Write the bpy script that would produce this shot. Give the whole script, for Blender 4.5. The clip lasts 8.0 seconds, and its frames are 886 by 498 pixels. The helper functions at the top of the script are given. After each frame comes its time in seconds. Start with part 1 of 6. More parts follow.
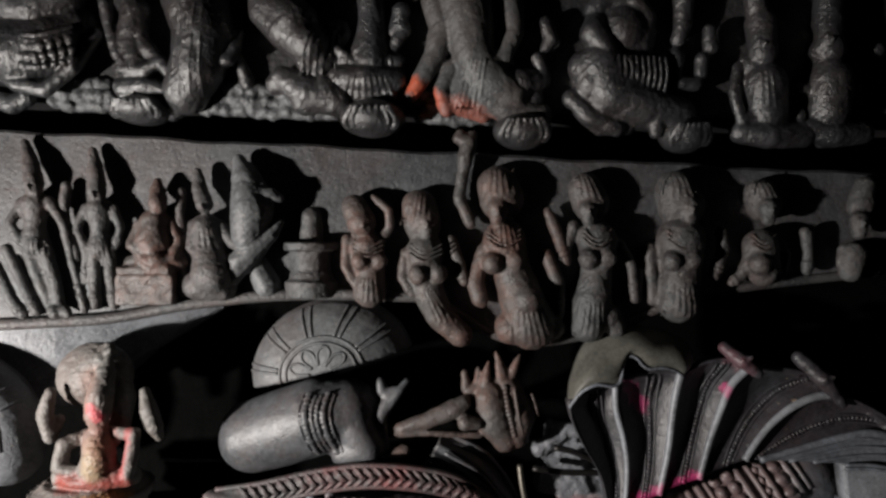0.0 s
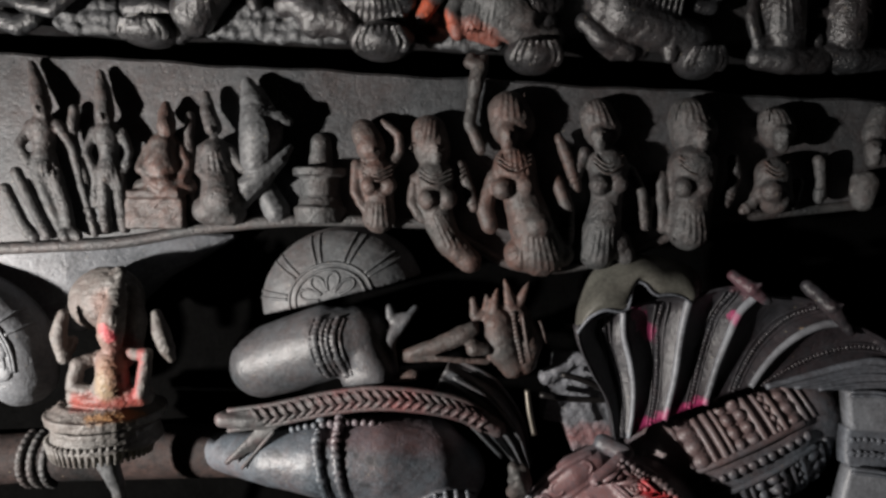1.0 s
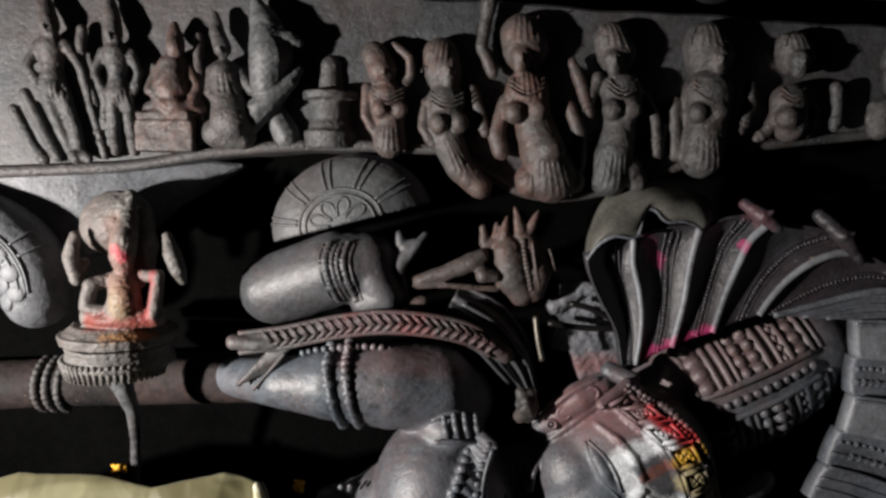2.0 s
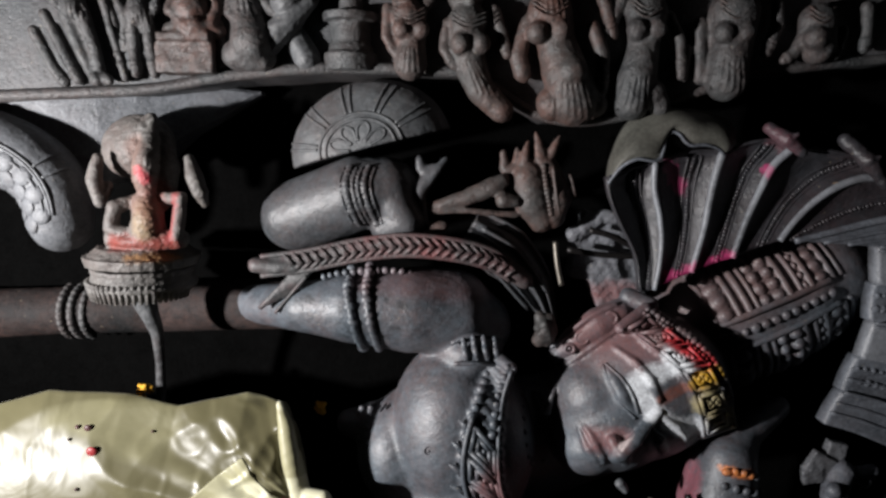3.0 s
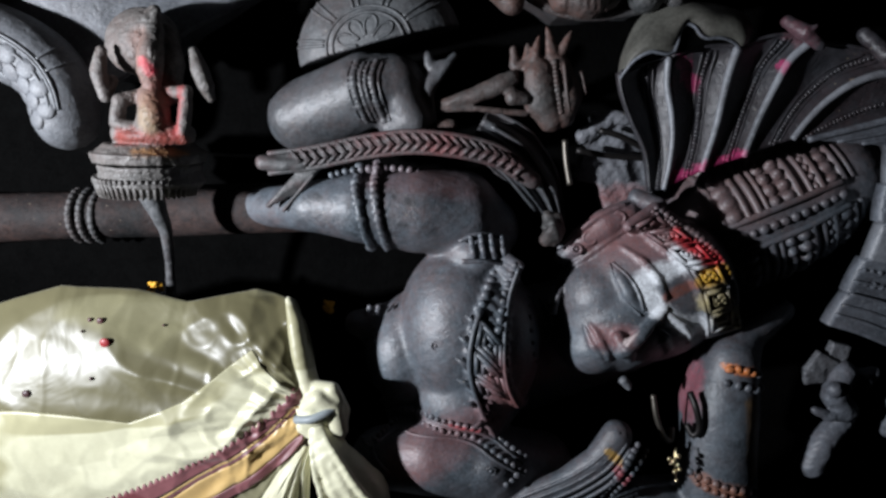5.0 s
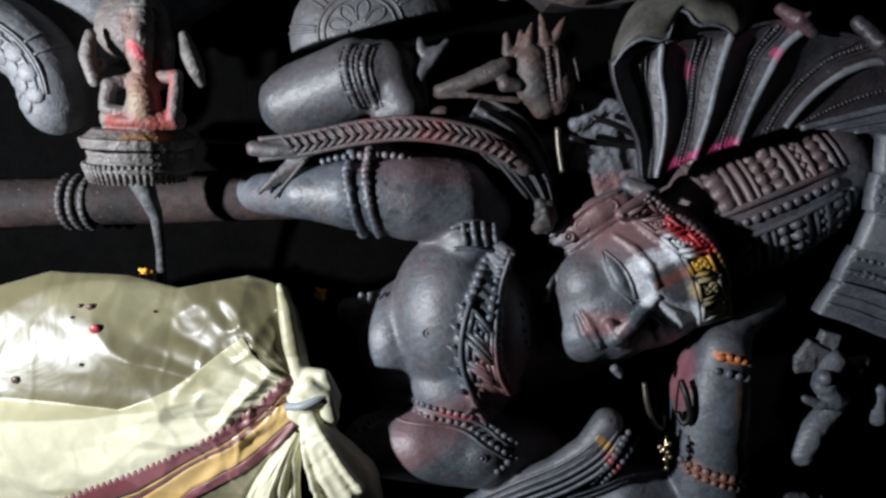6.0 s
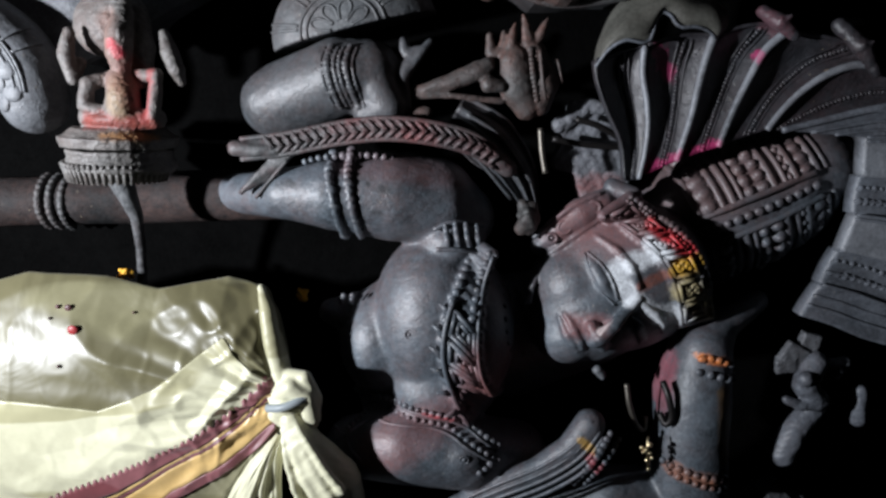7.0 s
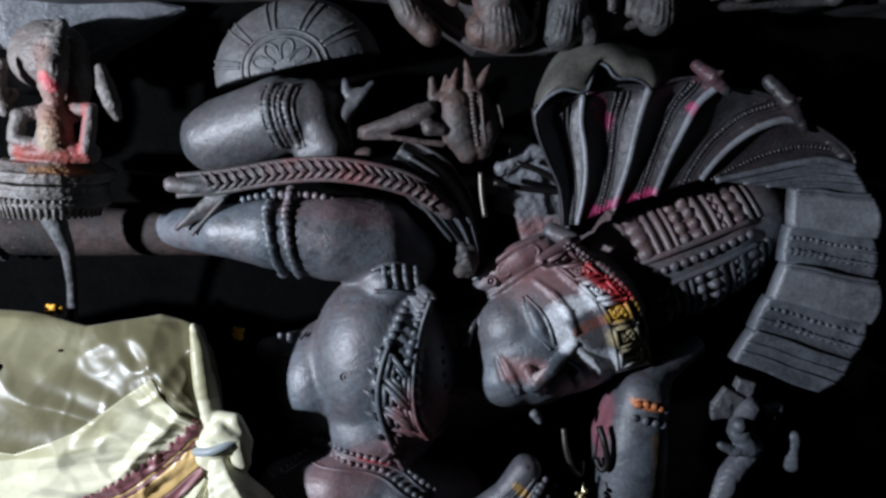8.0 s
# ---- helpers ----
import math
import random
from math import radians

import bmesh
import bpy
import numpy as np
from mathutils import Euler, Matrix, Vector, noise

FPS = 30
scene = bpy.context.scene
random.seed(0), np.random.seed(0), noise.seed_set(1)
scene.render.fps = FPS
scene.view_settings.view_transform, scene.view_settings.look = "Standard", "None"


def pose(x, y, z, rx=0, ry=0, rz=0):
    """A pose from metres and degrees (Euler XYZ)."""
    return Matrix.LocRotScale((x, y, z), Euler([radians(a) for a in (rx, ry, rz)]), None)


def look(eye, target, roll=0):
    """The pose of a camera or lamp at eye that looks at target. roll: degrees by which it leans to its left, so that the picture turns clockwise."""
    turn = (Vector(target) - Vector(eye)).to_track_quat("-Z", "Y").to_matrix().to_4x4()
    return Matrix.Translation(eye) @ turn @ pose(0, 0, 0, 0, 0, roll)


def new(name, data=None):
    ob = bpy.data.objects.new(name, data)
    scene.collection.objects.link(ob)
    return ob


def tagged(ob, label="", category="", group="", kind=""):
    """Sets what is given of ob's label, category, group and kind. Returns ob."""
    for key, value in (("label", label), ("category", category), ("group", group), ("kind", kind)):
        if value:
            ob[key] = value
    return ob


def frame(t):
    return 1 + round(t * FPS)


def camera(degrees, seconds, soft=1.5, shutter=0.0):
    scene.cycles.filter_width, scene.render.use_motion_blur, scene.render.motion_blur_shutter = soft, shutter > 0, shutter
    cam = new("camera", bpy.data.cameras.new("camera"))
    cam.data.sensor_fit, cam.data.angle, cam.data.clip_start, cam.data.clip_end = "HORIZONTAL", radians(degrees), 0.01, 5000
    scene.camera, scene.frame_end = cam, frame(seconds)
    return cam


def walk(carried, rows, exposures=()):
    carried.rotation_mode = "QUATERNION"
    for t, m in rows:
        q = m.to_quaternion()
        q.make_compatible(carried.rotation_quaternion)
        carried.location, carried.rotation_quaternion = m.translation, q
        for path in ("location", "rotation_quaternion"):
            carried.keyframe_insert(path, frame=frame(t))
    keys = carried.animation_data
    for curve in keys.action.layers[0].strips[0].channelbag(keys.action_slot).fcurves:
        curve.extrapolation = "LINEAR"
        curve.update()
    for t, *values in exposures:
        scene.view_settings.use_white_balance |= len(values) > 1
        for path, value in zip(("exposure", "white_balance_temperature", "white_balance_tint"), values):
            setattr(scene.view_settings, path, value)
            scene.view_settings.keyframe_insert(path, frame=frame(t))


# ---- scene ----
cam = camera(70.0, 8.0, soft=2.7)
METRES, EYE, TILT, LEAN, TURN = 0.5, 1.6, 0.0, 0.0, 0.0
ROWS = [
    (0.0, 0.0, 0.0, 0.0, 0.0, 0.0, 0.0),
    (0.5, -0.0128, 0.0002, -0.1, 0.25, -1.62, -0.21),
    (1.0, -0.0207, 0.0006, -0.1723, 0.39, -2.81, -0.39),
    (1.5, -0.0279, -0.0017, -0.2535, 0.5, -4.19, -0.7),
    (3.0, -0.0869, -0.038, -0.5182, 1.6, -8.6, -1.08),
    (3.5, -0.1029, -0.0533, -0.5905, 2.04, -10.0, -1.04),
    (4.0, -0.1113, -0.0628, -0.6496, 2.24, -11.19, -1.15),
    (4.5, -0.1073, -0.0697, -0.6996, 2.23, -11.98, -1.23),
    (5.0, -0.0955, -0.0746, -0.7466, 2.05, -12.68, -1.37),
    (6.5, -0.0687, -0.0686, -0.7727, 1.63, -13.35, -1.78),
    (7.0, -0.0397, -0.0609, -0.7629, 1.08, -13.39, -1.96),
    (7.5, 0.0523, -0.0439, -0.7123, -0.38, -12.26, -2.73),
    (8.0, 0.0953, -0.0346, -0.6785, -1.06, -11.31, -3.6),
]
walk(cam, [(t, pose(0, 0, EYE, TILT, LEAN, TURN) @ pose(METRES * x, METRES * y, METRES * z, 90 + pitch, roll, yaw)) for t, x, y, z, yaw, pitch, roll in ROWS],
     exposures=[(0.0, -0.12, 7050, 11), (1.7, -0.08, 7100, 12), (3.5, -0.20, 6450, 11), (5.0, -0.27, 6100, 10), (6.5, -0.14, 6150, 10), (7.5, -0.24, 5950, 10), (8.0, -0.26, 5750, 10)])

# ---- light: one lamp standing low beside the image, in a dark shrine ----
world = bpy.data.worlds.new("shrine_dark")
world.use_nodes = True
world.node_tree.nodes["Background"].inputs[0].default_value = (0.6, 0.7, 1.0, 1)
world.node_tree.nodes["Background"].inputs[1].default_value = 0.008
scene.world = world


def spot_lamp(name, at, target, power, size, cone, colour):
    light = bpy.data.lights.new(name, "SPOT")
    light.energy, light.color, light.shadow_soft_size = power, colour, size
    light.spot_size, light.spot_blend = radians(cone), 1.0
    ob = new(name, light)
    ob.matrix_world = look(at, target)
    return ob


spot_lamp("torch", (-1.86, 0.02, 1.08), (-0.62, 1.25, 1.14), 405.0, 0.045, 86, (0.985, 0.985, 1.0))
from mathutils.bvhtree import BVHTree

# ---- materials ----
def nodes_of(name):
    m = bpy.data.materials.new(name)
    m.use_nodes = True
    tree = m.node_tree
    return m, tree, tree.nodes["Principled BSDF"]


def add(tree, kind, **values):
    n = tree.nodes.new(kind)
    for key, value in values.items():
        n.inputs[key].default_value = value
    return n


def math_node(tree, op, a, b=None):
    n = tree.nodes.new("ShaderNodeMath")
    n.operation, n.use_clamp = op, False
    for i, v in enumerate((a, b)):
        if v is None:
            continue
        if isinstance(v, (int, float)):
            n.inputs[i].default_value = v
        else:
            tree.links.new(v, n.inputs[i])
    return n.outputs[0]


def noise_out(tree, scale, detail=4.0, rough=0.55, place=None):
    n = add(tree, "ShaderNodeTexNoise", Scale=scale, Detail=detail, Roughness=rough)
    if place is None:
        place = tree.nodes.new("ShaderNodeNewGeometry").outputs["Position"]
    tree.links.new(place, n.inputs["Vector"])
    return n.outputs["Fac"]


def ramp_out(tree, fac, low, high):
    n = add(tree, "ShaderNodeMapRange")
    n.inputs["From Min"].default_value, n.inputs["From Max"].default_value = low, high
    tree.links.new(fac, n.inputs["Value"])
    return n.outputs["Result"]


def blend(tree, fac, a, b):
    n = tree.nodes.new("ShaderNodeMix")
    n.data_type = "RGBA"
    for i, v in ((0, fac), (6, a), (7, b)):
        if isinstance(v, (int, float)):
            n.inputs[i].default_value = v
        elif isinstance(v, tuple):
            n.inputs[i].default_value = (*v, 1.0)
        else:
            tree.links.new(v, n.inputs[i])
    return n.outputs[2]


def smear(tree, colour, a, b, width, pigment, strength=0.9, ragged=0.6):
    """Powder or paste smeared along the line from a to b on a surface, with a ragged edge."""
    a, b = Vector(a), Vector(b)
    place = tree.nodes.new("ShaderNodeNewGeometry").outputs["Position"]
    sub = tree.nodes.new("ShaderNodeVectorMath")
    sub.operation = "SUBTRACT"
    tree.links.new(place, sub.inputs[0])
    sub.inputs[1].default_value = a
    line = b - a
    line.y *= 0.3
    length = max(line.length, 1e-5)
    flat = tree.nodes.new("ShaderNodeVectorMath")
    flat.operation = "MULTIPLY"
    tree.links.new(sub.outputs[0], flat.inputs[0])
    flat.inputs[1].default_value = (1.0, 0.3, 1.0)
    sub = flat
    dot = tree.nodes.new("ShaderNodeVectorMath")
    dot.operation = "DOT_PRODUCT"
    tree.links.new(sub.outputs[0], dot.inputs[0])
    dot.inputs[1].default_value = line / (length * length)
    along = tree.nodes.new("ShaderNodeClamp")
    tree.links.new(dot.outputs["Value"], along.inputs[0])
    foot = tree.nodes.new("ShaderNodeVectorMath")
    foot.operation = "SCALE"
    foot.inputs[0].default_value = line
    tree.links.new(along.outputs[0], foot.inputs["Scale"])
    dist = tree.nodes.new("ShaderNodeVectorMath")
    dist.operation = "DISTANCE"
    tree.links.new(sub.outputs[0], dist.inputs[0])
    tree.links.new(foot.outputs[0], dist.inputs[1])
    rag = math_node(tree, "MULTIPLY", math_node(tree, "SUBTRACT", noise_out(tree, 0.9 / width, 5.0, 0.7), 0.5), 2.0 * ragged)
    d = math_node(tree, "ADD", math_node(tree, "DIVIDE", dist.outputs["Value"], width), rag)
    worn = math_node(tree, "ADD", math_node(tree, "MULTIPLY", ramp_out(tree, noise_out(tree, 170.0, 4.0, 0.7), 0.35, 0.6), 0.45), 0.55)
    fac = math_node(tree, "MULTIPLY", math_node(tree, "MULTIPLY", ramp_out(tree, d, 1.15, 0.55), strength), worn)
    return blend(tree, fac, colour, pigment)


def stone(name, dark=(0.028, 0.030, 0.032), light=(0.085, 0.088, 0.088), dust=(0.10, 0.055, 0.045), dusty=0.35, rough=(0.42, 0.66), grain=0.35, smears=(), shine=0.5, specks=0.5):
    m, tree, bsdf = nodes_of(name)
    big = math_node(tree, "ADD", math_node(tree, "MULTIPLY", noise_out(tree, 7.0, 6.0, 0.7), 0.6), math_node(tree, "MULTIPLY", noise_out(tree, 34.0, 5.0, 0.7), 0.4))
    fine = noise_out(tree, 140.0, 4.0, 0.6)
    col = blend(tree, ramp_out(tree, big, 0.40, 0.62), dark, light)
    col = blend(tree, math_node(tree, "MULTIPLY", ramp_out(tree, fine, 0.45, 0.75), 0.45), col, tuple(1.5 * c for c in light))
    # reddish powder settled over the stone, thickest on rough spots
    powder = math_node(tree, "MULTIPLY", ramp_out(tree, noise_out(tree, 5.0, 6.0, 0.62), 0.38, 0.66), ramp_out(tree, noise_out(tree, 60.0, 4.0, 0.7), 0.25, 0.65))
    col = blend(tree, math_node(tree, "MULTIPLY", powder, dusty), col, dust)
    # pale specks
    vor = add(tree, "ShaderNodeTexVoronoi", Scale=38.0)
    tree.links.new(tree.nodes.new("ShaderNodeNewGeometry").outputs["Position"], vor.inputs["Vector"])
    col = blend(tree, math_node(tree, "MULTIPLY", ramp_out(tree, vor.outputs["Distance"], 0.07, 0.04), specks), col, (0.35, 0.30, 0.22))
    for s in smears:
        col = smear(tree, col, *s)
    tree.links.new(col, bsdf.inputs["Base Color"])
    bsdf.inputs["Specular IOR Level"].default_value = shine
    r = tree.nodes.new("ShaderNodeMapRange")
    r.inputs["To Min"].default_value, r.inputs["To Max"].default_value = rough
    tree.links.new(noise_out(tree, 24.0, 5.0, 0.65), r.inputs["Value"])
    tree.links.new(r.outputs["Result"], bsdf.inputs["Roughness"])
    bump = add(tree, "ShaderNodeBump", Strength=grain, Distance=0.004)
    pits = ramp_out(tree, noise_out(tree, 95.0, 3.0, 0.6), 0.30, 0.46)
    height = math_node(tree, "ADD", math_node(tree, "MULTIPLY", noise_out(tree, 38.0, 6.0, 0.65), 1.3), math_node(tree, "MULTIPLY", fine, 0.6))
    height = math_node(tree, "ADD", height, math_node(tree, "MULTIPLY", pits, 0.35))
    tree.links.new(height, bump.inputs["Height"])
    tree.links.new(bump.outputs["Normal"], bsdf.inputs["Normal"])
    return m


# ---- mesh tools ----
SHAPES = {}


def unit_shape(kind, seg):
    """Points and faces of a unit ball, drum or cube, made once."""
    if (kind, seg) not in SHAPES:
        bm = bmesh.new()
        if kind == "ball":
            bmesh.ops.create_uvsphere(bm, u_segments=seg, v_segments=max(5, seg // 2 + 2), radius=1.0)
        elif kind == "drum":
            bmesh.ops.create_cone(bm, cap_ends=True, segments=seg, radius1=1.0, radius2=1.0, depth=1.0)
        else:
            bmesh.ops.create_cube(bm, size=1.0)
        bm.verts.index_update()
        SHAPES[kind, seg] = ([v.co.copy() for v in bm.verts], [[v.index for v in f.verts] for f in bm.faces])
        bm.free()
    return SHAPES[kind, seg]


def stamp(bm, kind, seg, m, taper=None):
    points, faces = unit_shape(kind, seg)
    if taper:
        points = [Vector((p.x * (taper[0] if p.z < 0 else taper[1]), p.y * (taper[0] if p.z < 0 else taper[1]), p.z)) for p in points]
    vs = [bm.verts.new(m @ p) for p in points]
    for f in faces:
        bm.faces.new([vs[i] for i in f])
    return vs


def ball(bm, p, r, turn=None, seg=14):
    """An ellipsoid: r is one radius or three."""
    r = (r, r, r) if isinstance(r, (int, float)) else r
    seg = max(seg, min(40, 2 * int(350 * max(r)))) if max(r) > 0.022 else seg
    stamp(bm, "ball", seg, Matrix.Translation(p) @ (turn or Matrix()) @ Matrix.Diagonal((*r, 1.0)))


def axes(d):
    return Vector(d).to_track_quat("Z", "Y").to_matrix().to_4x4()


def limb(bm, *pr, seg=14):
    """A rounded limb through points and radii: (x, y, z, r), (x, y, z, r), ..."""
    big = max(q[3] for q in pr)
    seg = max(seg, min(36, 2 * int(350 * big))) if big > 0.022 else seg
    for a, b in zip(pr, pr[1:]):
        pa, pb = Vector(a[:3]), Vector(b[:3])
        d = pb - pa
        if d.length > 1e-5:
            m = Matrix.Translation((pa + pb) / 2) @ axes(d) @ Matrix.Diagonal((1, 1, d.length, 1))
            stamp(bm, "drum", seg, m, (a[3], b[3]))
    for q in pr:
        ball(bm, q[:3], q[3], seg=seg)


def box(bm, p, size, turn=None):
    return stamp(bm, "box", 4, Matrix.Translation(p) @ (turn or Matrix()) @ Matrix.Diagonal((*size, 1.0)))


def drum(bm, p, r1, r2, depth, way=(0, 0, 1), seg=24):
    stamp(bm, "drum", seg, Matrix.Translation(p) @ axes(way) @ Matrix.Diagonal((1, 1, depth, 1)), (r1, r2))


def ring(bm, p, r, thick, way=(0, 0, 1), seg=32, sub=8, squash=1.0):
    m = Matrix.Translation(p) @ axes(way)
    rows = []
    for i in range(seg):
        a = 2 * math.pi * i / seg
        rows.append([bm.verts.new(m @ Vector(((r + thick * math.cos(b)) * math.cos(a), squash * (r + thick * math.cos(b)) * math.sin(a), thick * math.sin(b)))) for b in (2 * math.pi * j / sub for j in range(sub))])
    for i in range(seg):
        for j in range(sub):
            bm.faces.new((rows[i][j], rows[(i + 1) % seg][j], rows[(i + 1) % seg][(j + 1) % sub], rows[i][(j + 1) % sub]))


def curve_points(ctrl, n):
    """n points evenly strewn along a smooth line through ctrl (Catmull-Rom)."""
    c = [Vector(p) for p in ctrl]
    c = [2 * c[0] - c[1]] + c + [2 * c[-1] - c[-2]]
    fine = []
    for i in range(1, len(c) - 2):
        for k in range(24):
            t = k / 24
            a, b, d, e = c[i - 1], c[i], c[i + 1], c[i + 2]
            fine.append(0.5 * (2 * b + (d - a) * t + (2 * a - 5 * b + 4 * d - e) * t * t + (3 * b - a - 3 * d + e) * t ** 3))
    fine.append(c[-2])
    run = [0.0]
    for p, q in zip(fine, fine[1:]):
        run.append(run[-1] + (q - p).length)
    out, j = [], 0
    for i in range(n):
        s = run[-1] * i / (n - 1)
        while j < len(run) - 2 and run[j + 1] < s:
            j += 1
        f = (s - run[j]) / max(run[j + 1] - run[j], 1e-9)
        out.append(fine[j].lerp(fine[j + 1], f))
    return out


def beads(bm, ctrl, n, r, seg=8):
    for p in curve_points(ctrl, n):
        q = r * random.uniform(0.82, 1.12)
        ball(bm, p, (q * random.uniform(0.9, 1.15), 0.7 * q, q * random.uniform(0.9, 1.1)), Matrix.Rotation(random.uniform(0, 3), 4, "Y"), seg=seg)


def cord(bm, ctrl, r, n=24, seg=7, r_end=None):
    """A smooth tube through ctrl, closed at its ends."""
    pts = curve_points(ctrl, n)
    r_end = r if r_end is None else r_end
    rows = []
    for i, p in enumerate(pts):
        d = pts[min(i + 1, n - 1)] - pts[max(i - 1, 0)]
        side = d.cross(Vector((0, 1, 0.02))).normalized()
        up = side.cross(d).normalized()
        q = r + (r_end - r) * i / (n - 1)
        rows.append([bm.verts.new(p + q * (math.cos(a) * side + math.sin(a) * up)) for a in (2 * math.pi * k / seg for k in range(seg))])
    for a, b in zip(rows, rows[1:]):
        for k in range(seg):
            bm.faces.new((a[k], a[(k + 1) % seg], b[(k + 1) % seg], b[k]))
    bm.faces.new(rows[0])
    bm.faces.new(rows[-1][::-1])


def smooth_faces(mesh):
    mesh.polygons.foreach_set("use_smooth", [True] * len(mesh.polygons))


def carve(bm, voxel, soften=2, worn=0.0015, extra=None, chisel=0.0):
    """Melts the overlapping forms of bm into one worn carved surface; extra is crisp detail laid on it."""
    rough = bpy.data.meshes.new("rough")
    bmesh.ops.recalc_face_normals(bm, faces=bm.faces)
    bm.to_mesh(rough)
    bm.free()
    ob = new("rough", rough)
    mod = ob.modifiers.new("melt", "REMESH")
    mod.mode, mod.voxel_size = "VOXEL", voxel
    if soften:
        mod = ob.modifiers.new("soften", "SMOOTH")
        mod.iterations, mod.factor = soften, 0.5
    done = bpy.data.meshes.new_from_object(ob.evaluated_get(bpy.context.evaluated_depsgraph_get()))
    bpy.data.objects.remove(ob)
    bpy.data.meshes.remove(rough)
    if worn:
        n = len(done.vertices)
        co, no = np.empty(3 * n, "f"), np.empty(3 * n, "f")
        done.vertices.foreach_get("co", co)
        done.vertices.foreach_get("normal", no)
        co, no = co.reshape(-1, 3), no.reshape(-1, 3)
        wave = np.zeros(n)
        for f in (61.0, 97.0, 173.0):
            wave += np.sin(co @ np.array([f, 0.7 * f, -0.4 * f]) + 2 * np.sin(co @ np.array([-0.3 * f, 0.5 * f, f]))) / 3
        for f in (380.0, 610.0) if chisel else ():
            wave += (chisel / worn) * np.sin(co @ np.array([f, 0.3 * f, -0.6 * f]) + 2.5 * np.sin(co @ np.array([-0.5 * f, 0.4 * f, 0.8 * f]))) / 2
        co += no * (worn * wave)[:, None].astype("f")
        done.vertices.foreach_set("co", co.ravel())
    if extra:
        both = bmesh.new()
        both.from_mesh(done)
        bmesh.ops.recalc_face_normals(extra, faces=extra.faces)
        more = bpy.data.meshes.new("more")
        extra.to_mesh(more)
        extra.free()
        both.from_mesh(more)
        both.to_mesh(done)
        both.free()
    smooth_faces(done)
    return done


def thing(name, mesh, material, label, category, group="", kind="", voxel=None, **kw):
    if isinstance(mesh, bmesh.types.BMesh):
        if voxel:
            mesh = carve(mesh, voxel, **kw)
        else:
            bm = mesh
            bmesh.ops.recalc_face_normals(bm, faces=bm.faces)
            mesh = bpy.data.meshes.new(name)
            bm.to_mesh(mesh)
            bm.free()
            if kw.get("smooth", True):
                smooth_faces(mesh)
    mesh.name = name
    mesh.materials.clear()
    mesh.materials.append(material)
    return tagged(new(name, mesh), label, category, group, kind)


def part(name, bm, material, parent, label="", smooth=True, voxel=None, **kw):
    if voxel:
        mesh = carve(bm, voxel, **kw)
    else:
        bmesh.ops.recalc_face_normals(bm, faces=bm.faces)
        mesh = bpy.data.meshes.new(name)
        bm.to_mesh(mesh)
        bm.free()
        if smooth:
            smooth_faces(mesh)
    mesh.materials.append(material)
    ob = new(name, mesh)
    ob.parent = parent
    ob.matrix_parent_inverse = parent.matrix_basis.inverted()
    return tagged(ob, label)


def skin(mesh):
    """The surface of a carved form, to lay detail on."""
    return BVHTree.FromPolygons([v.co.copy() for v in mesh.vertices], [list(f.vertices) for f in mesh.polygons])


def lay(tree, points, proud=0.0):
    """The points moved in depth onto the surface; a point that misses it stays."""
    out = []
    for p in points:
        hit = tree.ray_cast(Vector((p[0], 0.6, p[2])), Vector((0, 1, 0)))[0]
        y = hit.y - proud if hit is not None else p[1]
        out.append((p[0], y, p[2], *p[3:]))
    return out


def small_face(bm, p, r):
    """Nose, eyes and mouth of a small carved head, p at the middle of the face."""
    p = Vector(p) + Vector((0, -0.80 * r, 0))
    limb(bm, (*(p + Vector((0, 0.002, 0.35 * r))), 0.10 * r), (*(p + Vector((0, -0.18 * r, -0.10 * r))), 0.20 * r), seg=7)
    for s in (-1, 1):
        ball(bm, p + Vector((s * 0.36 * r, 0.12 * r, 0.28 * r)), (0.24 * r, 0.12 * r, 0.13 * r), seg=7)
        limb(bm, (*(p + Vector((s * 0.12 * r, 0.06 * r, 0.50 * r))), 0.06 * r), (*(p + Vector((s * 0.55 * r, 0.20 * r, 0.48 * r))), 0.06 * r), seg=6)
    ball(bm, p + Vector((0, 0.02 * r, -0.48 * r)), (0.30 * r, 0.12 * r, 0.10 * r), seg=7)


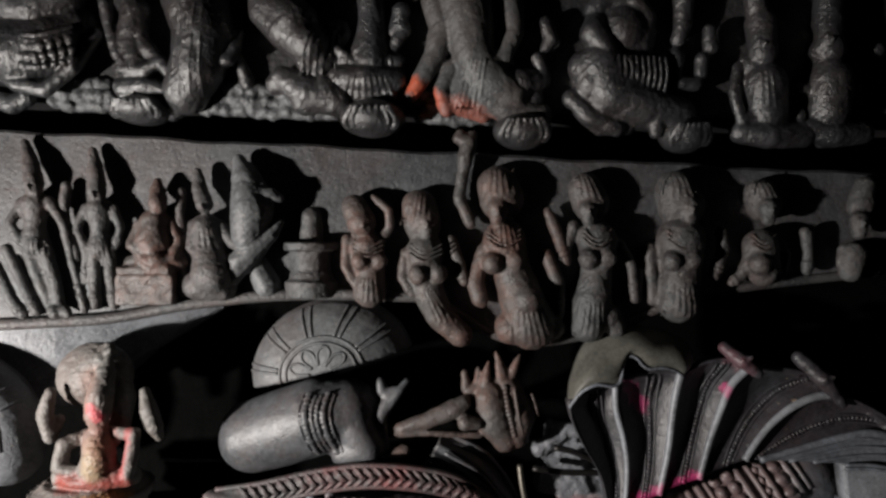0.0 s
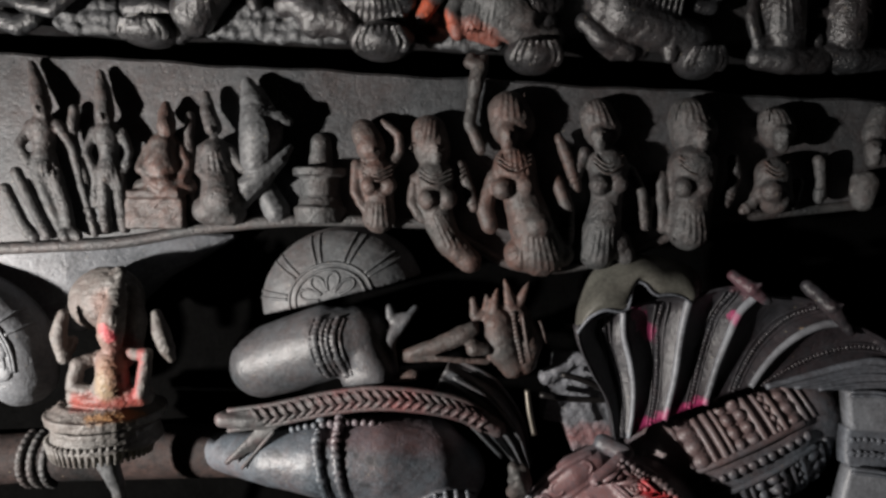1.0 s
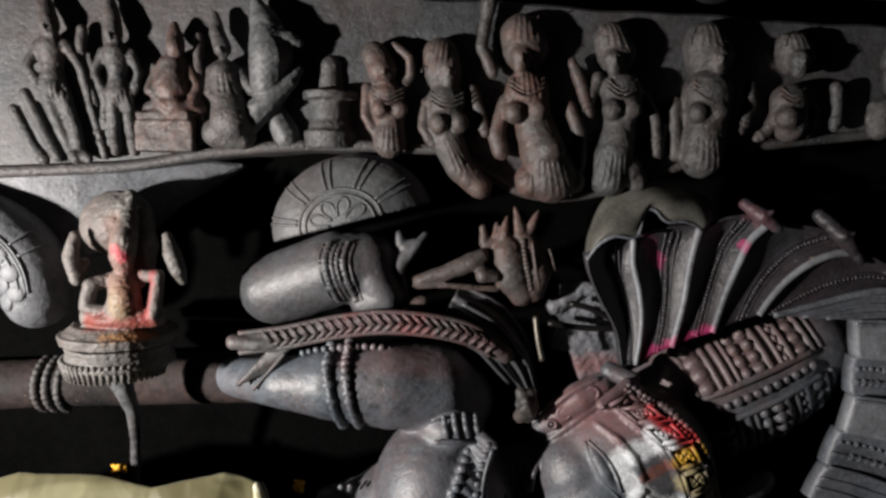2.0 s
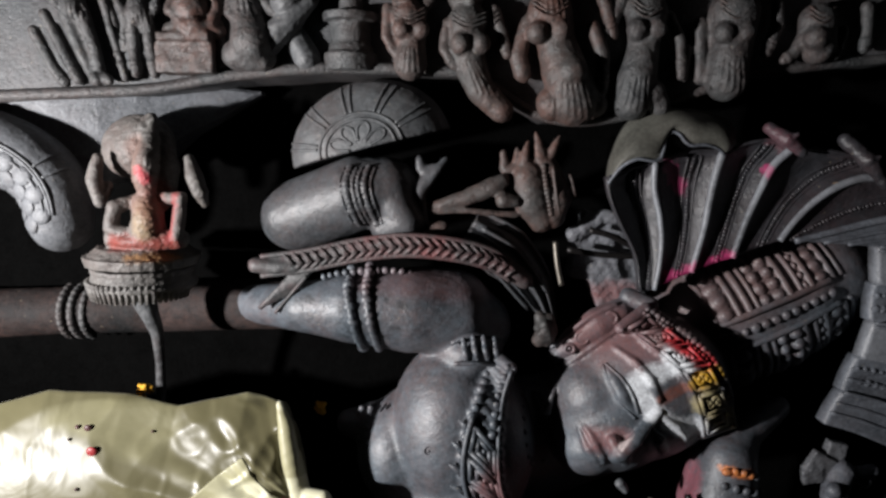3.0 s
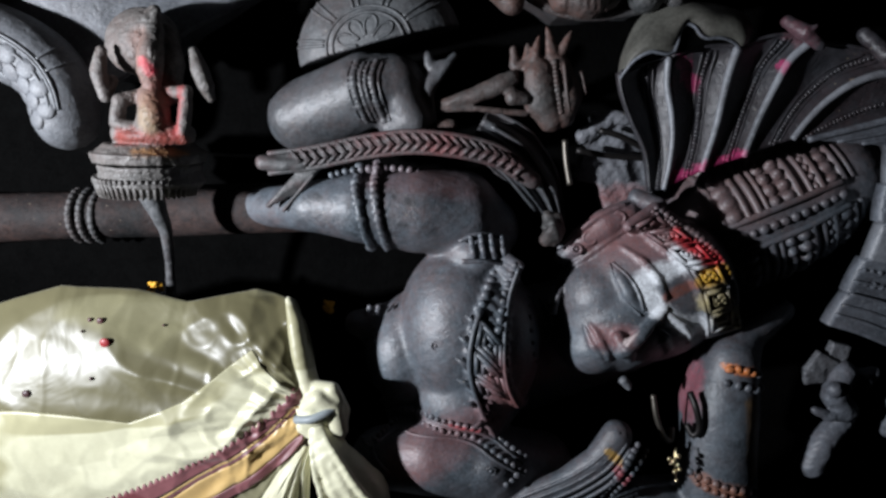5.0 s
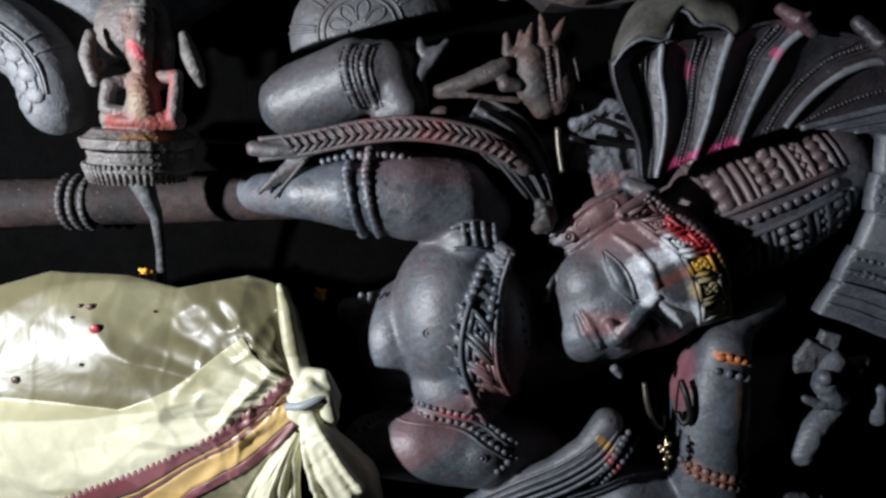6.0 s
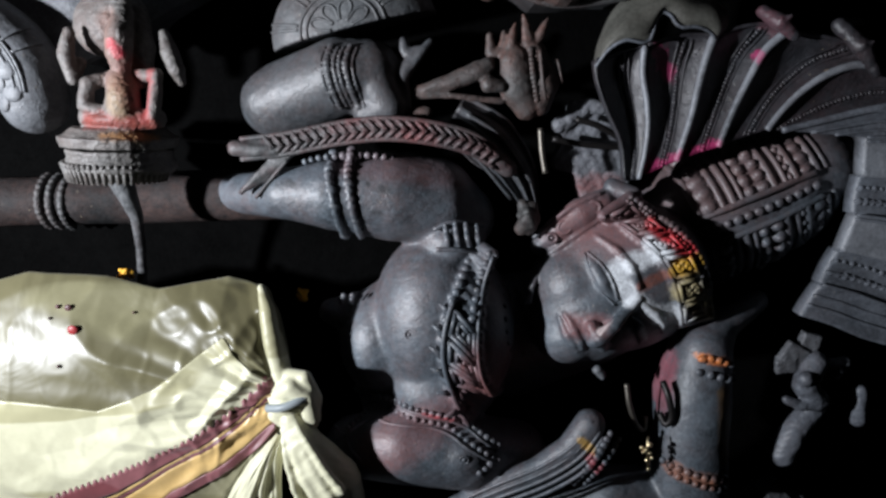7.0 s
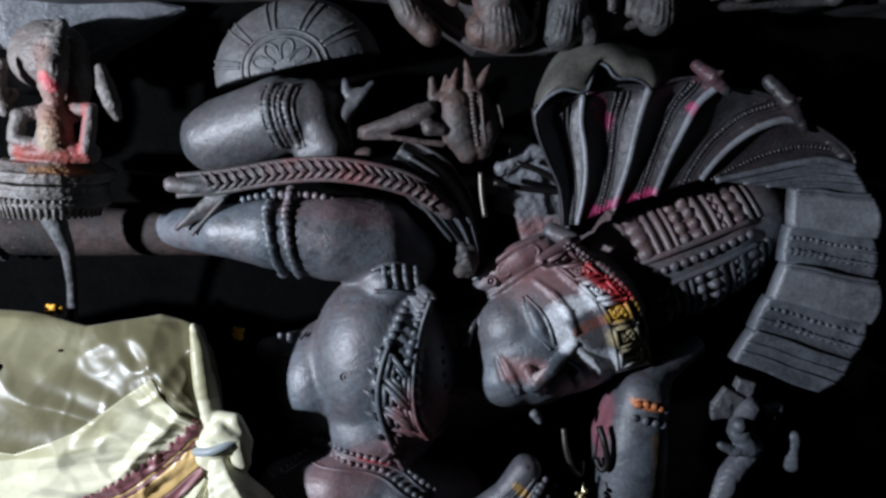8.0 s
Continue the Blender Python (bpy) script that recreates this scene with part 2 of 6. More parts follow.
def sculpt(name, material, label, category, chains, lumps=(), group="", voxel=0.0034, worn=0.0010, extra=None, faces=(), pleats=(), chisel=0.0008):
    """A small carved figure out of melted limbs and lumps, with face, anklets and pleats cut on it."""
    bm, fine = bmesh.new(), extra or bmesh.new()
    for c in chains:
        limb(bm, *c, seg=10)
    for q in lumps:
        ball(bm, q[:3], q[3], seg=12)
    mesh = carve(bm, voxel, soften=3, worn=worn, chisel=chisel)
    tree = skin(mesh)
    for q in faces:
        small_face(fine, q[:3], q[3])
    for p, q, n, wide in pleats:
        p, q = Vector(p), Vector(q)
        for i in range(n):
            f = (i + 0.5) / n - 0.5
            cord(fine, lay(tree, [p.lerp(q, k / 6) + Vector((wide * f * (0.8 + 0.4 * k / 6), 0, 0)) for k in range(7)], 0.0), 0.0021, 14, 6)
    # bangles near the ends of thin limbs
    for c in chains:
        thin = [q for q in c if q[3] < 0.0165]
        if len(thin) >= 3 and len(c) <= 4:
            a, b = Vector(c[-1][:3]), Vector(c[-2][:3])
            for f in (0.25, 0.42):
                ring(fine, a.lerp(b, f), c[-1][3] + (c[-2][3] - c[-1][3]) * f - 0.0004, 0.0022, b - a, 14, 6)
    if fine.verts:
        bm = bmesh.new()
        bm.from_mesh(mesh)
        more = bpy.data.meshes.new("more")
        bmesh.ops.recalc_face_normals(fine, faces=fine.faces)
        fine.to_mesh(more)
        bm.from_mesh(more)
        mesh = carve(bm, 0.0024, soften=1, worn=0)
    fine.free()
    return thing(name, mesh, material, label, category, group)


def sheet(points, thick=0.004):
    bm = bmesh.new()
    rows = [[bm.verts.new(p) for p in r] for r in points]
    back = [[bm.verts.new(p + Vector((0, thick, 0))) for p in r] for r in points]
    n, m = len(rows) - 1, len(rows[0]) - 1
    for i in range(n):
        for j in range(m):
            bm.faces.new((rows[i][j], rows[i + 1][j], rows[i + 1][j + 1], rows[i][j + 1]))
            bm.faces.new((back[i][j], back[i][j + 1], back[i + 1][j + 1], back[i + 1][j]))
    for i in range(n):
        bm.faces.new((rows[i][0], back[i][0], back[i + 1][0], rows[i + 1][0]))
        bm.faces.new((rows[i][m], rows[i + 1][m], back[i + 1][m], back[i][m]))
    for j in range(m):
        bm.faces.new((rows[0][j], rows[0][j + 1], back[0][j + 1], back[0][j]))
        bm.faces.new((rows[n][j], back[n][j], back[n][j + 1], rows[n][j + 1]))
    return bm


def fall(path, widths, folds, seed):
    """A hanging end of cloth, pleated lengthways; path and half widths from the knot down."""
    mid, rows = curve_points(path, 40), []
    for i, c in enumerate(mid):
        f = i / 39
        w = float(np.interp(f, np.linspace(0, 1, len(widths)), widths))
        d = (mid[min(i + 1, 39)] - mid[max(i - 1, 0)]).normalized()
        across = Vector((-d.z, 0, d.x))
        if across.x < 0:
            across = -across
        row = []
        for j in range(61):
            u = 2 * j / 60 - 1
            wob = noise.noise((3 * u, 2 * f, seed))
            y = 0.030 * (u * u) - 0.012 - (0.004 + 0.006 * f) * math.sin(folds * u + 2.5 * wob + seed) - 0.003 * noise.noise((9 * u, 5 * f, seed))
            row.append(c + w * (u + 0.05 * wob) * across + Vector((0, y, 0.012 * f * wob)))
        rows.append(row)
    return sheet(rows, 0.003)


PINK = (0.75, 0.03, 0.22)
RED = (0.62, 0.02, 0.03)
ORANGE = (0.70, 0.20, 0.02)
YELLOW = (0.75, 0.42, 0.02)
WHITE = (0.72, 0.72, 0.70)
ROSE = (0.30, 0.10, 0.09)
wall_stone = stone("wall_stone", dark=(0.018, 0.020, 0.022), light=(0.068, 0.073, 0.078), dusty=0.35, grain=0.45, rough=(0.42, 0.66))
# darker copy of the wall stone, with the upper row's shadows in its colour
shaded_wall_stone = stone("shaded_wall_stone", dark=(0.008, 0.009, 0.010), light=(0.030, 0.032, 0.034), dusty=0.15, grain=0.6, rough=(0.35, 0.60))
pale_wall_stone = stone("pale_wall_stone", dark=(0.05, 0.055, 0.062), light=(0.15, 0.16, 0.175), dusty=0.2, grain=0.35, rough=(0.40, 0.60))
# near-black stone: the deep shade of the hollows is put into its colour
shade_black_stone = stone("shade_black_stone", dark=(0.0008, 0.0008, 0.0008), light=(0.002, 0.002, 0.002), dusty=0.0, rough=(0.8, 0.95), shine=0.02, specks=0.0)
frieze_stone = stone("frieze_stone", dark=(0.018, 0.020, 0.022), light=(0.072, 0.076, 0.077), dusty=0.55, grain=0.75, dust=(0.11, 0.065, 0.055))
red_frieze_stone = stone("powdered_frieze_stone", dark=(0.024, 0.024, 0.024), light=(0.075, 0.074, 0.072), dusty=0.9, grain=0.55, dust=(0.13, 0.06, 0.045))
body_stone = stone("body_stone", dark=(0.026, 0.030, 0.034), light=(0.080, 0.089, 0.098), dusty=0.5, grain=0.3, rough=(0.40, 0.60), shine=0.6)

# ---- the shrine ----
def block(name, low, high, material, label, category):
    bm = bmesh.new()
    low, high = Vector(low), Vector(high)
    vs = box(bm, (low + high) / 2, high - low)
    return thing(name, bm, material, label, category, kind="structure", smooth=False)


# floor, ceiling and three walls are unseen, added to close the dark room
block("floor", (-2.4, -2.2, -0.1), (2.4, 1.9, 0.0), shade_black_stone, "near-black stone floor of the shrine, out of view", "floor")
block("ceiling", (-2.4, -2.2, 2.7), (2.4, 1.9, 2.8), shade_black_stone, "near-black stone ceiling, out of view", "ceiling")
block("wall_west", (-2.5, -2.2, 0.0), (-2.4, 1.9, 2.7), shade_black_stone, "near-black stone side wall, out of view", "wall")
block("wall_east", (2.4, -2.2, 0.0), (2.5, 1.9, 2.7), shade_black_stone, "near-black stone side wall, out of view", "wall")
block("wall_south", (-2.4, -2.3, 0.0), (2.4, -2.2, 2.7), shade_black_stone, "near-black stone wall behind the visitor, out of view", "wall")
block("wall_north", (-2.4, 1.50, 0.0), (2.4, 1.62, 2.7), shade_black_stone, "stone back wall of the niche, coloured black for its shade", "wall")


def panel(name, top, bottom, fronts, material, label, x0=-1.5, x1=1.5, foot=None):
    """A carved back slab; top and bottom are height lines (left height, right height, sag)."""
    bm = bmesh.new()
    n, cols = 90, []
    for i in range(n + 1):
        f = i / n
        x = x0 + (x1 - x0) * f
        zt = top[0] + (top[1] - top[0]) * f + top[2] * 4 * f * (1 - f)
        zb = bottom[0] + (bottom[1] - bottom[0]) * f + bottom[2] * 4 * f * (1 - f)
        zb = float(np.interp(x, *foot)) if foot else zb
        front = float(np.interp(x, *fronts))
        wob = 0.002 * math.sin(17 * x) + 0.0015 * math.sin(41 * x)
        cols.append([bm.verts.new(q) for q in ((x, 1.48, zt + wob), (x, front + 0.006, zt + wob), (x, front, zt - 0.006 + wob), (x, front, zb + 0.006 - wob), (x, front + 0.006, zb - wob), (x, 1.48, zb - wob))])
    for a, b in zip(cols, cols[1:]):
        for k in range(5):
            bm.faces.new((a[k], b[k], b[k + 1], a[k + 1]))
    for col in (cols[0], cols[-1]):
        bm.faces.new(col)
    return thing(name, bm, material, label, "wall", kind="structure", smooth=False)


panel("wall_upper_panel", (2.68, 2.68, 0), (1.925, 1.845, 0.0), ((0,), (1.305,)), shaded_wall_stone, "stone slab behind the upper carved row, coloured dark for its shadows")
# foot raised where shadow lies, so the black wall behind stands for it
panel("wall_middle_panel", (1.875, 1.725, 0.0), (1.435, 1.445, 0.0), ((0,), (1.30,)), wall_stone, "bluish dark stone slab behind the row of small figures",
      foot=((-1.5, -0.84, -0.68, -0.52, -0.31, -0.03, 0.13, 0.31, 0.54, 0.90, 1.5), (1.436, 1.444, 1.454, 1.483, 1.502, 1.499, 1.412, 1.423, 1.504, 1.551, 1.56)))
# right end cut along the statuette's shadow line, the black wall giving the shade
panel("wall_lower_panel", (1.47, 1.475, 0.0), (1.10, 1.10, 0.0), ((-1.1, -0.92, -0.82, -0.74, -0.66, -0.58, -0.5), (1.315, 1.325, 1.340, 1.360, 1.385, 1.412, 1.440)), pale_wall_stone, "smooth bluish stone slab above the serpent coil, ended at a shadow's edge", x0=-1.5, x1=-0.50,
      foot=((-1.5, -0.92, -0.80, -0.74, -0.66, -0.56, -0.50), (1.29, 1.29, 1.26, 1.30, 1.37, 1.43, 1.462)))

# the step on which the middle row stands
bm = bmesh.new()
for dz, r in ((0.0, 0.012), (-0.012, 0.010)):
    cord(bm, [(-1.3, 1.295, 1.425 + dz), (-0.834, 1.290, 1.449), (-0.672, 1.288, 1.460), (-0.511, 1.288, 1.488), (-0.304, 1.290, 1.507), (-0.028, 1.290, 1.503)], r, 50, 8)
cord(bm, [(-0.028, 1.290, 1.503), (0.135, 1.300, 1.415), (0.309, 1.300, 1.427), (0.541, 1.300, 1.508), (0.901, 1.300, 1.555)], 0.010, 40, 8)
thing("ledge", bm, frieze_stone, "thin carved stone ledge under the small figures", "ledge", kind="structure")
# ---- the reclining image ----
tilt25 = Matrix.Rotation(radians(-24), 4, "Y")
bm, feat, fine = bmesh.new(), bmesh.new(), bmesh.new()
# head: skull, cheek, jaw and chin
ball(bm, (0.359, 1.310, 0.848), (0.185, 0.128, 0.160), tilt25, 40)
ball(bm, (0.300, 1.310, 0.792), (0.142, 0.136, 0.126), tilt25, 40)
ball(bm, (0.256, 1.305, 0.833), (0.095, 0.110, 0.100), tilt25, 34)
ball(bm, (0.249, 1.290, 0.740), (0.086, 0.104, 0.074), tilt25, 34)
# neck
limb(bm, (0.320, 1.470, 0.712, 0.1314), (0.117, 1.500, 0.632, 0.1578), (-0.028, 1.440, 0.669, 0.1524))
# chest, belly, shoulder
ball(bm, (-0.050, 1.310, 0.751), (0.135, 0.160, 0.185), None, 24)
ball(bm, (-0.170, 1.320, 0.682), (0.090, 0.115, 0.120), None, 18)
limb(bm, (-0.275, 1.300, 0.751, 0.0302), (-0.222, 1.315, 0.738, 0.0535), (-0.140, 1.320, 0.720, 0.1024), seg=24)
limb(bm, (-0.196, 1.285, 0.642, 0.0431), (-0.146, 1.290, 0.650, 0.0787), (-0.060, 1.300, 0.663, 0.1146), seg=24)
ball(bm, (-0.033, 1.300, 0.602), (0.125, 0.140, 0.115), None, 30)
limb(bm, (-0.143, 1.310, 0.589, 0.0805), (-0.115, 1.300, 0.528, 0.0859), seg=24)
ball(bm, (0.022, 1.300, 0.715), (0.110, 0.152, 0.175), None, 24)
ball(bm, (-0.017, 1.300, 0.925), (0.075, 0.085, 0.055), None, 16)
# raised upper arm along the body
limb(bm, (-0.640, 1.445, 0.984, 0.0430), (-0.540, 1.405, 0.992, 0.0440), (-0.455, 1.345, 1.000, 0.0470), (-0.360, 1.285, 1.013, 0.0560), (-0.266, 1.280, 1.015, 0.0748), (-0.140, 1.295, 1.010, 0.0921), (-0.056, 1.315, 1.006, 0.0907), (0.002, 1.350, 0.963, 0.0755), seg=20)
# lower arm and side of the chest
limb(bm, (-0.200, 1.225, 0.480, 0.0574), (-0.208, 1.220, 0.470, 0.0680), (-0.101, 1.200, 0.487, 0.0808), (0.035, 1.210, 0.473, 0.0811), (0.141, 1.270, 0.436, 0.0771), seg=18)
ball(bm, (0.023, 1.160, 0.488), (0.055, 0.040, 0.045), None, 14)
ball(bm, (-0.154, 1.280, 0.173), (0.30, 0.13, 0.12), None, 18)
# forearm that props the head, and the hand behind the crown
limb(bm, (0.665, 1.320, 0.806, 0.0246), (0.575, 1.280, 0.757, 0.0362), (0.533, 1.245, 0.711, 0.0570), (0.520, 1.230, 0.613, 0.0741), (0.517, 1.225, 0.508, 0.0801), (0.532, 1.225, 0.355, 0.0895), (0.474, 1.240, 0.238, 0.1026), seg=18)
limb(bm, (0.502, 1.280, 0.708, 0.0342), (0.476, 1.280, 0.613, 0.0323), (0.481, 1.300, 0.520, 0.0204))
limb(bm, (0.236, 1.240, 0.315, 0.0639), (0.354, 1.220, 0.364, 0.0747), (0.467, 1.250, 0.334, 0.0891))
masses = carve(bm, 0.005, soften=16, worn=0)
body = skin(masses)
# nose: ridge, tip and wings
limb(feat, *lay(body, [(0.360, 1.200, 0.842, 0.0103)], -0.002), *lay(body, [(0.338, 1.200, 0.818, 0.0103)], 0.006), *lay(body, [(0.311, 1.200, 0.791, 0.0127)], 0.016), *lay(body, [(0.285, 1.200, 0.766, 0.0162)], 0.022), *lay(body, [(0.275, 1.200, 0.756, 0.0151)], 0.016))
limb(feat, *lay(body, [(0.270, 1.200, 0.785, 0.0127)], 0.008), *lay(body, [(0.281, 1.200, 0.766, 0.0151)], 0.016), *lay(body, [(0.299, 1.200, 0.739, 0.0128)], 0.006))
# lips: two full bows with the hollow between
limb(feat, *lay(body, [(0.218, 1.200, 0.801, 0.0035), (0.231, 1.200, 0.786, 0.0069), (0.240, 1.200, 0.770, 0.0093), (0.247, 1.200, 0.757, 0.0070), (0.255, 1.200, 0.742, 0.0081), (0.260, 1.200, 0.728, 0.0035)], 0.0015))
limb(feat, *lay(body, [(0.209, 1.200, 0.792, 0.0035), (0.219, 1.200, 0.774, 0.0081), (0.228, 1.200, 0.756, 0.0105), (0.239, 1.200, 0.739, 0.0082), (0.250, 1.200, 0.724, 0.0035)], 0.0010))
# eyes: almond lids under arched brows
limb(feat, *lay(body, [(0.260, 1.200, 0.920, 0.0034), (0.276, 1.200, 0.895, 0.0136), (0.292, 1.200, 0.867, 0.0159), (0.311, 1.200, 0.835, 0.0046)], -0.005))
cord(fine, lay(body, [(0.255, 1.200, 0.922), (0.265, 1.200, 0.892), (0.283, 1.200, 0.858), (0.314, 1.200, 0.828)], 0.001), 0.0030, 26, 7)
cord(fine, lay(body, [(0.260, 1.200, 0.925), (0.288, 1.200, 0.903), (0.307, 1.200, 0.873), (0.319, 1.200, 0.838)], 0.002), 0.0032, 26, 7)
limb(feat, *lay(body, [(0.249, 1.200, 0.966, 0.0034), (0.284, 1.200, 0.953, 0.0056), (0.317, 1.200, 0.934, 0.0079), (0.342, 1.200, 0.905, 0.0090), (0.358, 1.200, 0.868, 0.0080)], 0.0))
limb(feat, *lay(body, [(0.352, 1.200, 0.795, 0.0046), (0.367, 1.200, 0.777, 0.0127), (0.384, 1.200, 0.753, 0.0116), (0.390, 1.200, 0.733, 0.0047)], -0.004))
cord(fine, lay(body, [(0.348, 1.200, 0.805), (0.378, 1.200, 0.782), (0.397, 1.200, 0.738)], 0.001), 0.0030, 20, 7)
limb(feat, *lay(body, [(0.371, 1.200, 0.830, 0.0069), (0.400, 1.200, 0.812, 0.0080), (0.421, 1.200, 0.789, 0.0069), (0.431, 1.200, 0.760, 0.0046)], 0.001))
# folds of the full throat beside the jaw
for line in ([(0.159, 1.250, 0.845), (0.154, 1.250, 0.789), (0.170, 1.250, 0.732), (0.199, 1.250, 0.692)], [(0.170, 1.250, 0.863), (0.143, 1.250, 0.807), (0.152, 1.250, 0.744), (0.174, 1.250, 0.704)]):
    limb(feat, *[(*q, 0.005) for q in lay(body, curve_points(line, 9), -0.002)], seg=8)
# ear and its scrolls
limb(feat, (0.172, 1.300, 0.916, 0.0190), (0.209, 1.285, 0.957, 0.0300), (0.252, 1.280, 0.994, 0.0330), (0.296, 1.285, 1.020, 0.0270))
for x, z, r in ((0.192, 0.944, 0.0095), (0.216, 0.968, 0.0125), (0.243, 0.992, 0.0135), (0.273, 1.012, 0.0120)):
    ring(fine, (x, 1.258, z), r, 0.0042, (-0.1, -1, 0.1), 18, 7)
    ball(fine, (x, 1.262, z), (0.5 * r, 0.006, 0.5 * r), seg=8)
for off in (0.026, -0.024):
    cord(feat, [(0.168 - 0.5 * off, 1.275, 0.918 + 0.8 * off), (0.209 - 0.6 * off, 1.262, 0.957 + 0.9 * off), (0.252 - 0.6 * off, 1.258, 0.994 + 0.9 * off), (0.300 - 0.5 * off, 1.266, 1.020 + 0.8 * off)], 0.0055, 24, 8)
limb(feat, (0.315, 1.290, 1.050, 0.0200), (0.354, 1.270, 1.038, 0.0190))
# nipples
for q in lay(body, [(-0.094, 1.150, 0.757), (0.026, 1.130, 0.504)], 0.0):
    ring(fine, q, 0.009, 0.0016, (-0.1, -1, 0), 18, 6)
    ball(fine, q, (0.0045, 0.003, 0.0045), seg=8)
# armlet: three cords of beads round the upper arm
for strand in ([(-0.262, 1.260, 1.101), (-0.265, 1.222, 1.064), (-0.254, 1.210, 1.014), (-0.244, 1.234, 0.967), (-0.239, 1.260, 0.935)], [(-0.224, 1.255, 1.110), (-0.227, 1.215, 1.072), (-0.219, 1.204, 1.017), (-0.208, 1.228, 0.970), (-0.203, 1.260, 0.936)]):
    laid = lay(body, curve_points(strand, 12), 0.003)
    beads(fine, laid, 16, 0.0105, 9)
    cord(fine, laid, 0.0075, 40, 8)
beads(fine, lay(body, curve_points([(-0.321, 1.260, 1.083), (-0.284, 1.250, 1.094), (-0.202, 1.250, 1.102), (-0.145, 1.260, 1.097)], 10), 0.002), 12, 0.008)
# shoulder band
for q in ((-0.027, 1.215, 0.949), (-0.007, 1.218, 0.953), (0.014, 1.224, 0.952), (0.036, 1.232, 0.948)):
    limb(fine, (q[0] - 0.003, q[1] + 0.004, q[2] + 0.020, 0.006), (q[0], q[1], q[2], 0.007), (q[0] + 0.006, q[1] + 0.002, q[2] - 0.022, 0.006), seg=7)
cord(fine, [(-0.054, 1.222, 0.960), (-0.014, 1.225, 0.976), (0.051, 1.250, 0.965)], 0.005, 16)
cord(fine, [(-0.047, 1.208, 0.922), (-0.001, 1.212, 0.922), (0.053, 1.240, 0.910)], 0.005, 16)
# broad necklace: bead edges, nested square panels, points
collar_in = [(0.039, 1.200, 0.926), (0.001, 1.200, 0.854), (-0.021, 1.200, 0.786), (-0.024, 1.200, 0.712), (-0.001, 1.200, 0.630), (0.038, 1.200, 0.551)]
collar_out = [(0.067, 1.200, 0.915), (0.050, 1.200, 0.846), (0.042, 1.200, 0.771), (0.049, 1.200, 0.696), (0.075, 1.200, 0.633), (0.112, 1.200, 0.563)]
collar_in, collar_out = lay(body, curve_points(collar_in, 12), 0.010), lay(body, curve_points(collar_out, 12), 0.010)
a, b = curve_points(collar_in, 60), curve_points(collar_out, 60)
lift = Vector((0, -0.007, 0))
beads(fine, collar_in[:5], 10, 0.0105)
beads(fine, [p.lerp(q, 0.75) + lift for p, q in zip(a[0:22:4], b[0:22:4])], 9, 0.0085)
cord(fine, [p + lift for p in a[18::5]], 0.0058, 40)
cord(fine, [q + lift for q in b[::6]], 0.0042, 40)
beads(fine, [q + Vector((0.006, 0, 0)) for q in b[::6]], 34, 0.0042)
for i in range(20, 58, 8):
    j = min(i + 6, 59)
    p, q, s, r = a[i].lerp(b[i], 0.16), a[i].lerp(b[i], 0.88), a[j].lerp(b[j], 0.88), a[j].lerp(b[j], 0.16)
    c = (p + q + r + s) / 4
    for shrink, thick in ((1.0, 0.0058), (0.52, 0.0048)):
        corners = [c + (m - c) * shrink + lift for m in (p, q, s, r)]
        for m, n in zip(corners, corners[1:] + corners[:1]):
            limb(fine, (*m, thick), (*n, thick), seg=6)
    ball(fine, c + lift, (0.0045, 0.004, 0.0045), seg=8)
for i in range(22, 54, 6):
    p = a[i] + (a[i] - b[i]) * 0.30
    limb(fine, (*p, 0.003), (*a[i], 0.010), seg=7)
# body of the collar under the panels
for i in range(0, 60, 3):
    limb(feat, (*(a[i] + Vector((0, 0.012, 0))), 0.014), (*(b[i] + Vector((0, 0.010, 0))), 0.014), seg=8)
# second necklace strings in the shade of the neck
beads(fine, lay(body, curve_points([(0.097, 1.270, 0.836), (0.102, 1.240, 0.773), (0.119, 1.230, 0.702), (0.163, 1.230, 0.652)], 8), 0.001), 13, 0.006)
# girdle knob at the waist
beads(fine, lay(body, [(-0.241, 1.250, 0.804), (-0.252, 1.240, 0.776), (-0.251, 1.250, 0.727)], 0.001), 7, 0.006)
beads(fine, lay(body, [(-0.222, 1.250, 0.805), (-0.230, 1.240, 0.773), (-0.229, 1.250, 0.726)], 0.001), 7, 0.006)
# two bead rows over the lower arm, with a clasp at the end
for off, n, r in ((0.0, 26, 0.0075), (0.024, 26, 0.0068)):
    row = [(-0.216, 1.150, 0.575), (-0.121, 1.132, 0.589), (-0.030, 1.134, 0.583), (0.041, 1.150, 0.552), (0.098, 1.180, 0.514)]
    beads(fine, lay(body, curve_points([(x, y, z - off) for x, y, z in row], 9), 0.003), n, r)
    cord(fine, lay(body, curve_points([(x, y, z - off - 0.010) for x, y, z in row], 9), 0.001), 0.0035, 30)
cord(fine, lay(body, curve_points([(-0.243, 1.155, 0.554), (-0.216, 1.150, 0.504), (-0.183, 1.155, 0.479)], 6), 0.001), 0.004, 16)
beads(fine, lay(body, [(0.059, 1.160, 0.471), (0.081, 1.170, 0.486), (0.098, 1.180, 0.514)], 0.002), 6, 0.007)
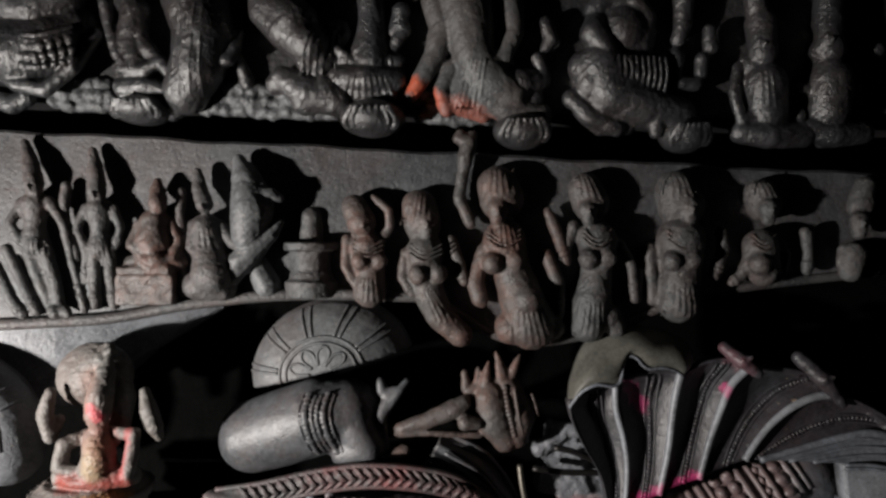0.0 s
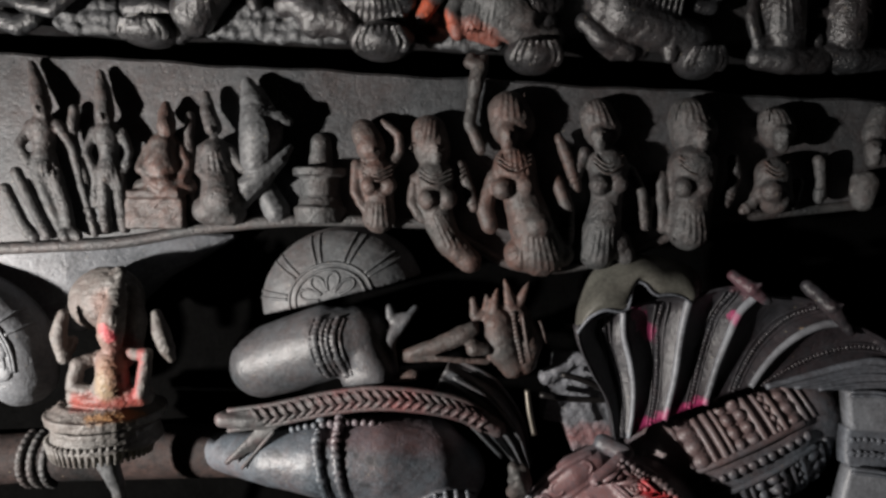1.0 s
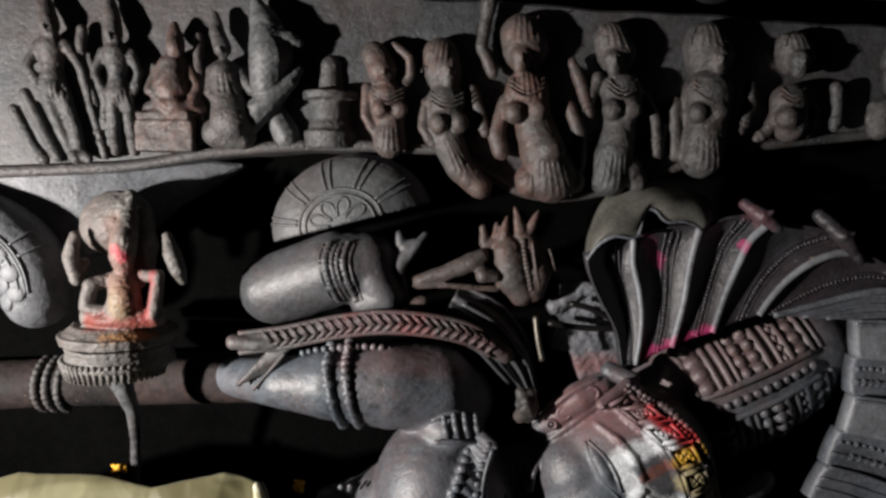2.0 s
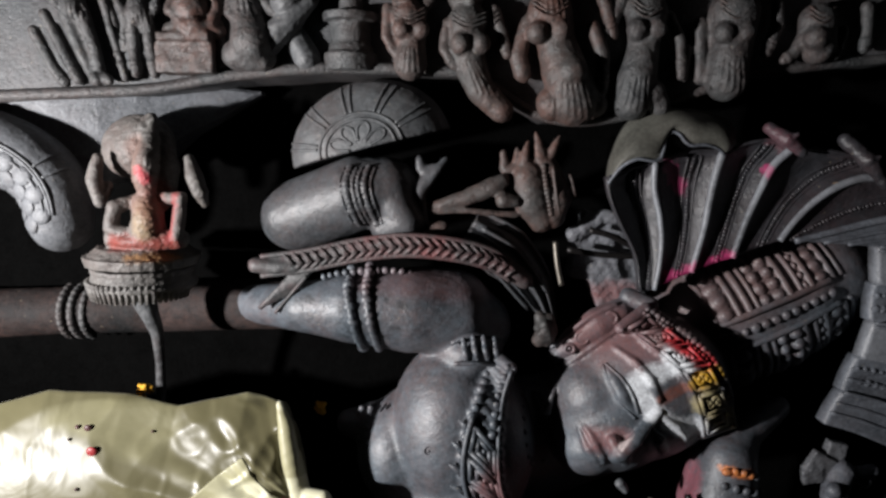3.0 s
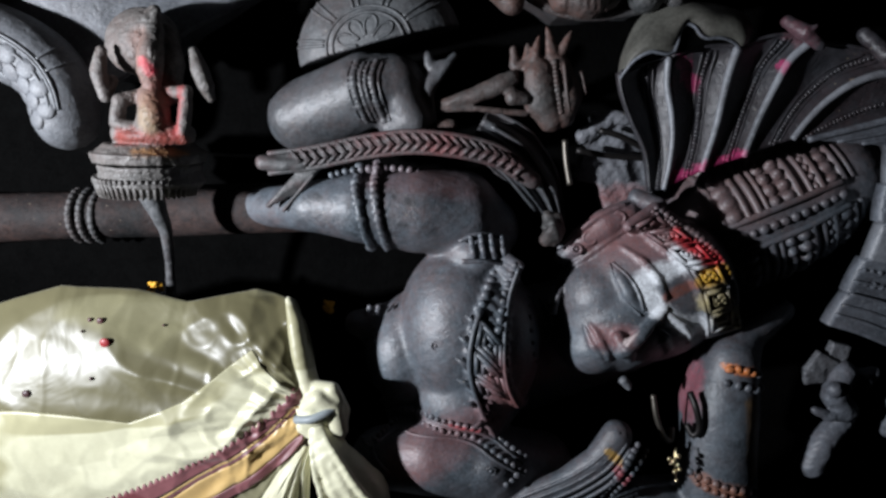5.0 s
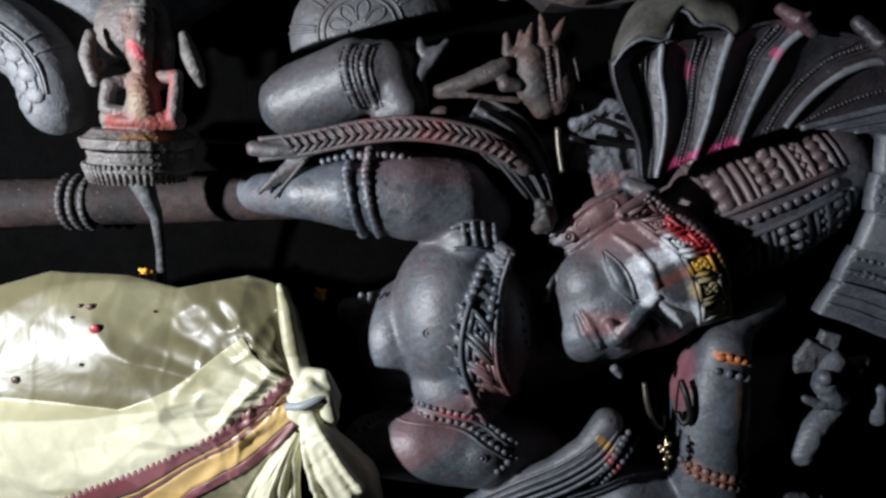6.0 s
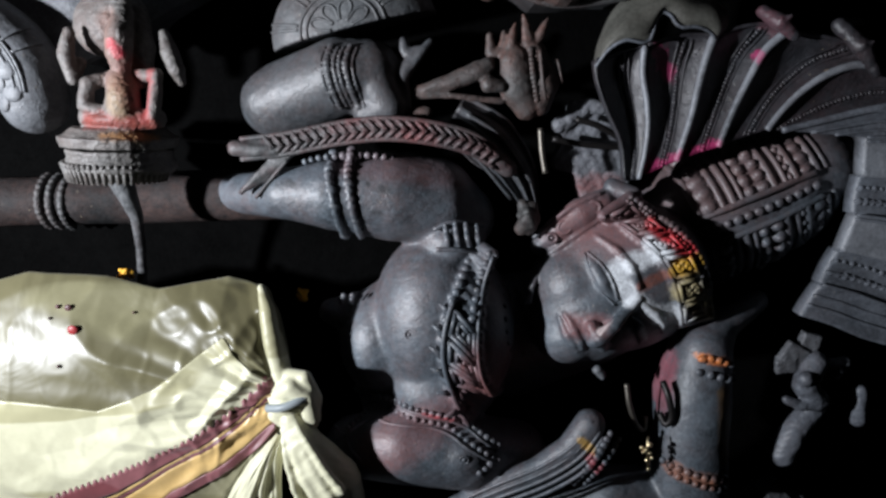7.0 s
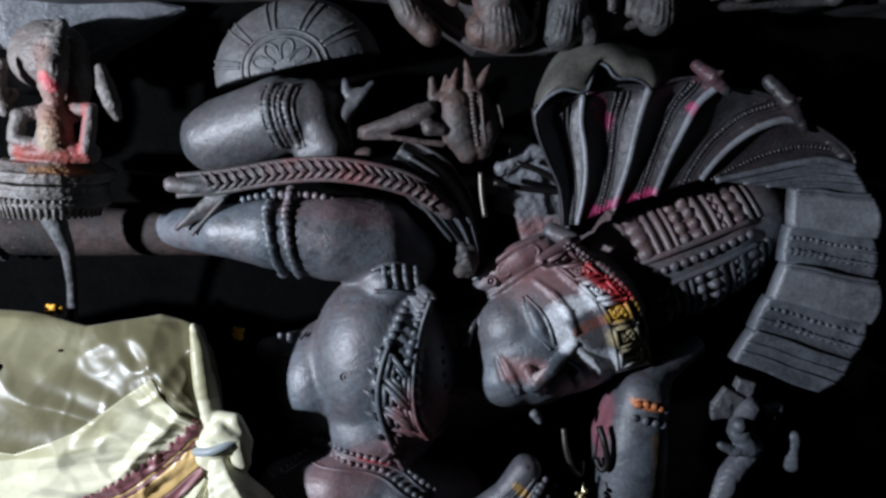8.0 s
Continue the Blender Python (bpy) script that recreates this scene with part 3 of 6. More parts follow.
# wristlets on the propping arm
for zrow, n, r in ([(0.508, 1.195, 0.716), (0.531, 1.190, 0.719), (0.569, 1.215, 0.705)], 5, 0.009), ([(0.502, 1.188, 0.690), (0.531, 1.184, 0.686), (0.578, 1.215, 0.674)], 5, 0.009), ([(0.450, 1.175, 0.488), (0.490, 1.152, 0.482), (0.574, 1.180, 0.463)], 9, 0.0095), ([(0.462, 1.170, 0.469), (0.497, 1.150, 0.462), (0.574, 1.180, 0.441)], 8, 0.008):
    beads(fine, lay(body, curve_points(zrow, 7), 0.003), n, r)
# ruffled cloth carved below the neck
ruff = [(-0.022, 1.170, 0.345), (0.093, 1.135, 0.436), (0.181, 1.122, 0.491), (0.245, 1.120, 0.544), (0.282, 1.130, 0.596)]
for k, (p, q) in enumerate(zip(ruff, ruff[1:])):
    limb(feat, (p[0], p[1] + 0.03, p[2] - 0.02, 0.020 + 0.003 * k), (q[0], q[1] + 0.03, q[2] - 0.02, 0.023 + 0.003 * k), seg=12)
for k in range(5):
    cord(fine, [(x + 0.008 * k * (x > 0.05), y - 0.002 * k + 0.008, z - 0.011 * k) for x, y, z in ruff], 0.0042, 40)
beads(fine, [(0.254, 1.130, 0.461), (0.286, 1.115, 0.517), (0.318, 1.130, 0.573)], 11, 0.0085)
beads(fine, [(0.278, 1.135, 0.456), (0.307, 1.120, 0.509), (0.339, 1.140, 0.555)], 10, 0.007)
# diadem: bead rows and scrolled squares across the brow
brow = [(0.281, 1.200, 1.003), (0.345, 1.200, 0.967), (0.396, 1.200, 0.925), (0.426, 1.200, 0.880), (0.449, 1.200, 0.824), (0.466, 1.200, 0.778)]
back = [(0.339, 1.230, 1.038), (0.406, 1.220, 0.997), (0.461, 1.220, 0.951), (0.495, 1.220, 0.896), (0.523, 1.230, 0.834), (0.535, 1.240, 0.794)]
brow, back = lay(body, curve_points(brow, 10), 0.010), lay(body, curve_points(back, 10), 0.028)
a, b = curve_points(brow, 26), curve_points(back, 26)
beads(fine, back, 30, 0.0068)
beads(fine, [p.lerp(q, 0.86) + Vector((0, -0.004, 0)) for p, q in zip(a[::3], b[::3])], 34, 0.0045)
cord(fine, brow, 0.0045, 40)
for i in range(0, 26):
    limb(feat, (*(a[i] + Vector((0, 0.012, 0))), 0.012), (*(b[i] + Vector((0, 0.012, 0))), 0.013), seg=8)
for i in range(1, 24, 4):
    j = min(i + 3, 25)
    p, q, r, n = a[i].lerp(b[i], 0.12), a[i].lerp(b[i], 0.76), a[j].lerp(b[j], 0.12), a[j].lerp(b[j], 0.76)
    for m, o in ((p, q), (q, n), (n, r), (r, p)):
        limb(fine, (*(m + lift), 0.0046), (*(o + lift), 0.0046), seg=6)
    c = (p + q + r + n) / 4 + lift
    w, h = (q - p) * 0.26, (r - p) * 0.22
    # an S scroll inside each square
    cord(fine, [c + w + h, c + w - h, c + 0.2 * w - 0.8 * h, c, c - 0.2 * w + 0.8 * h, c - w + h, c - w - h], 0.0046, 28, 7)
    ball(fine, c + 0.55 * w + 0.1 * h, 0.0062, seg=8)
    ball(fine, c - 0.55 * w - 0.1 * h, 0.0062, seg=8)
# tall crown: a ringed cone going back from the diadem
c0, c1 = Vector((0.500, 1.425, 0.945)), Vector((0.858, 1.415, 1.118))
way = (c1 - c0).normalized()
CROWN = ((0.0, 0.05, 0.12, 0.22, 0.30, (c1 - c0).length), (0.128, 0.145, 0.148, 0.138, 0.116, 0.068))
limb(feat, *[(*(c0 + d * way), r) for d, r in zip(*CROWN)], seg=28)
side = way.cross(Vector((0, -1, 0))).normalized()
out = side.cross(way).normalized()
if out.y > 0:
    out = -out


def on_crown(along, angle, proud=0.0):
    r = float(np.interp(along, *CROWN)) + proud
    return c0 + along * way + r * (math.cos(angle) * out + math.sin(angle) * side)


up = 1 if side.z > 0 else -1
HALVES = ((16, 100), (-100, -8))


def boss(along, angle, long, wide, high):
    """A worn rounded square boss set on the crown."""
    p = on_crown(along, angle)
    out_way = (on_crown(along, angle, 1.0) - p).normalized()
    across = way.cross(out_way).normalized()
    turn = Matrix((way, across, out_way)).transposed().to_4x4()
    ball(fine, p, (0.56 * long, 0.56 * wide, high), turn, 10)
    ball(fine, p + 0.5 * high * out_way, (0.40 * long, 0.40 * wide, 0.75 * high), turn, 10)


for lo, hi in HALVES:
    arc = [radians(up * (lo + (hi - lo) * k / 9)) for k in range(10)]
    for along, r in ((0.028, 0.0085), (0.078, 0.0075), (0.100, 0.0085), (0.118, 0.0055), (0.188, 0.0090), (0.212, 0.0060), (0.236, 0.0085), (0.285, 0.0080), (0.305, 0.0060)):
        cord(fine, [on_crown(along, q, 0.002) for q in arc], r, 40, 8)
    for along, n, long, wide, high in ((0.053, 7, 0.040, 0.036, 0.013), (0.137, 8, 0.026, 0.028, 0.011), (0.167, 8, 0.030, 0.028, 0.013), (0.224, 9, 0.016, 0.018, 0.008), (0.260, 7, 0.034, 0.026, 0.011)):
        for i in range(n):
            boss(along, radians(up * (lo + (hi - lo) * (i + 0.5) / n)), long * random.uniform(0.85, 1.05), wide * random.uniform(0.85, 1.08), high * random.uniform(0.8, 1.1))
# the standing band that divides the rows, with beads between two ridges
for deg, r in ((16, 0.0075), (-8, 0.0065)):
    cord(fine, [on_crown(d, radians(up * deg), 0.004) for d in (0.02, 0.08, 0.14, 0.20, 0.28)], r, 30, 8)
beads(fine, [on_crown(d, radians(up * 4), 0.003) for d in (0.03, 0.08, 0.14, 0.20, 0.27)], 12, 0.0105)

PASTE = (0.74, 0.77, 0.80)
# small pits in the stone, their shade painted as dark spots
PIT_SHADE = (
    ((-0.158, 1.220, 1.040), (-0.147, 1.220, 1.036), 0.010, (0.018, 0.019, 0.020), 0.8, 0.5), ((-0.085, 1.220, 1.060), (-0.073, 1.220, 1.056), 0.011, (0.018, 0.019, 0.020), 0.8, 0.5), ((-0.173, 1.220, 0.995), (-0.161, 1.220, 0.993), 0.008, (0.018, 0.019, 0.020), 0.8, 0.5), ((-0.187, 1.220, 1.049), (-0.185, 1.220, 1.047), 0.005, (0.018, 0.019, 0.020), 0.8, 0.5), ((-0.348, 1.220, 1.045), (-0.341, 1.220, 1.040), 0.009, (0.018, 0.019, 0.020), 0.8, 0.5), ((-0.107, 1.220, 0.647), (-0.103, 1.220, 0.645), 0.006, (0.018, 0.019, 0.020), 0.8, 0.5),
)
# rose powder
POWDER = (
    ((0.323, 1.200, 0.982), (0.227, 1.220, 0.986), 0.075, ROSE, 0.45, 0.7),
    ((0.447, 1.200, 1.054), (0.640, 1.220, 1.135), 0.12, (0.20, 0.10, 0.085), 0.5, 0.9),
    ((0.241, 1.200, 0.779), (0.290, 1.220, 0.786), 0.030, ROSE, 0.5, 0.8),
    ((0.124, 1.240, 1.048), (-0.231, 1.240, 1.093), 0.03, ROSE, 0.2, 0.8),
    ((0.060, 1.200, 0.684), (0.138, 1.240, 0.644), 0.07, ROSE, 0.5, 0.8),
)
# white sandal paste and brow paint
PASTES = (
    ((-0.156, 1.140, 0.500), (0.060, 1.150, 0.632), 0.05, ROSE, 0.35, 0.9),
    ((0.337, 1.170, 0.855), (0.314, 1.180, 0.895), 0.020, PASTE, 0.95, 0.7),
    ((0.331, 1.180, 0.909), (0.381, 1.180, 0.926), 0.021, PASTE, 0.92, 1.1),
    ((0.376, 1.180, 0.954), (0.410, 1.180, 0.939), 0.018, PASTE, 0.92, 1.1),
    ((0.352, 1.170, 0.839), (0.428, 1.200, 0.796), 0.022, PASTE, 0.92, 1.1),
    ((0.437, 1.200, 0.817), (0.480, 1.230, 0.790), 0.020, PASTE, 0.8, 0.9),
    ((0.337, 1.160, 0.850), (0.281, 1.150, 0.781), 0.006, (0.70, 0.60, 0.58), 0.85, 0.6),
)
# red, yellow and orange pigment on crown and diadem
FLOWERS = (
    ((0.363, 1.180, 0.868), (0.410, 1.180, 0.893), 0.013, (0.20, 0.07, 0.05), 0.9, 0.4),
    ((0.383, 1.180, 0.988), (0.456, 1.200, 0.941), 0.019, RED, 0.95, 0.7),
    ((0.430, 1.190, 0.908), (0.473, 1.200, 0.919), 0.019, YELLOW, 0.95, 0.5),
    ((0.453, 1.200, 0.871), (0.518, 1.230, 0.810), 0.032, (0.50, 0.42, 0.20), 0.75, 0.9),
    ((0.457, 1.220, 1.034), (0.501, 1.220, 0.991), 0.016, ORANGE, 0.75, 1.4),
)
# pigment on the propping arm and the carved cloth
ARM_PAINT = (
    ((0.370, 1.250, 1.101), (0.499, 1.250, 1.144), 0.020, PINK, 0.7, 0.9),
    ((0.498, 1.180, 0.721), (0.560, 1.200, 0.711), 0.010, ORANGE, 0.8, 1.0),
    ((0.553, 1.190, 0.647), (0.572, 1.190, 0.505), 0.020, (0.25, 0.14, 0.04), 0.7, 0.5),
    ((0.467, 1.170, 0.479), (0.546, 1.170, 0.462), 0.020, (0.35, 0.13, 0.06), 0.7, 0.6),
    ((0.455, 1.250, 0.705), (0.453, 1.250, 0.587), 0.018, (0.40, 0.08, 0.11), 0.5, 0.9),
    ((0.260, 1.120, 0.557), (0.279, 1.120, 0.539), 0.010, YELLOW, 0.5, 1.2),
    ((0.281, 1.120, 0.520), (0.306, 1.120, 0.489), 0.013, RED, 0.4, 1.2),
    ((-0.058, 1.140, 0.581), (0.005, 1.140, 0.569), 0.009, RED, 0.6, 0.9),
)
statue_stone = stone("oiled_statue_stone", dusty=0.55, grain=0.30, dust=(0.135, 0.078, 0.070), dark=(0.030, 0.038, 0.046), light=(0.105, 0.128, 0.150), rough=(0.40, 0.60), shine=0.75, smears=PIT_SHADE + POWDER + PASTES + FLOWERS + ARM_PAINT)
bm = bmesh.new()
bm.from_mesh(masses)
crisp = bpy.data.meshes.new("crisp")
feat.to_mesh(crisp)
bm.from_mesh(crisp)
thing("statue", bm, statue_stone, "oiled dark stone reclining statue with painted brow and carved jewellery", "statue", voxel=0.0034, soften=3, worn=0.0004, extra=fine)
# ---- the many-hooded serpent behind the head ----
# hollows coloured dark, ribs and lower lobes pale: shade and light in the colour
shaded_hood_stone = stone("shaded_hood_stone", dark=(0.012, 0.013, 0.015), light=(0.040, 0.042, 0.048), dusty=0.5, dust=(0.060, 0.034, 0.036), grain=0.4, rough=(0.3, 0.55), smears=(
    ((0.380, 1.250, 1.096), (0.506, 1.250, 1.147), 0.013, PINK, 0.45, 1.9),
    ((0.376, 1.280, 1.324), (0.404, 1.280, 1.276), 0.016, PINK, 0.32, 1.5),
    ((0.567, 1.260, 1.321), (0.571, 1.260, 1.315), 0.011, PINK, 0.5, 1.2),
    ((0.552, 1.260, 1.400), (0.599, 1.260, 1.365), 0.018, (0.22, 0.07, 0.09), 0.35, 1.3),
    ((0.852, 1.300, 0.948), (0.855, 1.300, 0.943), 0.014, RED, 0.9, 0.9),
    ((0.702, 1.250, 1.297), (0.703, 1.250, 1.297), 0.006, (0.6, 0.45, 0.3), 0.9, 0.5)))
lit_hood_stone = stone("lit_hood_stone", dark=(0.10, 0.108, 0.12), light=(0.25, 0.265, 0.29), dusty=0.2, grain=0.2, rough=(0.35, 0.55), smears=(
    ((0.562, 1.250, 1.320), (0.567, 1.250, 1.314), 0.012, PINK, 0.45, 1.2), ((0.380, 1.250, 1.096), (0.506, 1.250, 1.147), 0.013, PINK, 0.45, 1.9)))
lit_ring_stone = stone("lit_ring_stone", dark=(0.06, 0.068, 0.08), light=(0.17, 0.188, 0.215), dusty=0.25, grain=0.25, rough=(0.35, 0.55))
hood = tagged(new("serpent_hood"), "dark stone fan of cobra hoods behind the statue's crown, dusted pink", "carving")
# edges between the hoods, each from its root to the rim
spokes = [
    [(0.333, 1.262, 1.066), (0.316, 1.255, 1.144), (0.279, 1.246, 1.210), (0.254, 1.241, 1.264), (0.246, 1.242, 1.299)],
    [(0.359, 1.258, 1.073), (0.369, 1.258, 1.153), (0.362, 1.260, 1.226), (0.348, 1.262, 1.284), (0.347, 1.264, 1.332)],
    [(0.431, 1.256, 1.113), (0.450, 1.258, 1.192), (0.460, 1.260, 1.260), (0.470, 1.262, 1.316), (0.479, 1.262, 1.354)],
    [(0.511, 1.256, 1.144), (0.534, 1.258, 1.220), (0.556, 1.258, 1.279), (0.579, 1.258, 1.331), (0.615, 1.260, 1.365)],
    [(0.603, 1.258, 1.181), (0.643, 1.258, 1.238), (0.686, 1.257, 1.276), (0.732, 1.256, 1.302), (0.793, 1.256, 1.310)],
    [(0.632, 1.258, 1.180), (0.702, 1.258, 1.198), (0.779, 1.256, 1.219), (0.845, 1.254, 1.233), (0.907, 1.252, 1.220)],
]
# the lower hoods stand round the crown, their edges spread evenly between an inner and an outer arc
ring_in = curve_points([(0.796, 1.262, 1.172), (0.807, 1.262, 1.035), (0.776, 1.262, 0.900), (0.731, 1.262, 0.795)], 6)
ring_out = curve_points([(0.944, 1.248, 1.171), (0.990, 1.248, 1.029), (0.993, 1.248, 0.849), (0.918, 1.250, 0.740)], 6)
spokes += [[p, p.lerp(q, 0.35) + Vector((0, 0, 0.002)), p.lerp(q, 0.7) - Vector((0, 0, 0.003)), q] for p, q in zip(ring_in, ring_out)]
NV = 18
edges = [curve_points(q, NV + 1) for q in spokes]
SCOOP = (0.030, 0.026, 0.026, 0.026, 0.020, 0.010, 0.006, 0.016, 0.004, 0.016, 0.012)
RIM = (0.004, 0.010, 0.022, 0.030, 0.034, 0.006, 0.016, 0.010, 0.018, 0.012, 0.016)
STEP = (0, 0, 0, 0, 0, 0, 0.008, -0.004, 0.009, -0.003, 0.002)


def on_lobe(k, u, v, proud=0.0):
    """A point of hood k: u across it, v from root to rim; the hoods are hollow."""
    n = min(NV - 1, int(v * NV))
    f = v * NV - n
    p, q = edges[k][n].lerp(edges[k][n + 1], f), edges[k + 1][n].lerp(edges[k + 1][n + 1], f)
    grow = (edges[k][NV] - edges[k][NV - 3] + edges[k + 1][NV] - edges[k + 1][NV - 3]).normalized()
    bow = 1 - (2 * u - 1) ** 2
    hollow = SCOOP[k] * bow * min(1.0, 0.25 + 1.5 * v) * (1.0 - 0.75 * max(0.0, (v - 0.85) / 0.15) ** 2)
    return p.lerp(q, u) + grow * RIM[k] * bow * v ** 4 + Vector((0, hollow - proud - STEP[k], 0))


for k in range(11):
    nu = 12
    bm = sheet([[on_lobe(k, i / nu, j / 24) for j in range(25)] for i in range(nu + 1)], 0.035)
    # upper hoods take the shaded colour, the lower ring the lit ones
    lobe = part("hood_lobe", bm, shaded_hood_stone if k < 5 else lit_hood_stone if k in (6, 8) else lit_ring_stone, hood)
    if k < 5:
        # smooth flat rib on the far edge, beaded spine and a fine line beside it
        bm = bmesh.new()
        cord(bm, [on_lobe(k, 0.97, v, 0.001) for v in (0.0, 0.2, 0.4, 0.6, 0.8, 1.0)], 0.0062 if k else 0.005, 36, 9, 0.0088 if k else 0.007)
        part("rib", bm, lit_hood_stone if k < 4 else lit_ring_stone, lobe, "smooth stone rib, coloured pale as if lit")
        bm = bmesh.new()
        beads(bm, [on_lobe(k, 0.60, v, 0.001) for v in (0.02, 0.2, 0.4, 0.6, 0.8, 0.97)], 34, 0.0048, 8)
        for f in (0.50, 0.70):
            cord(bm, [on_lobe(k, f, v, 0.0) for v in (0.02, 0.25, 0.5, 0.75, 0.97)], 0.0022, 30, 6)
        tagged(part("beaded_spine", bm, shaded_hood_stone, lobe), kind="stuff")
        bm = bmesh.new()
        cord(bm, [on_lobe(k, u, 1.0, 0.002) for u in (0.02, 0.25, 0.5, 0.75, 0.98)], 0.0036, 24, 7)
        part("rim", bm, shaded_hood_stone, lobe)
    else:
        bm = bmesh.new()
        for f in (0.0, 0.10) if k in (6, 8) else (0.0, 0.35, 0.65):
            cord(bm, [on_lobe(k, f, v, 0.002) for v in (0.0, 0.3, 0.6, 1.0)], 0.0036, 20, 7)
        if k in (7, 9):
            for f in (0.32, 0.66):
                beads(bm, [on_lobe(k, f, v, 0.001) for v in (0.05, 0.3, 0.6, 0.95)], 13, 0.0068, 8)
        part("rib", bm, lit_ring_stone, lobe)
# the large smooth cap that curls over the first two hoods
cap_out = curve_points([(0.249, 1.262, 1.291), (0.257, 1.275, 1.338), (0.287, 1.290, 1.404), (0.338, 1.295, 1.440), (0.401, 1.295, 1.440), (0.457, 1.290, 1.430), (0.497, 1.280, 1.408), (0.502, 1.270, 1.373), (0.484, 1.262, 1.351)], 41)
cap_lip = curve_points([(0.249, 1.244, 1.288), (0.268, 1.232, 1.319), (0.297, 1.224, 1.337), (0.327, 1.226, 1.334), (0.345, 1.232, 1.341), (0.357, 1.240, 1.385), (0.377, 1.240, 1.388), (0.399, 1.238, 1.366), (0.430, 1.240, 1.367), (0.457, 1.246, 1.361), (0.474, 1.254, 1.350)], 41)
rows = []
for i, (p, q) in enumerate(zip(cap_out, cap_lip)):
    row = []
    for j in range(15):
        f = j / 14
        m = p.lerp(q, f)
        m.y -= 0.030 * math.sin(math.pi * min(1.0, f * 1.06)) ** 0.8 * math.sin(math.pi * i / 40) ** 0.5
        row.append(m)
    rows.append(row)
part("snake_head", sheet(rows, 0.016), stone("dome_stone", dark=(0.05, 0.05, 0.043), light=(0.11, 0.11, 0.095), dusty=0.15, grain=0.12, specks=0.1), hood, "large smooth curled cobra head")
bm = bmesh.new()
cord(bm, cap_lip[::2], 0.0034, 60, 7)
part("lip", bm, lit_ring_stone, hood)
for q0, q1, q2, r in (((0.565, 1.270, 1.402), (0.588, 1.240, 1.379), (0.619, 1.240, 1.355), 0.013), ((0.714, 1.270, 1.382), (0.754, 1.250, 1.340), (0.790, 1.250, 1.294), 0.014), ((0.851, 1.280, 1.280), (0.892, 1.270, 1.243), (0.915, 1.270, 1.187), 0.013)):
    bm = bmesh.new()
    limb(bm, (*q0, r), (*q1, r * 1.25), (*q2, r * 0.7))
    ball(bm, Vector(q1) + Vector((-0.006, -r, 0.004)), r * 0.35)
    ball(bm, Vector(q1) + Vector((0.010, -r, 0.010)), r * 0.35)
    part("snake_head", bm, shaded_hood_stone, hood, voxel=0.0035)
# ---- carvings and loose things round the image ----
PX = 0.00112
seat_stone = stone("painted_seat_stone", dusty=0.5, dust=(0.15, 0.09, 0.075), light=(0.155, 0.148, 0.140), dark=(0.065, 0.062, 0.058), grain=0.6, smears=(
    ((-0.730, 1.220, 1.149), (-0.609, 1.220, 1.152), 0.016, (0.22, 0.022, 0.01), 0.85, 0.6),
    ((-0.729, 1.230, 1.162), (-0.619, 1.230, 1.164), 0.014, (0.20, 0.02, 0.01), 0.85, 0.6),
    ((-0.692, 1.210, 1.124), (-0.612, 1.210, 1.126), 0.012, (0.42, 0.20, 0.06), 0.75, 1.0),
    ((-0.670, 1.210, 1.298), (-0.656, 1.210, 1.279), 0.012, (0.65, 0.03, 0.07), 0.9, 0.9),
    ((-0.658, 1.210, 1.221), (-0.660, 1.210, 1.182), 0.026, (0.28, 0.19, 0.10), 0.8, 0.4),
    ((-0.603, 1.230, 1.249), (-0.619, 1.230, 1.158), 0.012, (0.30, 0.04, 0.04), 0.75, 0.8),
    ((-0.652, 1.250, 1.254), (-0.643, 1.250, 1.196), 0.024, (0.22, 0.04, 0.03), 0.7, 0.7),
    ((-0.585, 1.230, 1.136), (-0.577, 1.230, 1.128), 0.010, PINK, 0.6, 0.9),
    ((-0.693, 1.240, 1.342), (-0.672, 1.240, 1.231), 0.030, (0.26, 0.15, 0.12), 0.6, 0.7)))
bm, fine = bmesh.new(), bmesh.new()
feat = fine
limb(bm, (-0.657, 1.250, 1.396, 0.0046), (-0.661, 1.240, 1.359, 0.0183), (-0.664, 1.225, 1.315, 0.0250), (-0.666, 1.220, 1.282, 0.0250), (-0.666, 1.225, 1.252, 0.0172))
ball(feat, (-0.649, 1.195, 1.315), (0.006, 0.006, 0.012))
limb(bm, (-0.670, 1.230, 1.231, 0.0277), (-0.661, 1.215, 1.199, 0.0309), (-0.668, 1.225, 1.169, 0.0371))
limb(bm, (-0.695, 1.240, 1.230, 0.0186), (-0.648, 1.240, 1.231, 0.0186))
limb(bm, (-0.665, 1.265, 1.399, 0.0046), (-0.685, 1.285, 1.369, 0.0307), (-0.714, 1.315, 1.335, 0.0655))
ball(bm, (-0.716, 1.300, 1.342), (0.078, 0.040, 0.066), Matrix.Rotation(radians(-18), 4, "Y"), 24)
limb(bm, (-0.677, 1.285, 1.401, 0.0116), (-0.702, 1.290, 1.367, 0.0350))
limb(bm, (-0.660, 1.280, 1.356, 0.0235), (-0.649, 1.280, 1.299, 0.0261), (-0.657, 1.280, 1.241, 0.0239))
limb(bm, (-0.770, 1.240, 1.317, 0.0115), (-0.777, 1.235, 1.276, 0.0162), (-0.770, 1.240, 1.231, 0.0128), (-0.758, 1.250, 1.263, 0.0105))
limb(bm, (-0.584, 1.240, 1.320, 0.0103), (-0.572, 1.230, 1.287, 0.0171), (-0.560, 1.230, 1.254, 0.0160), (-0.556, 1.240, 1.233, 0.0092))
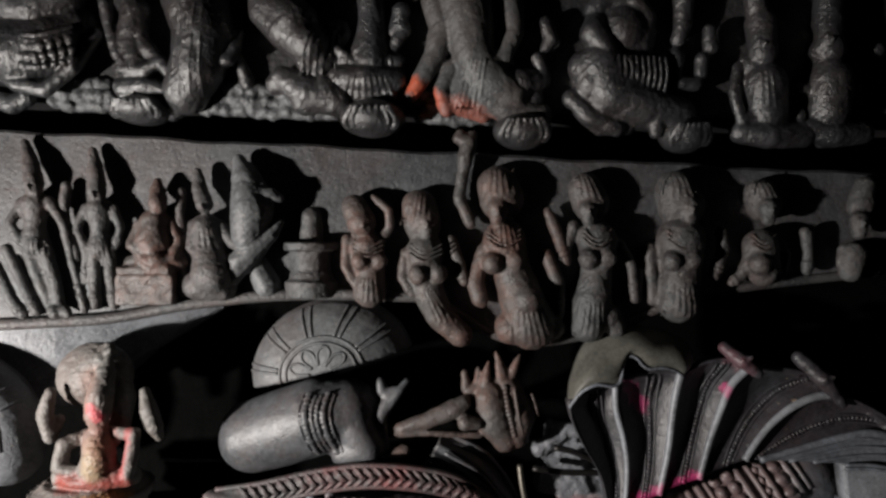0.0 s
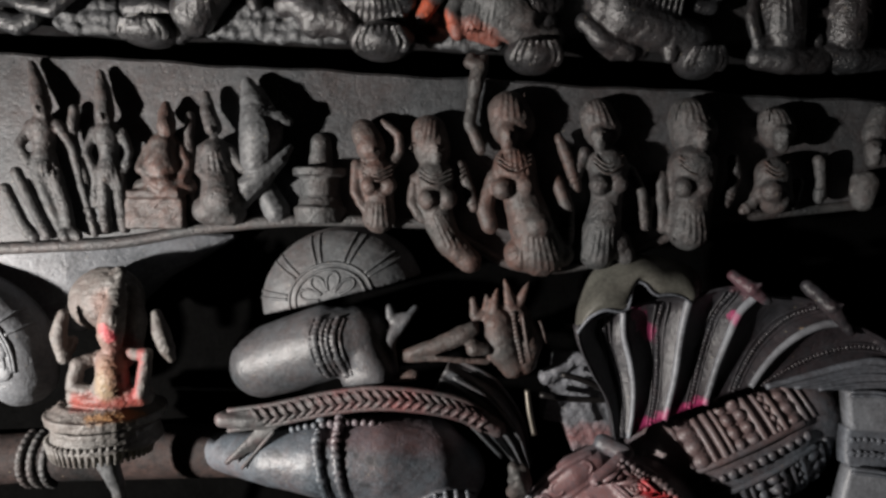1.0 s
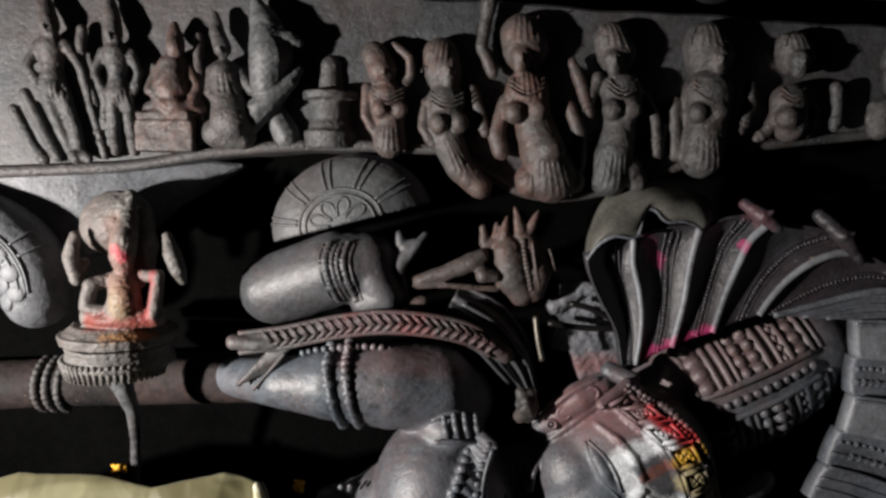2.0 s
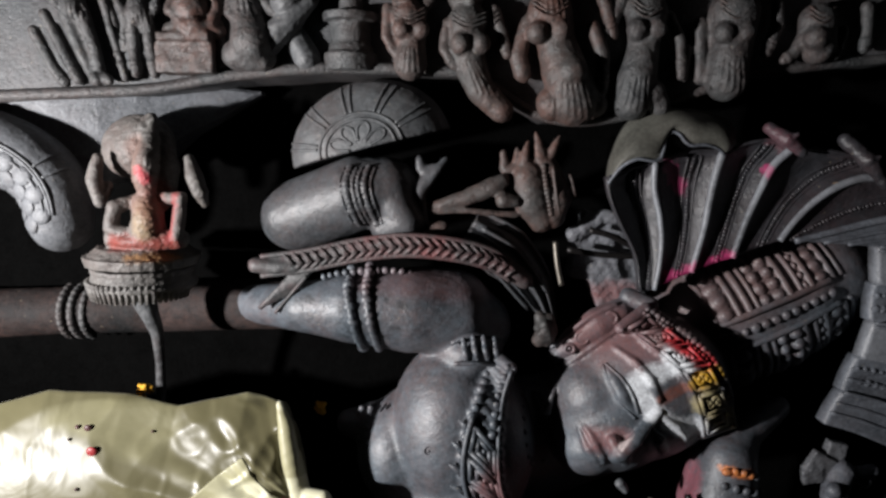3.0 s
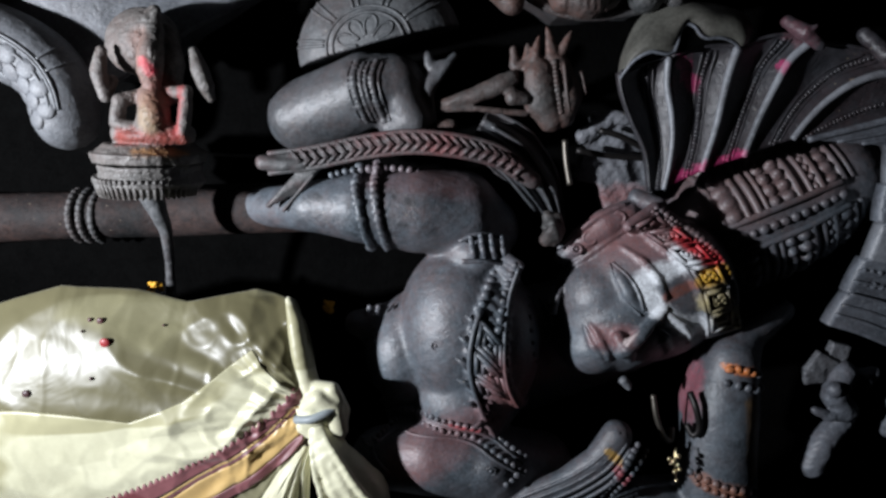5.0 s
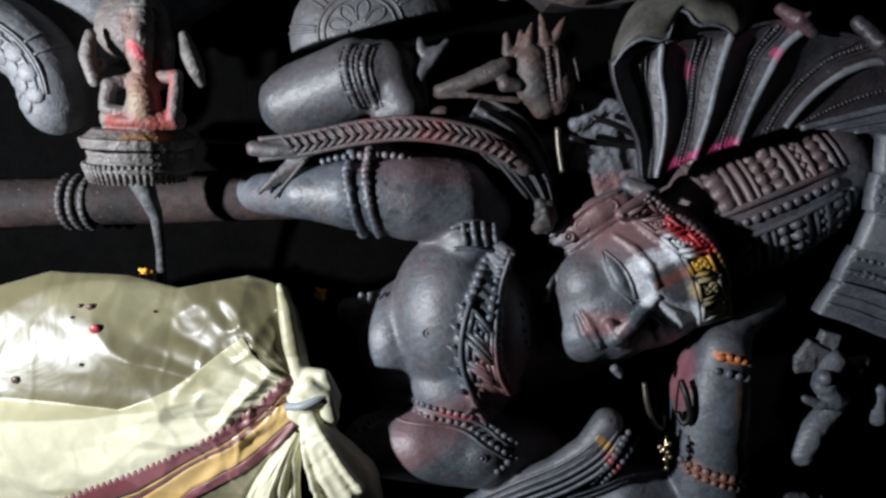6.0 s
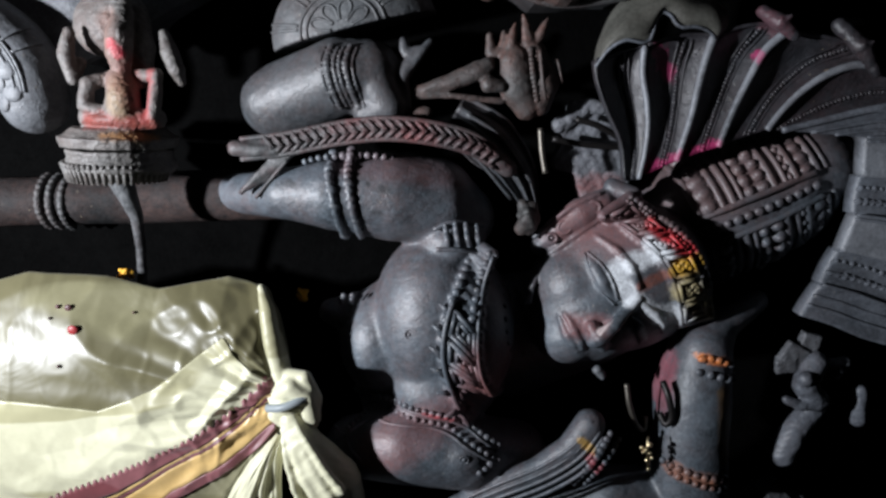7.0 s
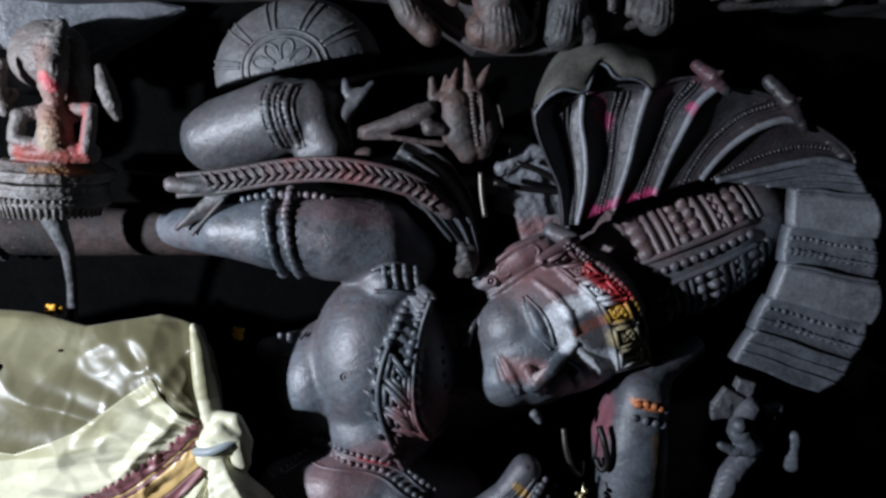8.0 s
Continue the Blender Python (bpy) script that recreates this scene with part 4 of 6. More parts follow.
limb(bm, (-0.697, 1.240, 1.235, 0.0128), (-0.731, 1.220, 1.222, 0.0149), (-0.738, 1.215, 1.180, 0.0138), (-0.703, 1.215, 1.171, 0.0127))
limb(bm, (-0.643, 1.240, 1.240, 0.0127), (-0.595, 1.220, 1.244, 0.0125), (-0.602, 1.220, 1.200, 0.0137), (-0.606, 1.215, 1.164, 0.0126))
limb(bm, (-0.739, 1.230, 1.157, 0.0210), (-0.667, 1.210, 1.158, 0.0183), (-0.608, 1.230, 1.160, 0.0209))
ball(bm, (-0.678, 1.235, 1.156), (0.072, 0.045, 0.020))
for v, r1, r2, h, d in ((385, 78, 100, 20, .0), (400, 102, 98, 18, .0), (418, 92, 90, 8, .0), (436, 88, 96, 24, .0), (458, 96, 72, 22, .0)):
    p = Vector((-0.707, 1.280, 1.127))
    drum(bm, (p.x, p.y, p.z - (v - 385) * PX), r2 * PX, r1 * PX, h * PX, seg=32)
for k in range(26):
    q = math.pi * (k + 0.5) / 26
    p = Vector((-0.712, 1.280, 1.054))
    r = 0.104
    limb(fine, (p.x - r * math.cos(q), p.y - r * math.sin(q), p.z + 0.012, 0.0055), (p.x - 0.93 * r * math.cos(q), p.y - 0.93 * r * math.sin(q), p.z - 0.020, 0.004), seg=6)
thing("statuette", bm, seat_stone, "small seated stone statuette smeared with red powder on a lotus seat", "statuette", voxel=0.0028, soften=2, worn=0.001, extra=fine, chisel=0.0008)

stem_stone = stone("stem_stone", light=(0.14, 0.145, 0.15), grain=0.3)
bm = bmesh.new()
limb(bm, (-0.698, 1.250, 1.036, 0.0265), (-0.686, 1.250, 1.000, 0.0193), (-0.676, 1.260, 0.955, 0.0135), (-0.682, 1.280, 0.886, 0.0100), (-0.697, 1.300, 0.748, 0.0103))
thing("stem_carving", bm, stem_stone, "thin stone lotus stem under the small seat", "carving", voxel=0.003, worn=0.0008)

# leg that stretches away under the statuette
bm, fine = bmesh.new(), bmesh.new()
limb(bm, (-1.407, 1.440, 0.924, 0.0716), (-1.179, 1.440, 0.937, 0.0594), (-0.973, 1.450, 0.949, 0.0564), (-0.757, 1.440, 0.965, 0.0609), (-0.510, 1.400, 0.988, 0.0585), (-0.381, 1.360, 0.995, 0.0514), seg=20)
anklets = []
for x in (-0.968, -0.943, -0.915):
    fine = bmesh.new()
    p = Vector((x, 1.448, 0.950))
    for i in range(12):
        q = radians(-70 + 150 * i / 11)
        ball(fine, p + 0.061 * Vector((0, -math.cos(q), math.sin(q))), 0.0095, seg=8)
    anklets.append(fine)
# much darker than the statue's stone: the shade on the leg is coloured in
shaded_leg_stone = stone("shaded_leg_stone", dark=(0.006, 0.0063, 0.0066), light=(0.020, 0.021, 0.022), dusty=0.5, grain=0.5, shine=0.15, rough=(0.6, 0.8))
stone_leg = thing("leg_carving", bm, shaded_leg_stone, "stone leg of the statue, coloured dark for shade, with beaded anklets", "carving", voxel=0.005, soften=8, worn=0.0003)
for fine in anklets:
    part("anklet", fine, frieze_stone, stone_leg, "beaded stone anklet", voxel=0.003, soften=1, worn=0)

# serpent coil with scales
coil_stone = stone("coil_stone", dark=(0.07, 0.075, 0.082), light=(0.155, 0.165, 0.178), dusty=0.15, grain=0.45)
coil = tagged(new("serpent_coil"), "grey stone serpent coil with raised round scales", "carving")
line = curve_points([(-1.215, 1.300, 1.345), (-1.086, 1.300, 1.350), (-0.979, 1.295, 1.323), (-0.918, 1.295, 1.282), (-0.891, 1.295, 1.229), (-0.890, 1.300, 1.181)], 60)
bm = bmesh.new()
limb(bm, *[(*p, 0.086 - 0.00038 * i) for i, p in enumerate(line)], seg=18)
part("coil", bm, coil_stone, coil, voxel=0.0045, soften=3, worn=0.0006)


def on_coil(i, q, proud=0.0):
    p, n = line[i], line[min(i + 1, 59)] - line[max(i - 1, 0)]
    across = n.normalized().cross(Vector((0, -1, 0))).normalized()
    return p + (0.086 - 0.00038 * i + proud) * (math.cos(q) * Vector((0, -1, 0)) + math.sin(q) * across)


sign = 1 if on_coil(30, 1.0).z > line[30].z else -1
for i in range(2, 59, 6):
    for j, q in enumerate((-0.02, -0.46, -0.90, -1.34)):
        bm = bmesh.new()
        c = on_coil(min(59, i + (3 if j % 2 else 0)), sign * q, -0.002)
        c2 = c - line[min(59, i + (3 if j % 2 else 0))]
        ball(bm, c, (0.0205, 0.0205, 0.006), c2.to_track_quat("Z", "Y").to_matrix().to_4x4(), 12)
        part("scale", bm, coil_stone, coil)
for q in (0.10, 0.28, 0.36):
    bm = bmesh.new()
    cord(bm, [on_coil(i, sign * q, 0.0005) for i in range(0, 60, 4)], 0.0032, 60, 6)
    part("ridge", bm, coil_stone, coil)
for i in (22, 25, 44, 47):
    bm = bmesh.new()
    cord(bm, [on_coil(i, sign * q, 0.0005) for q in (0.4, 0.7, 1.0, 1.3)], 0.003, 16, 6)
    part("ridge", bm, coil_stone, coil)

# cushion like a half wheel, ribs and rosette
fan_c, turn = Vector((-0.240, 1.372, 1.345)), Matrix.Rotation(radians(-7), 4, "Z") @ Matrix.Rotation(radians(-15), 4, "Y")
FAN_W, FAN_D, FAN_H = 0.180, 0.085, 0.148


def on_fan(q, f, proud=0.0):
    x, z = FAN_W * f * math.cos(q), FAN_H * f * math.sin(q)
    y = -FAN_D * math.sqrt(max(0.0, 1 - f ** 2.6)) - proud
    return fan_c + turn @ Vector((x, y, z))


bm = bmesh.new()
front = [[bm.verts.new(on_fan(math.pi * i / 48, j / 16)) for j in range(1, 17)] for i in range(49)]
rear = [bm.verts.new(on_fan(math.pi * i / 48, 1.0) + Vector((0, 0.04, 0))) for i in range(49)]
hub = bm.verts.new(on_fan(0.0, 0.0))
hub_rear = bm.verts.new(fan_c + Vector((0, 0.04, 0)))
for i in range(48):
    a, b = front[i], front[i + 1]
    bm.faces.new((hub, a[0], b[0]))
    bm.faces.new((hub_rear, rear[i + 1], rear[i]))
    bm.faces.new((a[15], rear[i], rear[i + 1], b[15]))
    for j in range(15):
        bm.faces.new((a[j], a[j + 1], b[j + 1], b[j]))
for col, end in ((front[0], rear[0]), (front[48], rear[48])):
    bm.faces.new([hub] + col + [end, hub_rear])
fan_stone = stone("fan_stone", dusty=0.45, grain=0.3, dark=(0.036, 0.039, 0.042), light=(0.10, 0.107, 0.112))
wheel = thing("wheel_carving", bm, fan_stone, "smooth dark stone half wheel with incised ribs and rosette", "carving", voxel=0.0036, soften=2, worn=0.0006)
for q in (20, 27, 54, 61, 90, 97, 124, 131, 158, 164):
    bm = bmesh.new()
    cord(bm, [on_fan(radians(q), f, 0.0) for f in (0.52, 0.65, 0.8, 0.93)], 0.0035, 16, 6)
    part("rib", bm, fan_stone, wheel)
for f in (0.42, 0.5):
    bm = bmesh.new()
    cord(bm, [on_fan(radians(q), f) for q in range(0, 181, 20)], 0.0036, 36, 6)
    part("rim", bm, fan_stone, wheel)
for q in (30, 70, 110, 150):
    bm = bmesh.new()
    cord(bm, [on_fan(radians(q + s), f) for s, f in ((-18, 0.12), (-14, 0.3), (0, 0.38), (14, 0.3), (18, 0.12))], 0.003, 24, 6)
    part("petal", bm, fan_stone, wheel)

# rear arm, fist, staff and crowned head piece
bm, fine = bmesh.new(), bmesh.new()
limb(bm, (-0.404, 1.365, 1.199, 0.0775), (-0.336, 1.342, 1.223, 0.0796), (-0.258, 1.312, 1.254, 0.0786), (-0.199, 1.315, 1.263, 0.0690), seg=20)
limb(bm, (-0.139, 1.290, 1.227, 0.0164), (-0.123, 1.290, 1.268, 0.0140), (-0.109, 1.295, 1.303, 0.0105))
limb(bm, (-0.197, 1.300, 1.290, 0.0353), (-0.178, 1.285, 1.238, 0.0398), (-0.153, 1.280, 1.199, 0.0351), (-0.195, 1.290, 1.185, 0.0331))
limb(bm, (-0.150, 1.300, 1.285, 0.0164), (-0.128, 1.290, 1.239, 0.0164), (-0.119, 1.285, 1.199, 0.0141))
limb(bm, (-0.135, 1.300, 1.256, 0.0153), (-0.108, 1.290, 1.283, 0.0116), (-0.089, 1.290, 1.309, 0.0093), (-0.074, 1.300, 1.330, 0.0081))
limb(bm, (-0.114, 1.300, 1.268, 0.0094), (-0.101, 1.295, 1.315, 0.0081))
limb(bm, (-0.124, 1.300, 1.308, 0.0140), (-0.129, 1.300, 1.329, 0.0093))
forearm = carve(bm, 0.0042, soften=5, worn=0.0006)
arm_skin = skin(forearm)
for k in range(2):
    shift = 0.036 * k
    beads(fine, lay(arm_skin, [(x + shift, y, z) for x, y, z in curve_points([(-0.264, 1.280, 1.310), (-0.271, 1.250, 1.278), (-0.263, 1.242, 1.239), (-0.248, 1.260, 1.195)], 10)], 0.001), 15, 0.0072)
    for off in (-0.013, 0.013):
        cord(fine, lay(arm_skin, [(x + shift + off, y, z) for x, y, z in curve_points([(-0.264, 1.280, 1.310), (-0.271, 1.250, 1.278), (-0.263, 1.242, 1.239), (-0.248, 1.260, 1.195)], 10)], 0.0), 0.0035, 24)
bm = bmesh.new()
bm.from_mesh(forearm)
rear_arm = thing("arm_carving", bm, body_stone, "polished dark stone forearm with a banded bracelet", "carving", voxel=0.0042, soften=1, worn=0.0, extra=None)
part("bracelet", fine, body_stone, rear_arm, "beaded bracelet in three bands", voxel=0.0026, soften=1, worn=0)
bm, fine = bmesh.new(), bmesh.new()
limb(bm, (-0.115, 1.290, 1.187, 0.0141), (-0.077, 1.290, 1.191, 0.0118))
limb(bm, (-0.108, 1.300, 1.227, 0.0118), (-0.032, 1.290, 1.250, 0.0163), (0.025, 1.290, 1.275, 0.0208), (0.042, 1.290, 1.286, 0.0162))
limb(bm, (-0.107, 1.290, 1.222, 0.0070), (-0.020, 1.290, 1.224, 0.0058), (0.075, 1.300, 1.217, 0.0070))
limb(bm, (0.046, 1.280, 1.249, 0.0173), (0.069, 1.280, 1.246, 0.0126))
limb(bm, (0.096, 1.310, 1.295, 0.0350), (0.108, 1.310, 1.243, 0.0376), (0.129, 1.310, 1.208, 0.0283))
limb(bm, (0.136, 1.310, 1.313, 0.0256), (0.157, 1.315, 1.255, 0.0352), (0.152, 1.310, 1.214, 0.0259))
limb(bm, (0.088, 1.300, 1.312, 0.0139), (0.090, 1.300, 1.352, 0.0080), (0.094, 1.300, 1.369, 0.0034))
limb(bm, (0.048, 1.310, 1.312, 0.0117), (0.045, 1.310, 1.344, 0.0070))
limb(bm, (0.072, 1.310, 1.318, 0.0105), (0.073, 1.310, 1.352, 0.0058))
limb(bm, (0.123, 1.310, 1.330, 0.0186), (0.113, 1.310, 1.375, 0.0069), (0.110, 1.310, 1.386, 0.0035))
limb(bm, (0.140, 1.310, 1.336, 0.0116), (0.154, 1.310, 1.370, 0.0069), (0.159, 1.310, 1.380, 0.0034))
limb(bm, (0.055, 1.310, 1.306, 0.0140), (0.107, 1.310, 1.318, 0.0163))
beads(fine, [(0.126, 1.285, 1.318), (0.132, 1.278, 1.279), (0.145, 1.285, 1.222)], 12, 0.006)
cord(fine, [(0.145, 1.288, 1.319), (0.151, 1.280, 1.274), (0.162, 1.288, 1.222)], 0.004, 16)
cord(fine, [(0.182, 1.300, 1.303), (0.190, 1.300, 1.280), (0.195, 1.300, 1.257)], 0.003, 10)
thing("mace_carving", bm, red_frieze_stone, "worn stone mace with a spiked crown end", "carving", voxel=0.0032, soften=1, worn=0.0012, extra=fine)

# braided garland over the arm
braid_stone = stone("braid_stone", dusty=0.9, dust=(0.16, 0.05, 0.05), light=(0.09, 0.09, 0.09), grain=0.4)
bm, fine = bmesh.new(), bmesh.new()
mid = [(-0.448, 1.250, 1.105), (-0.352, 1.245, 1.120), (-0.259, 1.240, 1.142), (-0.155, 1.235, 1.157), (-0.053, 1.240, 1.150), (0.028, 1.250, 1.128), (0.095, 1.270, 1.082)]
pts = curve_points(mid, 60)
limb(bm, *[(p.x, p.y + 0.012, p.z, 0.019 + 0.004 * math.sin(math.pi * i / 59)) for i, p in enumerate(pts)], seg=10)
for s in (1, -1):
    cord(fine, [(p.x, p.y - 0.002, p.z + s * 0.020) for p in pts[::5]], 0.0055, 60, 7)
leaves = []
for i in range(6, 56, 2):
    p = pts[i]
    leaves.append(bmesh.new())
    for s in (1, -1):
        limb(leaves[-1], (p.x + 0.012, p.y - 0.012, p.z, 0.0042), (p.x - 0.006, p.y - 0.006, p.z + s * 0.016, 0.0042), seg=6)
limb(bm, (-0.459, 1.250, 1.107, 0.0165), (-0.417, 1.245, 1.103, 0.0140), (-0.377, 1.250, 1.107, 0.0164))
for k in range(4):
    limb(bm, *[(x + 0.016 * k, y, z + 0.008 * k, r) for x, y, z, r in ((-0.379, 1.255, 1.091, 0.0083), (-0.414, 1.250, 1.055, 0.0071), (-0.452, 1.255, 1.017, 0.0060))])
cord(fine, [(-0.353, 1.245, 1.087), (-0.389, 1.245, 1.045), (-0.421, 1.250, 1.007)], 0.004, 16)
garland = thing("garland_carving", bm, braid_stone, "braided stone garland dusted with reddish powder", "carving", voxel=0.0036, soften=2, worn=0.001, extra=fine)
for leaf in leaves:
    part("leaf", leaf, braid_stone, garland)

# fall of pleated cloth carved beyond the braid
drape = thing("drape_carving", fall([(-0.024, 1.290, 1.183), (0.048, 1.295, 1.142), (0.111, 1.310, 1.075), (0.161, 1.330, 0.979)], (0.050, 0.058, 0.046, 0.018), 12.0, 2.0), body_stone, "pleated stone drapery falling behind the shoulder", "carving")
for k, (q0, q1, q2) in enumerate((((-0.059, 1.270, 1.158), (0.018, 1.275, 1.112), (0.107, 1.300, 1.016)), ((0.004, 1.270, 1.191), (0.075, 1.275, 1.146), (0.147, 1.300, 1.053)))):
    bm = bmesh.new()
    cord(bm, [q0, q1, q2], 0.0045, 20, 7)
    part("hem", bm, body_stone, drape)

# lit block behind the ear, with iron rods
bm = bmesh.new()
box(bm, (0.281, 1.390, 1.136), (0.135, 0.06, 0.150), Matrix.Rotation(radians(12), 4, "Y"))
box(bm, (0.304, 1.385, 1.067), (0.110, 0.06, 0.090), Matrix.Rotation(radians(-20), 4, "Y"))
limb(bm, (0.205, 1.360, 1.169, 0.0171), (0.263, 1.360, 1.213, 0.0170), (0.324, 1.360, 1.208, 0.0145))
thing("stone_block", bm, stone("blue_block_stone", dark=(0.07, 0.075, 0.085), light=(0.19, 0.20, 0.22), dusty=0.2, grain=0.7, smears=(((0.237, 1.300, 1.037), (0.321, 1.300, 1.040), 0.035, (0.30, 0.08, 0.07), 0.5, 0.9),)), "rough bluish stone block beside the ear", "stone", voxel=0.004, worn=0.0015, chisel=0.002)

iron, tree, bsdf = nodes_of("black_iron")
tree.links.new(blend(tree, noise_out(tree, 60.0), (0.012, 0.012, 0.013), (0.03, 0.026, 0.024)), bsdf.inputs["Base Color"])
bsdf.inputs["Metallic"].default_value, bsdf.inputs["Roughness"].default_value = 0.6, 0.45
brass, tree, bsdf = nodes_of("dull_steel")
tree.links.new(blend(tree, noise_out(tree, 80.0), (0.22, 0.20, 0.17), (0.10, 0.09, 0.075)), bsdf.inputs["Base Color"])
bsdf.inputs["Metallic"].default_value, bsdf.inputs["Roughness"].default_value = 0.8, 0.45
for pts in ([(0.233, 1.320, 1.186), (0.278, 1.320, 1.175), (0.335, 1.330, 1.148)], [(0.187, 1.315, 1.144), (0.260, 1.320, 1.134), (0.346, 1.330, 1.130)]):
    bm = bmesh.new()
    cord(bm, pts, 0.0068, 14, 10)
    tagged(thing("iron_rod", bm, iron, "short black iron rod by the stone hood", "rod"), group="iron rods")
bm = bmesh.new()
cord(bm, [(0.154, 1.270, 1.167), (0.159, 1.265, 1.124), (0.169, 1.260, 1.077)], 0.0058, 16, 10)
thing("metal_pin", bm, brass, "plain dull metal pin standing beside the ear", "pin")
bm = bmesh.new()
cord(bm, [(0.361, 1.200, 0.651), (0.368, 1.190, 0.610), (0.387, 1.190, 0.565), (0.408, 1.200, 0.547), (0.411, 1.210, 0.572)], 0.0055, 24, 8)
thing("metal_hook", bm, brass, "bent dull metal ear hook under the face", "hook")
bm = bmesh.new()
cord(bm, [(0.434, 1.195, 0.662), (0.442, 1.175, 0.637), (0.452, 1.170, 0.595), (0.443, 1.175, 0.575), (0.433, 1.190, 0.593)], 0.007, 24, 8)
thing("ear_loop", bm, iron, "black stone ear loop against the propping arm", "earring")
gold_metal, tree, bsdf = nodes_of("gold_trinket")
bsdf.inputs["Base Color"].default_value, bsdf.inputs["Metallic"].default_value, bsdf.inputs["Roughness"].default_value = (0.75, 0.62, 0.38, 1), 1.0, 0.3
bm = bmesh.new()
for q in ((0.387, 1.140, 0.539, 0.0046), (0.395, 1.135, 0.536, 0.0057), (0.404, 1.140, 0.546, 0.0057), (0.403, 1.135, 0.530, 0.0045), (0.401, 1.140, 0.511, 0.0057), (0.406, 1.140, 0.491, 0.0046), (0.410, 1.140, 0.517, 0.0046), (0.391, 1.140, 0.529, 0.0034)):
    ball(bm, q[:3], q[3], seg=8)
cord(bm, [(0.401, 1.150, 0.559), (0.399, 1.140, 0.533), (0.406, 1.140, 0.488)], 0.002, 10, 6)
thing("pendant", bm, gold_metal, "tiny bright gilt pendant hanging by the arm", "pendant")
# cluster of carved flowers at the ear lobe
sculpt("flower_carving", red_frieze_stone, "small carved stone flower at the ear", "carving", [[(0.127, 1.250, 1.012, 0.0138), (0.137, 1.240, 0.985, 0.0183), (0.125, 1.250, 0.963, 0.0139)], [(0.145, 1.250, 1.011, 0.0115), (0.154, 1.250, 0.984, 0.0115), (0.142, 1.250, 0.960, 0.0116)]], [(0.121, 1.235, 0.994, 0.0091), (0.145, 1.235, 0.975, 0.0091), (0.135, 1.230, 1.002, 0.0079)], voxel=0.003)
bm = bmesh.new()
limb(bm, (0.298, 1.200, 0.679, 0.0105), (0.309, 1.200, 0.667, 0.0093))
thing("stone_chip", bm, coil_stone, "pale stone drop below the cheek", "carving", voxel=0.003)
# marigold scraps
petal, tree, bsdf = nodes_of("marigold")
tree.links.new(blend(tree, noise_out(tree, 90.0), (0.60, 0.27, 0.01), (0.75, 0.42, 0.03)), bsdf.inputs["Base Color"])
bsdf.inputs["Roughness"].default_value = 0.7
for c, r in (((-0.701, 1.240, 0.836), 0.012), ((-0.332, 1.260, 0.802), 0.010)):
    bm = bmesh.new()
    for i in range(14):
        q = Vector(c) + r * Vector((random.uniform(-1, 1), random.uniform(-0.5, 0.5), random.uniform(-1.3, 1.3)))
        ball(bm, q, (0.005, 0.003, 0.007), Matrix.Rotation(random.uniform(0, 3), 4, "Y"), 7)
    tagged(thing("flower", bm, petal, "withered orange marigold lying in the dark hollow", "flower"), group="marigolds")
# figures low beside the hood
bm = bmesh.new()
for q, size, turn in (((0.727, 1.250, 0.707), (0.060, 0.018, 0.050), 28), ((0.708, 1.245, 0.686), (0.042, 0.016, 0.030), -12), ((0.757, 1.260, 0.727), (0.040, 0.022, 0.060), 10)):
    box(bm, q, size, Matrix.Rotation(radians(turn), 4, "Y"))
thing("drape_carving", bm, coil_stone, "broken edge of pale carved drapery under the hoods", "carving", voxel=0.003, soften=2, worn=0.001, chisel=0.001)
# coloured with the lit pale stone of the hood ring
sculpt("figurine", lit_ring_stone, "small stone attendant figure under the hoods", "figurine",
       [[(0.781, 1.260, 0.689, 0.0191), (0.762, 1.240, 0.678, 0.0189), (0.757, 1.240, 0.661, 0.0166)], [(0.769, 1.250, 0.693, 0.0285), (0.747, 1.230, 0.649, 0.0236), (0.783, 1.240, 0.613, 0.0262)], [(0.778, 1.230, 0.609, 0.0166), (0.737, 1.220, 0.608, 0.0118), (0.709, 1.220, 0.620, 0.0094)],
        [(0.787, 1.250, 0.588, 0.0241), (0.747, 1.240, 0.538, 0.0266), (0.731, 1.240, 0.482, 0.0293)], [(0.826, 1.270, 0.674, 0.0241), (0.848, 1.270, 0.688, 0.0144)], [(0.896, 1.270, 0.624, 0.0145), (0.902, 1.270, 0.556, 0.0171)]], [(0.735, 1.210, 0.673, 0.0162)])
sculpt("stone_slab", coil_stone, "broken pale stone piece beside the arm", "stone", [[(0.728, 1.260, 0.406, 0.0125), (0.699, 1.240, 0.368, 0.0374), (0.739, 1.240, 0.355, 0.0374), (0.783, 1.250, 0.350, 0.0301)]], voxel=0.004)
